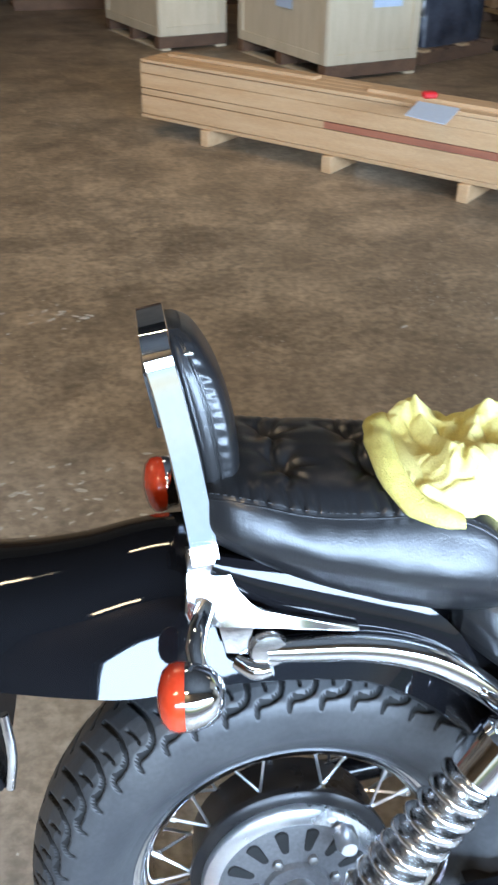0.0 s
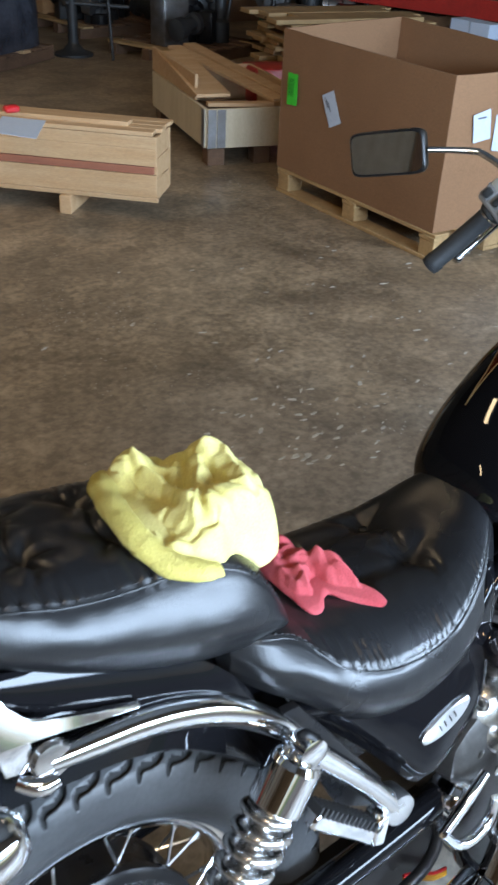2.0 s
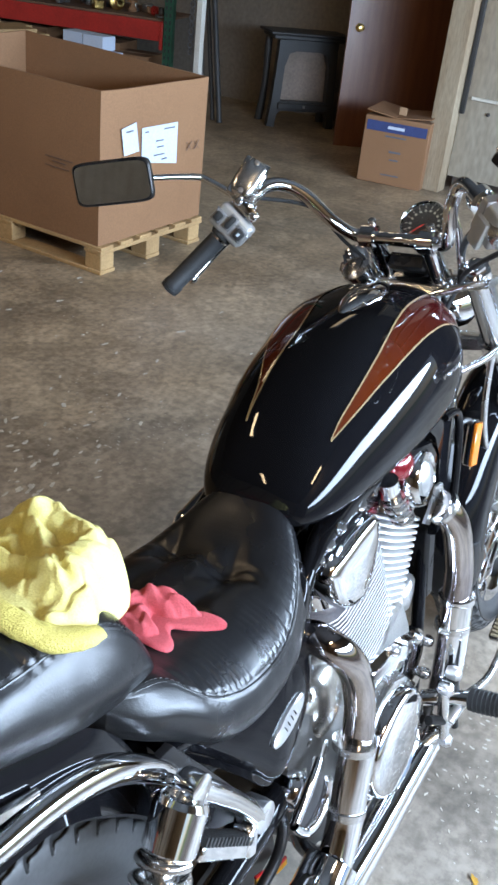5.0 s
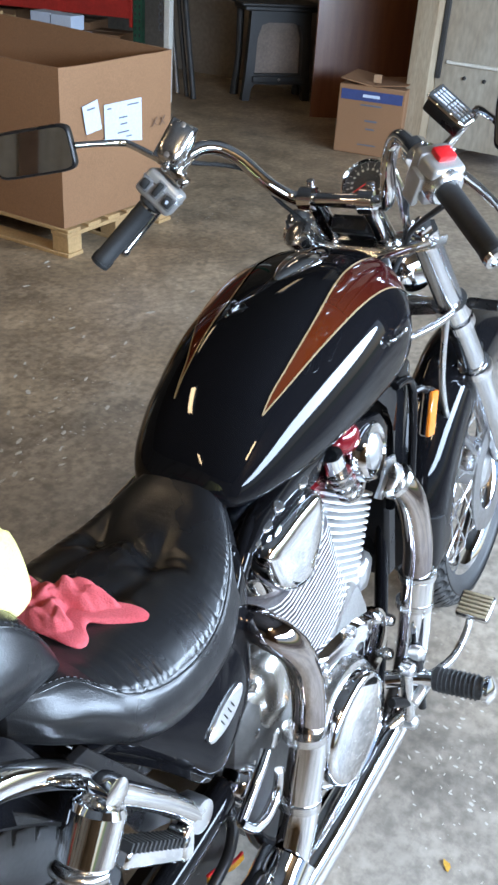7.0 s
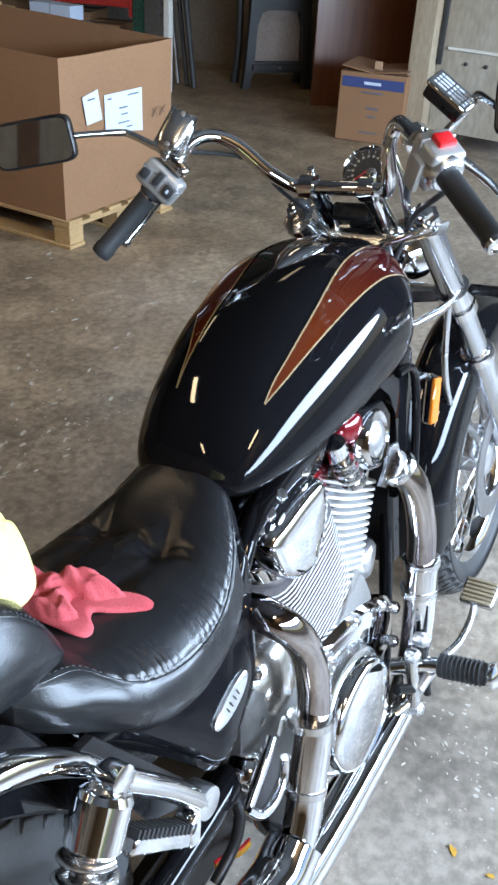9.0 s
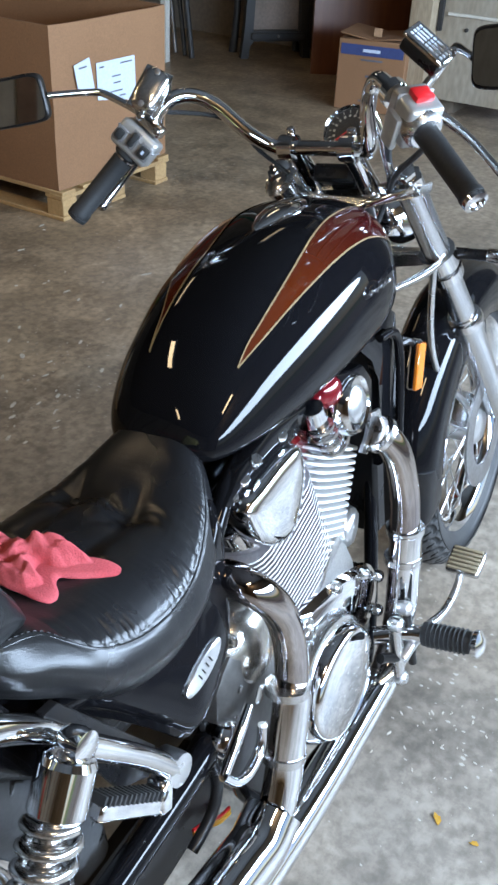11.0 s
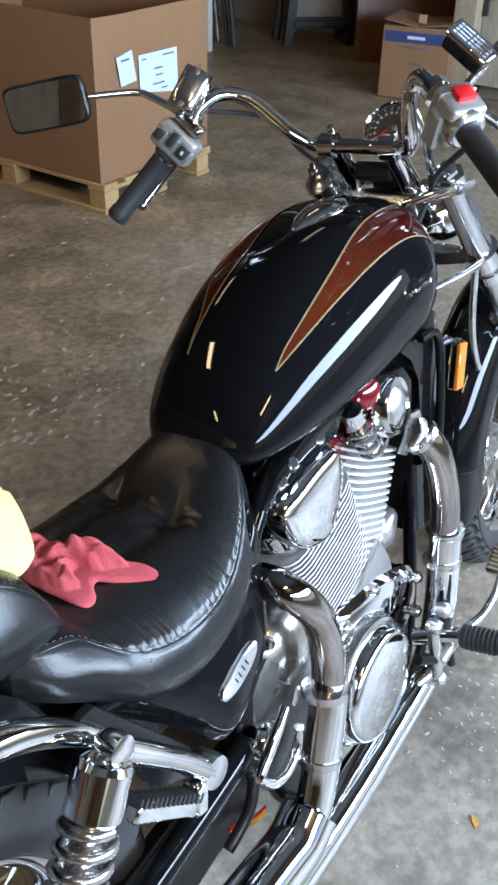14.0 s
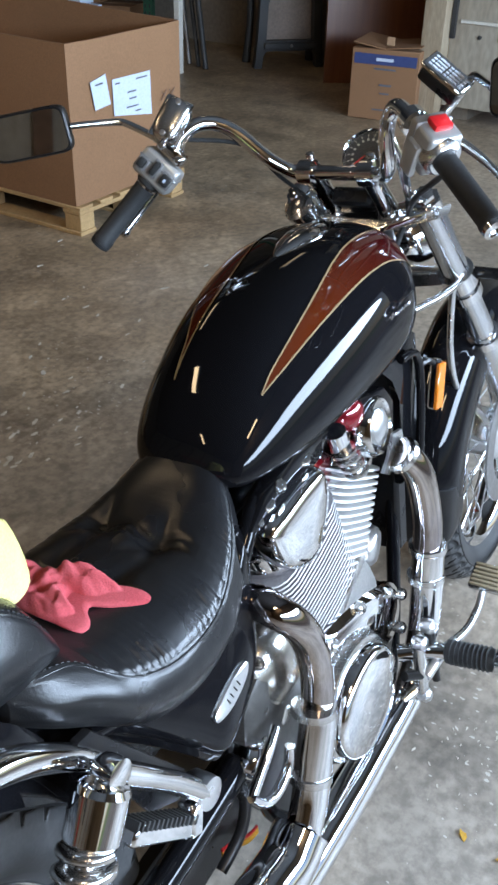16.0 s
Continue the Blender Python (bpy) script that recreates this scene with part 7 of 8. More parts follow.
bar("lever_arm", [(0.45, -0.165, 0.345), (0.50, -0.165, 0.385), (0.53, -0.16, 0.40)], 0.008, chrome)
for i, m_ in enumerate((yellow_wire, yellow_wire, red_plastic)):
    bar("wire", [(0.440, -0.10, 0.196 + 0.006 * i), (0.464, -0.104, 0.190 + 0.006 * i), (0.497, -0.104, 0.166 + 0.006 * i), (0.528, -0.10, 0.152 + 0.006 * i)], 0.0026, m_, "loose coloured wire", 3, 8)
bar("hose", [(0.47, -0.125, 0.34), (0.478, -0.128, 0.29), (0.46, -0.125, 0.24), (0.41, -0.12, 0.21)], 0.009, dark_metal, res=4)
bm = BM()
prism(bm, [(0.22, -0.085, 0.30), (0.50, -0.085, 0.33), (0.52, -0.085, 0.18), (0.36, -0.085, 0.15), (0.22, -0.085, 0.20)], (0, 0.02, 0), 0.004)
part("chain_guard_plate", bm, dark_metal, bike, "black plate inside the swingarm")
bm = BM()
box(bm, (0.20, 0.16, 0.16), (0.42, 0.0, 0.52), 0.02)
part("battery_box", bm, dark_metal, bike)
bar("side_stand", [(0.80, 0.15, 0.14), (0.74, 0.22, 0.05), (0.70, 0.262, -0.035)], [0.013, 0.012, 0.016], dark_metal, "black side stand", res=2)

# ---- fork, bars and controls ----
fork_alloy = surf("polished_fork_alloy", (0.66, 0.68, 0.71), 0.20, 1.0, (0.60, 0.61, 0.63), 0.15, 6, 60, 0.0, 0.0003, 0.02)
for s in (-1, 1):
    up0, up1 = Vector((1.180, s * 0.118, 0.968)), Vector((1.330, s * 0.1288, 0.760))
    low0, low1 = Vector((1.416, s * 0.135, 0.641)), Vector((1.633, s * 0.135, 0.345))
    fork = bar("fork_leg", [up0, low0], 0.0250, fork_alloy, "chrome fork leg", res=1, n=24)
    bm = BM()
    tube(bm, [low0 + (low0 - low1).normalized() * 0.02, low0, low0.lerp(low1, 0.1), low1], [0.027, 0.031, 0.0295, 0.028], 24)
    part("slider", bm, fork_alloy, fork, "satin aluminium fork slider")
    bm = BM()
    lathe(bm, [(0.026, -0.016), (0.033, -0.013), (0.0355, -0.004), (0.0355, 0.006), (0.031, 0.010)], low0, (low1 - low0).normalized(), 28)
    part("dust_seal", bm, chrome, fork, "chrome collar on the fork slider")
    bm = BM()
    ax_ = (up1 - up0).normalized()
    lathe(bm, [(0.014, -0.022), (0.020, -0.018), (0.020, -0.006), (0.027, -0.005), (0.027, 0.022), (0.022, 0.024)], up0, ax_, 6)
    part("fork_cap", bm, chrome, fork, "hexagonal chrome fork cap")
    for u, h in ((0.80, 0.020), (0.96, 0.012)):
        bm = BM()
        lathe(bm, [(0.025, -h), (0.033, -h * 0.9), (0.033, h * 0.9), (0.025, h)], up0.lerp(up1, u), ax_, 28)
        part("clamp_ring", bm, chrome, fork)
bm = BM()
prism(bm, [(1.150, -0.06, 0.925), (1.165, -0.146, 0.945), (1.215, -0.146, 0.940), (1.228, -0.05, 0.925), (1.228, 0.05, 0.925), (1.215, 0.146, 0.940), (1.165, 0.146, 0.945), (1.150, 0.06, 0.925)], (0.008, 0, 0.016), 0.004)
part("top_clamp", bm, worn_chrome, bike, "chrome top fork clamp")
for s in (-1, 1):
    bar("clamp_strip", [(1.150, s * 0.050, 0.928), (1.160, s * 0.10, 0.945), (1.170, s * 0.135, 0.958)], [0.006, 0.008, 0.010], chrome, "chrome edge of the fork clamp", 3, 12)
bm = BM()
prism(bm, [(1.265, -0.06, 0.788), (1.285, -0.150, 0.795), (1.345, -0.150, 0.780), (1.335, -0.05, 0.778), (1.335, 0.05, 0.778), (1.345, 0.150, 0.780), (1.285, 0.150, 0.795), (1.265, 0.06, 0.788)], (0.012, 0, 0.022), 0.005)
part("lower_clamp", bm, worn_chrome, bike, "lower fork clamp")
bar("clamp_stay", [(1.10, -0.122, 0.805), (1.20, -0.135, 0.800), (1.30, -0.14, 0.800)], [0.006, 0.007, 0.008], worn_chrome)

pod_alloy = surf("switch_alloy", (0.42, 0.42, 0.41), 0.34, 0.6, (0.34, 0.34, 0.33), 0.12, 14, 60, 0.0, 0.0003, 0.02)
BAR = [(1.105, 0.0, 1.030), (1.105, 0.055, 1.030), (1.098, 0.085, 1.034), (1.075, 0.115, 1.060), (1.055, 0.155, 1.103), (1.035, 0.185, 1.122), (1.005, 0.207, 1.122), (0.965, 0.225, 1.095), (0.925, 0.240, 1.058), (0.872, 0.318, 0.970)]


def bar_point(p, s):
    x, y, z = p
    if s > 0:
        return Vector((x, y, z))
    return Vector(BAR_R[BAR.index(p)])


BAR_R = [(1.105, 0.0, 1.030), (1.105, -0.062, 1.030), (1.092, -0.090, 1.033), (1.066, -0.107, 1.056), (1.057, -0.112, 1.098), (1.058, -0.119, 1.128), (1.050, -0.136, 1.140), (1.022, -0.172, 1.124), (0.965, -0.234, 1.092), (0.900, -0.330, 1.020)]
pts = [bar_point(p, -1) for p in reversed(BAR)] + [bar_point(p, 1) for p in BAR[1:]]
handlebar = bar("handlebar", pts, 0.0120, chrome, "chrome buckhorn handlebar", 6, 18)
for s in (-1, 1):
    a, b = bar_point(BAR[8], s), bar_point(BAR[9], s)
    d = (b - a).normalized()
    L = (b - a).length
    bm = BM()
    lathe(bm, [(0.013, 0.0), (0.0205, 0.004), (0.0205, 0.010), (0.0165, 0.014), (0.0160, L - 0.006), (0.0175, L - 0.004), (0.0175, L + 0.004), (0.012, L + 0.006)], a, d, 24)
    grip = part("grip", bm, grip_rubber, handlebar, "black rubber grip")
    bm = BM()
    lathe(bm, [(0.015, L + 0.003), (0.0175, L + 0.006), (0.0165, L + 0.012), (0.011, L + 0.014), (0.010, L + 0.009), (0.002, L + 0.009)], a, d, 24)
    part("bar_end", bm, chrome if s < 0 else grip_rubber, grip)
    # switch pod: its face looks back at the rider
    c = bar_point(BAR[8], s) - d * 0.022
    x_, y_, z_ = d, Vector((0, 0, 1)).cross(d).normalized(), None
    z_ = x_.cross(y_)
    if s > 0:
        z_ = Vector((-0.76, -0.55, 0.34))
        z_ = (z_ - d * z_.dot(d)).normalized()
        y_ = z_.cross(d)
        if y_.z > 0:
            y_ = -y_
        c = c + d * 0.004
    m = Matrix((x_, y_, x_.cross(y_))).transposed().to_4x4()
    bm = BM()
    box(bm, (0.046, 0.070, 0.044) if s > 0 else (0.058, 0.054, 0.062), c, 0.008, m, 3)
    pod = part("switch_pod", bm, pod_alloy, handlebar, "satin aluminium switch housing", 30)
    if s < 0:
        bm = BM()
        box(bm, (0.024, 0.028, 0.012), c + z_ * 0.033 + y_ * 0.002, 0.003, m, 2)
        part("stop_switch", bm, red_plastic, pod, "red stop switch")
        bm = BM()
        lathe(bm, [(0.020, -0.016), (0.029, -0.012), (0.030, 0.004), (0.027, 0.012), (0.022, 0.017)], a - d * 0.002, d, 28)
        part("throttle_collar", bm, satin_alloy, pod)
        bm = BM()
        box(bm, (0.030, 0.012, 0.050), c - y_ * 0.029 - z_ * 0.016, 0.005, m, 2)
        part("housing_flange", bm, pod_alloy, pod)
        bm = BM()
        box(bm, (0.006, 0.056, 0.064), c - d * 0.010, 0.002, m)
        part("housing_joint", bm, dull_alloy, pod)
    else:
        for q, dx, w_, l_, nm in ((-0.024, 0.004, 0.013, 0.016, "beam_switch"), (-0.002, -0.003, 0.010, 0.024, "signal_switch"), (0.022, 0.001, 0.016, 0.018, "horn_button")):
            bm = BM()
            box(bm, (l_ + 0.006, w_ + 0.006, 0.003), c + z_ * 0.0222 + y_ * q + d * dx, 0.001, m)
            part("switch_recess", bm, dull_alloy, pod)
            bm = BM()
            box(bm, (l_, w_, 0.010), c + z_ * 0.025 + y_ * q + d * dx, 0.003, m, 2)
            part(nm, bm, grip_rubber, pod, "black switch key")
        bm = BM()
        box(bm, (0.006, 0.004, 0.0008), c + z_ * 0.0304 + y_ * 0.022 + d * 0.001, 0.0, m)
        part("switch_mark", bm, paper, pod)
        bm = BM()
        box(bm, (0.003, 0.072, 0.046), c - d * 0.006, 0.001, m)
        part("housing_joint", bm, dull_alloy, pod)
        bm = BM()
        lathe(bm, [(0.013, 0.0), (0.0195, 0.003), (0.0195, 0.009), (0.015, 0.013), (0.0185, 0.016), (0.017, 0.022)], a - d * 0.006, d, 24)
        part("grip_collar", bm, chrome, pod)
        # clamp block with two screws beside the housing
        bm = BM()
        box(bm, (0.020, 0.050, 0.030), c - d * 0.036 + z_ * 0.004, 0.005, m, 2)
        clamp_block = part("clamp_block", bm, chrome, handlebar, "chrome lever clamp with two screws")
        for q in (-0.017, 0.017):
            bm = BM()
            lathe(bm, [(0.0065, 0.0), (0.0065, 0.005), (0.004, 0.008), (0.0015, 0.008)], c - d * 0.036 + z_ * 0.018 + y_ * q, z_, 12)
            part("clamp_screw", bm, worn_chrome, clamp_block)
    # fluid reservoir on its clamp
    rc = bar_point(BAR[7], s) + Vector((0.020, -0.010 * s, 0.048))
    rc = Vector((0.968, 0.217, 1.133))
    ex_ = Vector((0.69, -0.17, 0.70)).normalized()
    ez_ = Vector((-0.62, -0.45, 0.50))
    ez_ = (ez_ - ex_ * ex_.dot(ez_)).normalized()
    rot = Matrix((ex_, ez_.cross(ex_), ez_)).transposed().to_4x4()
    if s < 0:
        rc = Vector((0.990, -0.228, 1.178))
        ex_ = Vector((0.01, -0.774, -0.633)).normalized()
        ez_ = Vector((-0.36, -0.60, 0.72)).normalized()
        ez_ = (ez_ - ex_ * ex_.dot(ez_)).normalized()
        rot = Matrix((ex_, ez_.cross(ex_), ez_)).transposed().to_4x4()
    bm = BM()
    box(bm, (0.070, 0.042, 0.024) if s > 0 else (0.062, 0.040, 0.020), rc + rot.to_3x3() @ Vector((0, 0, 0.0 if s > 0 else 0.006)), 0.005, rot, 2)
    res_ = part("fluid_reservoir", bm, chrome if s > 0 else dark_metal, handlebar, "chrome brake fluid reservoir" if s < 0 else "chrome clutch reservoir")
    bm = BM()
    box(bm, (0.074, 0.046, 0.007) if s > 0 else (0.068, 0.036, 0.007), rc + rot.to_3x3() @ Vector((0, 0, 0.018)), 0.002, rot)
    part("reservoir_lid", bm, chrome, res_)
    if s > 0:
        bm = BM()
        rings = []
        for u, f in ((0.0205, 1.0), (0.0245, 0.94), (0.0280, 0.80), (0.0305, 0.55), (0.0315, 0.25), (0.0316, 0.04)):
            rings.append([rc + rot.to_3x3() @ Vector((0.036 * f * math.copysign(abs(math.cos(t)) ** 0.55, math.cos(t)), 0.022 * f * math.copysign(abs(math.sin(t)) ** 0.55, math.sin(t)), u)) for t in (2 * math.pi * k / 32 for k in range(32))])
        loft(bm, rings)
        part("domed_cap", bm, worn_chrome, res_, "domed polished cap")
        for q in (-0.028, 0.028):
            bm = BM()
            lathe(bm, [(0.0045, 0.0), (0.0045, 0.005), (0.002, 0.0055)], rc + rot.to_3x3() @ Vector((q, 0, 0.026)), ez_, 10)
            part("cap_screw", bm, steel, res_)
    if s < 0:
        for i in range(4):
            for j in range(7):
                bm = BM()
                w_ = 0.0045 + 0.002 * ((i * 3 + j * 5) % 3)
                box(bm, (w_, 0.0026, 0.0006), rc + rot.to_3x3() @ Vector((-0.025 + 0.0083 * j, -0.0095 + 0.0063 * i, 0.0220)), 0, rot)
                part("print_bar", bm, paper, res_)
    bm = BM()
    lathe(bm, [(0.0165, -0.012), (0.021, -0.010), (0.021, 0.010), (0.0165, 0.012)], bar_point(BAR[7], s), bar_point(BAR[8], s) - bar_point(BAR[6], s), 20)
    part("lever_clamp", bm, chrome, handlebar)
    # lever
    if s > 0:
        lv = [bar_point(BAR[7], s) + Vector((0.035, 0.006 * s, 0.004)), a + Vector((0.050, 0.012, -0.008)), a.lerp(b, 0.5) + Vector((0.052, 0.010, -0.012)), b + Vector((0.046, -0.008, 0.000))]
    else:
        lv = [(1.052, -0.176, 1.112), (1.072, -0.222, 1.085), (1.062, -0.270, 1.055), (1.030, -0.318, 1.025), (0.992, -0.360, 1.002)]
    lever = bar("lever", lv, [0.010, 0.008] + [0.0062] * (len(lv) - 3) + [0.0070], worn_chrome, "bright hand lever", 5, 12, handlebar)
    bm = BM()
    ball(bm, lv[-1], 0.0095, 16, 10)
    part("ball_end", bm, worn_chrome, lever)
    # mirror on its bent stem; the glass looks back at the rider
    inner = Vector((0.874, 0.346, 1.150)) if s > 0 else Vector((0.946, -0.312, 1.178))
    if s > 0:
        st = [(0.958, 0.222, 1.104), (0.950, 0.250, 1.122), (0.940, 0.286, 1.141), (0.932, 0.298, 1.145), (0.905, 0.322, 1.148), inner]
    else:
        st = [(1.015, -0.205, 1.120), (1.010, -0.235, 1.150), (1.004, -0.262, 1.180), (0.996, -0.272, 1.185), (0.972, -0.292, 1.182), inner]
    stem = bar("mirror_stem", st, [0.0075, 0.0062, 0.0058, 0.0058, 0.0052, 0.0052], chrome, "bent chrome mirror stem", 4, 12, handlebar)
    bm = BM()
    lathe(bm, [(0.007, -0.012), (0.0115, -0.010), (0.0115, 0.004), (0.008, 0.012)], st[0], Vector(st[1]) - Vector(st[0]), 6)
    part("stem_nut", bm, worn_chrome, stem)
    side_ = Vector((-0.36, 0.925, -0.10)).normalized() if s > 0 else Vector((-0.22, -0.97, 0.02)).normalized()
    up_ = Vector((0.02, 0.02, 1.0)) if s > 0 else Vector((0.10, 0.0, 1.0))
    up_ = (up_ - side_ * up_.dot(side_)).normalized()
    fwd_ = side_.cross(up_) if s > 0 else up_.cross(side_)
    rot = Matrix((fwd_, side_, up_)).transposed()
    mc = inner + side_ * 0.071
    bm = BM()
    rings = []
    for x0, f in ((0.026, 0.60), (0.020, 0.84), (0.010, 0.97), (0.002, 1.0), (-0.006, 1.0), (-0.0085, 0.965)):
        rings.append([mc + rot @ Vector((x0, 0.070 * f * math.copysign(abs(math.cos(t)) ** 0.28, math.cos(t)), 0.037 * f * math.copysign(abs(math.sin(t)) ** 0.28, math.sin(t)))) for t in (2 * math.pi * k / 64 for k in range(64))])
    loft(bm, rings)
    mir = part("mirror_shell", bm, dark_metal, handlebar, "rounded rectangular mirror shell")
    bm = BM()
    g0, g1 = ([mc + rot @ Vector((x0, 0.0655 * math.copysign(abs(math.cos(t)) ** 0.28, math.cos(t)), 0.0325 * math.copysign(abs(math.sin(t)) ** 0.28, math.sin(t)))) for t in (2 * math.pi * k / 64 for k in range(64))] for x0 in (-0.007, -0.0095))
    loft(bm, [g0, g1])
    part("mirror_glass", bm, mirror_glass, mir, "mirror glass")
# risers
for s in (-1, 1):
    bar("riser", [(1.175, s * 0.052, 0.955), (1.150, s * 0.052, 0.985), (1.112, s * 0.052, 1.028)], [0.0195, 0.0175, 0.0185], chrome, "chrome handlebar riser", 3, 18)
    bm = BM()
    lathe(bm, [(0.0125, -0.014), (0.0205, -0.013), (0.0205, 0.013), (0.0125, 0.014)], (1.105, s * 0.055, 1.030), (0, 1, 0), 24)
    part("bar_clamp", bm, chrome, bike)
    bm = BM()
    lathe(bm, [(0.007, -0.010), (0.0075, 0.012), (0.005, 0.014)], (1.115, s * 0.055, 1.047), (-0.2, 0, 1), 12)
    part("clamp_bolt", bm, chrome, bike)
bm = BM()
box(bm, (0.05, 0.075, 0.03), (1.165, 0, 0.975), 0.006, Euler((0, radians(20), 0)).to_matrix().to_4x4())
part("warning_light_block", bm, dark_metal, bike, "black warning light block")
# speedometer
sc, sd = Vector((1.190, -0.012, 1.040)), Vector((-0.78, 0.0, 0.62)).normalized()
bm = BM()
lathe(bm, [(0.016, -0.060), (0.032, -0.054), (0.042, -0.035), (0.046, -0.005), (0.046, 0.005), (0.043, 0.009), (0.0405, 0.005), (0.039, 0.0), (0.003, 0.0)], sc, sd, 44)
speedo = part("speedometer", bm, chrome, bike, "round chrome speedometer with a black dial")
bm = BM()
lathe(bm, [(0.0395, 0.0005), (0.0395, 0.0015), (0.002, 0.0016)], sc, sd, 40)
part("dial", bm, dial_black, speedo, "black dial")
bx, by, bz = basis(sd)
dial_angles = [-130 + 20 * i for i in range(14)]
for i, a in enumerate(dial_angles):
    t = radians(a)
    dirv = bz.cross(Vector((0, 1, 0))).normalized()
    up_ = (Vector((0, 0, 1)) - bz * bz.z).normalized()
    rt = up_.cross(bz)
    v = up_ * math.cos(t) + rt * math.sin(t)
    bm = BM()
    beam(bm, sc + bz * 0.002 + v * 0.0325, sc + bz * 0.002 + v * 0.0370, 0.0012, 0.0008, bz)
    part("dial_tick", bm, dial_print, speedo)
    bm = BM()
    beam(bm, sc + bz * 0.002 + v * 0.0250, sc + bz * 0.002 + v * 0.0290, 0.0036, 0.0008, bz)
    part("dial_mark", bm, dial_print, speedo)
bm = BM()
beam(bm, sc + bz * 0.003, sc + bz * 0.003 - up_ * 0.018 + rt * -0.020, 0.0016, 0.0008, bz)
part("needle", bm, red_plastic, speedo)
bm = BM()
lathe(bm, [(0.0395, 0.0040), (0.0395, 0.0048), (0.02, 0.0062), (0.001, 0.0064)], sc, sd, 40)
gl = part("glass", bm, clear_glass, speedo)
gl.visible_shadow = False
# headlamp and front signals ahead of the clamps
bm = BM()
lathe(bm, [(0.02, -0.07), (0.04, -0.06), (0.058, -0.03), (0.066, 0.0), (0.064, 0.012), (0.05, 0.016), (0.003, 0.02)], (1.44, 0.03, 0.83), (1, 0, -0.1), 40)
part("headlamp", bm, chrome, bike, "chrome headlamp shell")
bar("signal_bar", [(1.335, -0.30, 0.800), (1.335, -0.13, 0.800)], 0.0105, dark_metal, "black and chrome signal stalk", res=1)
bm = BM()
lathe(bm, [(0.011, 0.0), (0.0125, 0.002), (0.0125, 0.075), (0.011, 0.077)], (1.335, -0.205, 0.800), (0, -1, 0), 16)
part("signal_sleeve", bm, worn_chrome, bike)
bar("signal_bar", [(1.335, 0.22, 0.780), (1.335, 0.13, 0.800)], 0.0105, dark_metal, "black and chrome signal stalk", res=1)
turn_signal((1.335, -0.33, 0.80), (1, 0, 0), 0.9, amber, [(1.335, -0.30, 0.80)], "chrome front turn signal")
turn_signal((1.335, 0.235, 0.760), (1, 0, 0), 0.8, amber, [(1.335, 0.20, 0.780)], "chrome front turn signal")
bm = BM()
lathe(bm, [(0.012, -0.03), (0.026, -0.018), (0.028, 0.004), (0.020, 0.010), (0.004, 0.011)], (1.135, 0.095, 0.960), (-0.6, 0.2, 0.8), 28)
part("ignition_lock", bm, worn_chrome, bike, "round chrome ignition lock")
# brake hose and cables
bar("brake_hose", [(1.255, -0.135, 0.80), (1.262, -0.128, 0.74), (1.272, -0.122, 0.67), (1.298, -0.118, 0.60), (1.345, -0.115, 0.535), (1.42, -0.112, 0.475), (1.50, -0.108, 0.41), (1.56, -0.10, 0.34)], 0.0062, satin_alloy, "braided silver brake hose", 5, 10)
bar("throttle_cable", [bar_point(BAR[8], -1) + Vector((0.01, 0, -0.03)), (1.03, -0.20, 1.04), (1.11, -0.13, 0.99), (1.165, -0.09, 0.94), (1.15, -0.06, 0.86)], 0.0048, grip_rubber, "black throttle cable", 6, 8)
bar("clutch_hose", [bar_point(BAR[7], 1) + Vector((0.03, -0.01, 0.01)), (1.065, 0.150, 1.082), (1.095, 0.105, 1.025), (1.15, 0.08, 0.97), (1.18, 0.05, 0.90)], 0.0036, grip_rubber, "black clutch hose", 6, 8)
bar("wiring_loom", [bar_point(BAR[8], -1) + Vector((0.02, 0.01, -0.02)), (1.06, -0.165, 1.08), (1.12, -0.115, 1.03), (1.165, -0.095, 0.985), (1.19, -0.085, 0.93)], 0.006, grip_rubber, "black wiring sleeve", 6, 8)
bar("chrome_cable", [(1.10, -0.09, 1.10), (1.125, -0.10, 1.05), (1.15, -0.098, 1.0), (1.185, -0.09, 0.965)], 0.0075, chrome, "", 5, 10)
bm = BM()
box(bm, (0.06, 0.05, 0.085), (1.56, -0.085, 0.36), 0.012, Euler((0, radians(35), 0)).to_matrix().to_4x4(), 2)
part("brake_caliper", bm, satin_alloy, bike, "front brake caliper")


# ---- cloths on the seat ----
def on_pillion(x, y):
    zc, ys, zs = (float(np.interp(x, [p[0] for p in PILLION], [p[i] for p in PILLION])) for i in (1, 2, 3))
    v = abs(y) / ys
    z = zc - (zc - zs) * v**2.6 if v < 1 else zs - 0.25 * (abs(y) - ys)
    return max(z, 0.812) if x > 0.2 else z


def on_rider_seat(x, y):
    zc, ys, zs = (float(np.interp(x, [p[0] for p in RIDER], [p[i] for p in RIDER])) for i in (1, 2, 3))
    return zc - (zc - zs) * min(1.0, abs(y + 0.010) / ys) ** 2.6


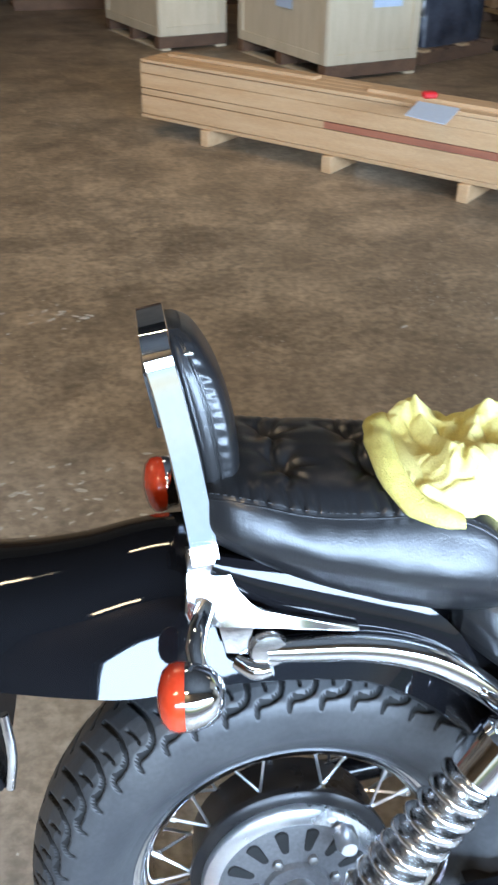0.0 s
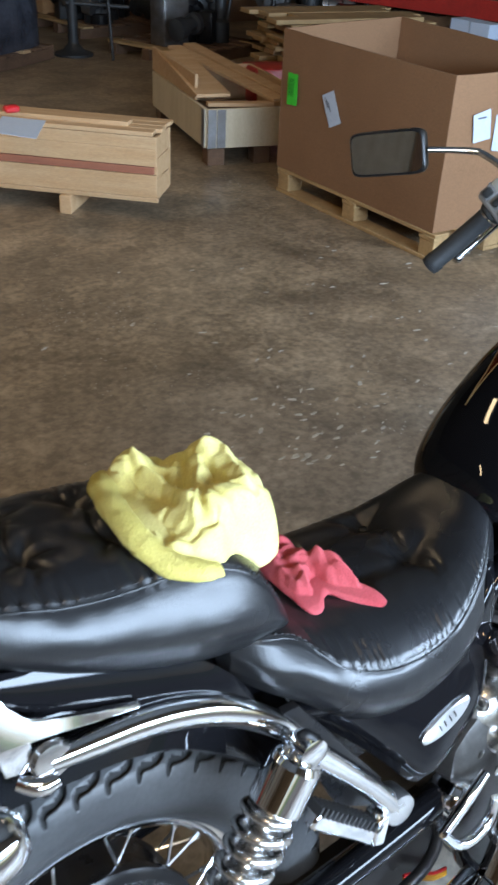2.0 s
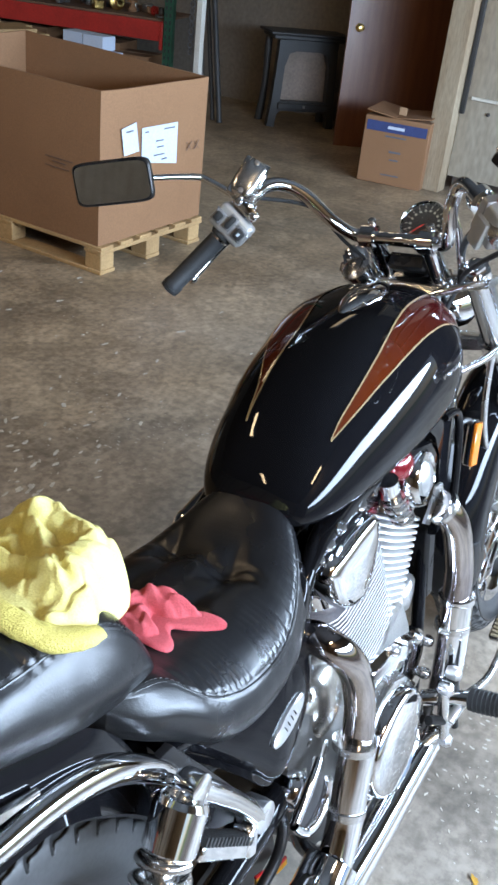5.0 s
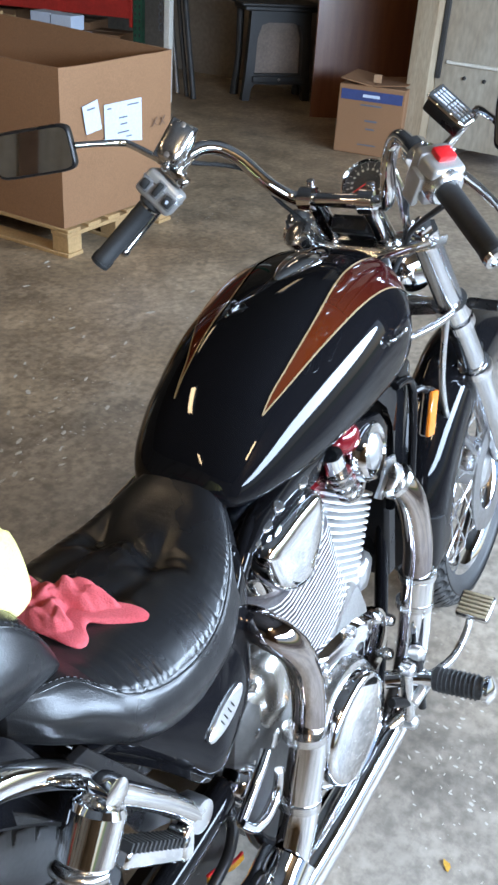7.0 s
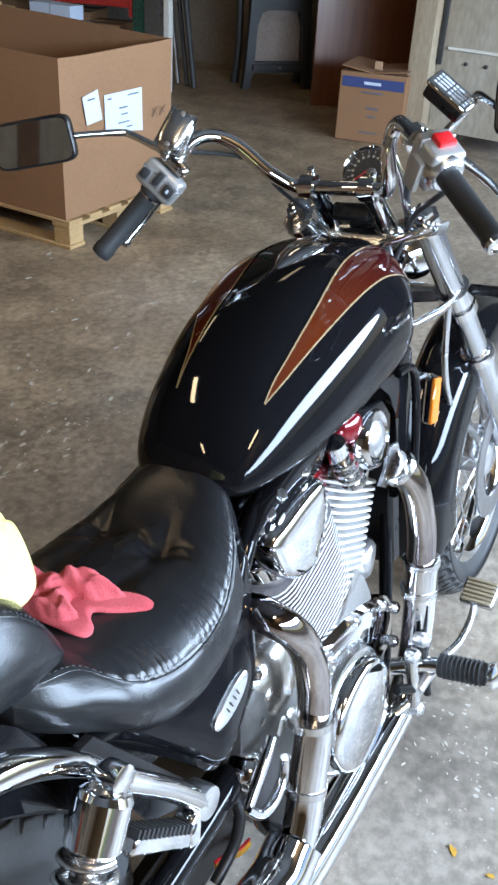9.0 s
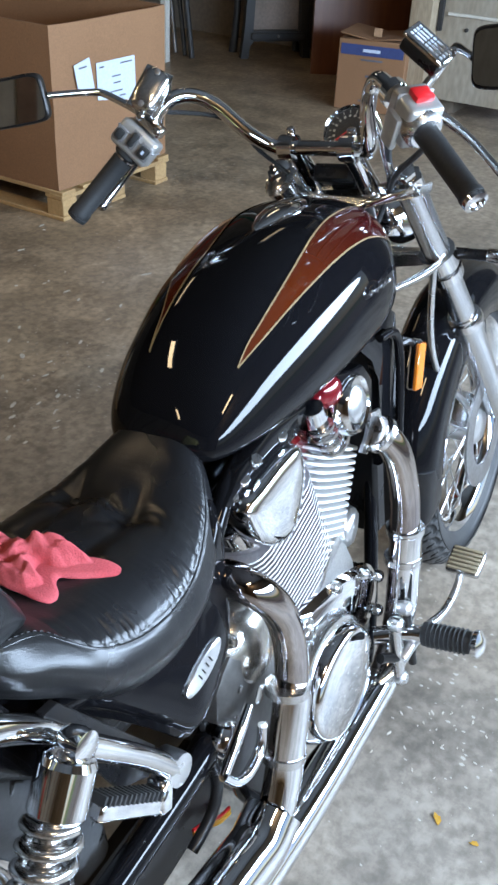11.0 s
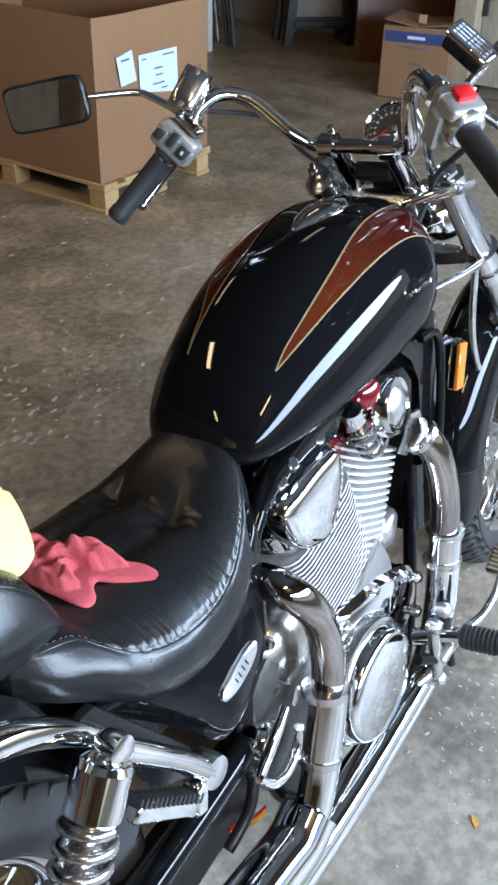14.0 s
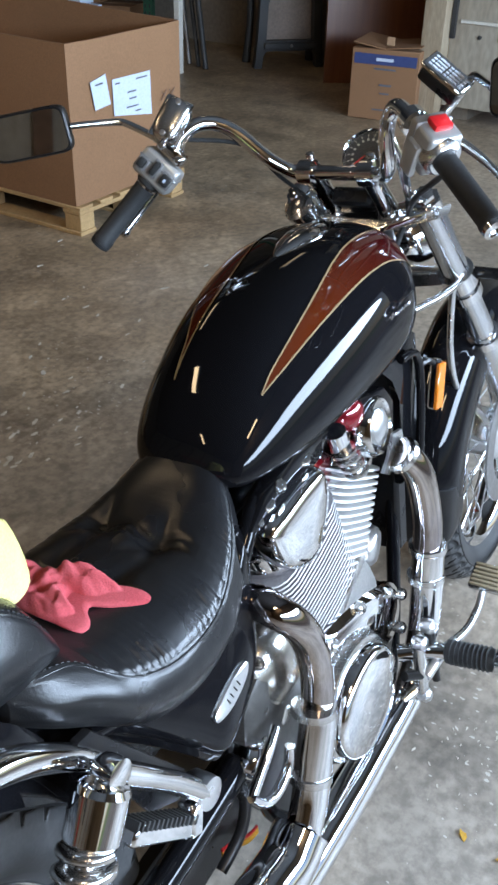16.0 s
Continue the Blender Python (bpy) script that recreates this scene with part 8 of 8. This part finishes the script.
def hem_band(parent, path, base, material):
    """The thick rolled hem along one side of a cloth."""
    bm = BM()
    full = [Vector((float(p[0]), float(p[1]), 0)) for p in spline(path, 14)]
    n = len(full)
    rings = []
    for i, p in enumerate(full):
        t = (full[min(i + 1, n - 1)] - full[max(i - 1, 0)]).normalized()
        sd = Vector((t.y, -t.x, 0))
        g = min(1.0, 0.55 + 3.0 * min(i, n - 1 - i) / n) * (1 + 0.10 * noise.noise((i * 0.13, 2, 5)))
        ring = []
        for k in range(18):
            a = 2 * math.pi * k / 18
            q = p + sd * (0.0155 * g * math.cos(a))
            q.z = base(p.x, p.y) * 0.5 + base(q.x, q.y) * 0.5 + 0.0105 + 0.0105 * g * math.sin(a) + 0.0012 * noise.noise((q.x * 90, q.y * 90, a))
            ring.append(q)
        rings.append(ring)
    loft(bm, rings)
    return part("hem_roll", bm, material, parent, "thick rolled hem of darker yellow terry", sharp=89)


def rag(name, base, centre, edge, level, lumps, folds, seed, material, label, crush=0.5, rings_n=60, around=210):
    """A crumpled cloth: rings shrink from an outline to a centre. level is the height of its top over the base at the centre of the seat,
    lumps (x, y, radius, height) bunch it up or dent it, folds (x0, y0, x1, y1, width, height) are raised rolls or furrows."""
    noise.seed_set(seed)
    loop = [Vector((float(p[0]), float(p[1]))) for p in spline(list(edge[-2:]) + list(edge) + list(edge[:3]), 12)]
    loop = loop[24:-24]
    step = len(loop) / around
    rim = []
    for k in range(around):
        u = k * step
        a, b = loop[int(u) % len(loop)], loop[(int(u) + 1) % len(loop)]
        rim.append(a.lerp(b, u - int(u)))
    c = Vector(centre)

    def top(x, y):
        wx = x + 0.004 * noise.noise((x * 40, y * 40, 1.5))
        wy = y + 0.004 * noise.noise((x * 40, y * 40, 7.5))
        z = level(x, y)
        for lx, ly, r, h in lumps:
            z += h * math.exp(-(((wx - lx) ** 2 + (wy - ly) ** 2) / r**2))
        for x0, y0, x1, y1, w, h in folds:
            d = Vector((x1 - x0, y1 - y0))
            t = max(0.0, min(1.0, ((wx - x0) * d.x + (wy - y0) * d.y) / d.length_squared))
            q = math.hypot(wx - x0 - t * d.x, wy - y0 - t * d.y)
            z += h * math.exp(-((q / w) ** 2))
        n1 = noise.noise((wx * 22, wy * 22, 2.7))
        n2 = noise.noise((wx * 48, wy * 48, 9.1))
        return z - crush * (0.007 * math.exp(-((n1 / 0.10) ** 2)) + 0.0032 * math.exp(-((n2 / 0.13) ** 2)) - 0.003 * n1 - 0.0012 * noise.noise((wx * 120, wy * 120, 3.3)))

    bm = BM()
    rings = []
    for j in range(rings_n + 1):
        f = 1 - (j / rings_n) ** 1.5 * 0.985
        ring = []
        for p in rim:
            q = c + (p - c) * f
            lift = min(1.0, (1 - f) / 0.16)
            side = math.sqrt(max(0.0, 1 - (1 - lift) ** 2))
            wob = 1 + 0.030 * noise.noise((p.x * 60, p.y * 60, 4.0)) * f
            q = c + (q - c) * wob
            low = base(q.x, q.y) + 0.003
            ring.append((q.x, q.y, low + side * max(0.006, top(q.x, q.y) - low)))
        rings.append(ring)
    tuck = [(c.x + (p.x - c.x) * 0.93, c.y + (p.y - c.y) * 0.93, base(c.x + (p.x - c.x) * 0.93, c.y + (p.y - c.y) * 0.93) + 0.0005) for p in rim]
    loft(bm, [tuck] + rings)
    for _ in range(2):
        bmesh.ops.smooth_vert(bm, verts=bm.verts, factor=0.5, use_axis_x=True, use_axis_y=True, use_axis_z=True)
    return single(name, bm, material, label, "cloth", sharp=89, m=bike.matrix_world)


yellow = rag("yellow_cloth", on_pillion, (0.176, -0.026), [(0.112, 0.046), (0.130, 0.072), (0.164, 0.085), (0.210, 0.078), (0.250, 0.052), (0.270, 0.000), (0.268, -0.055), (0.248, -0.086), (0.214, -0.094), (0.184, -0.106), (0.160, -0.122), (0.128, -0.124), (0.106, -0.104), (0.098, -0.070), (0.100, -0.030), (0.106, 0.010)],
    lambda x, y: 0.901 - 0.25 * max(0.0, x - 0.235) - 0.10 * max(0.0, -y - 0.09),
    [(0.150, 0.052, 0.030, 0.026), (0.236, 0.022, 0.032, 0.024), (0.200, 0.000, 0.040, 0.010), (0.166, -0.074, 0.030, 0.020), (0.204, -0.070, 0.026, 0.010), (0.236, -0.045, 0.030, 0.008), (0.134, -0.030, 0.022, -0.010), (0.190, 0.048, 0.018, -0.014), (0.206, -0.038, 0.010, -0.012), (0.180, -0.012, 0.012, -0.010), (0.126, -0.076, 0.016, -0.008)],
    [(0.150, 0.045, 0.160, -0.040, 0.006, 0.009), (0.138, 0.030, 0.146, -0.060, 0.004, -0.009), (0.232, 0.025, 0.190, -0.030, 0.007, 0.008), (0.206, 0.030, 0.168, -0.040, 0.005, -0.010), (0.244, 0.000, 0.226, -0.070, 0.006, 0.007), (0.218, 0.010, 0.212, -0.050, 0.004, -0.008), (0.116, -0.010, 0.116, -0.090, 0.005, -0.007), (0.184, -0.050, 0.150, -0.040, 0.004, -0.006), (0.196, -0.096, 0.180, -0.060, 0.004, -0.008), (0.160, -0.040, 0.146, -0.100, 0.005, 0.006), (0.250, 0.030, 0.216, 0.020, 0.004, -0.006)],
    5, cloth_yellow, "crumpled pale yellow cleaning cloth on the pillion seat", 1.0)
hem_band(yellow, [(0.126, 0.076), (0.108, 0.040), (0.096, 0.000), (0.089, -0.045), (0.089, -0.085), (0.100, -0.116), (0.122, -0.134), (0.148, -0.138)], on_pillion, cloth_hem)
rag("pink_cloth", on_rider_seat, (0.328, -0.010), [(0.292, 0.055), (0.318, 0.074), (0.342, 0.050), (0.354, 0.005), (0.366, -0.035), (0.380, -0.075), (0.393, -0.100), (0.391, -0.114), (0.380, -0.116), (0.358, -0.098), (0.344, -0.082), (0.334, -0.070), (0.324, -0.074), (0.312, -0.088), (0.300, -0.094), (0.288, -0.086), (0.284, -0.045), (0.286, 0.010)],
    lambda x, y: 0.738 - 0.05 * max(0.0, -y - 0.05) / 0.06,
    [(0.322, 0.030, 0.036, 0.026), (0.312, -0.015, 0.024, 0.012), (0.350, -0.026, 0.024, 0.022), (0.366, -0.062, 0.018, 0.014), (0.300, -0.064, 0.018, 0.008), (0.330, -0.052, 0.010, -0.022)],
    [(0.352, -0.020, 0.372, -0.080, 0.007, 0.010), (0.372, -0.080, 0.388, -0.110, 0.007, 0.010), (0.316, -0.036, 0.306, -0.084, 0.007, 0.012), (0.338, -0.030, 0.330, -0.074, 0.005, -0.012), (0.300, 0.030, 0.298, -0.070, 0.006, 0.005), (0.330, 0.040, 0.310, -0.020, 0.005, -0.006), (0.344, 0.010, 0.322, 0.000, 0.005, -0.005)],
    8, cloth_pink, "crumpled pinkish-red shop rag on the rider seat", 1.0)
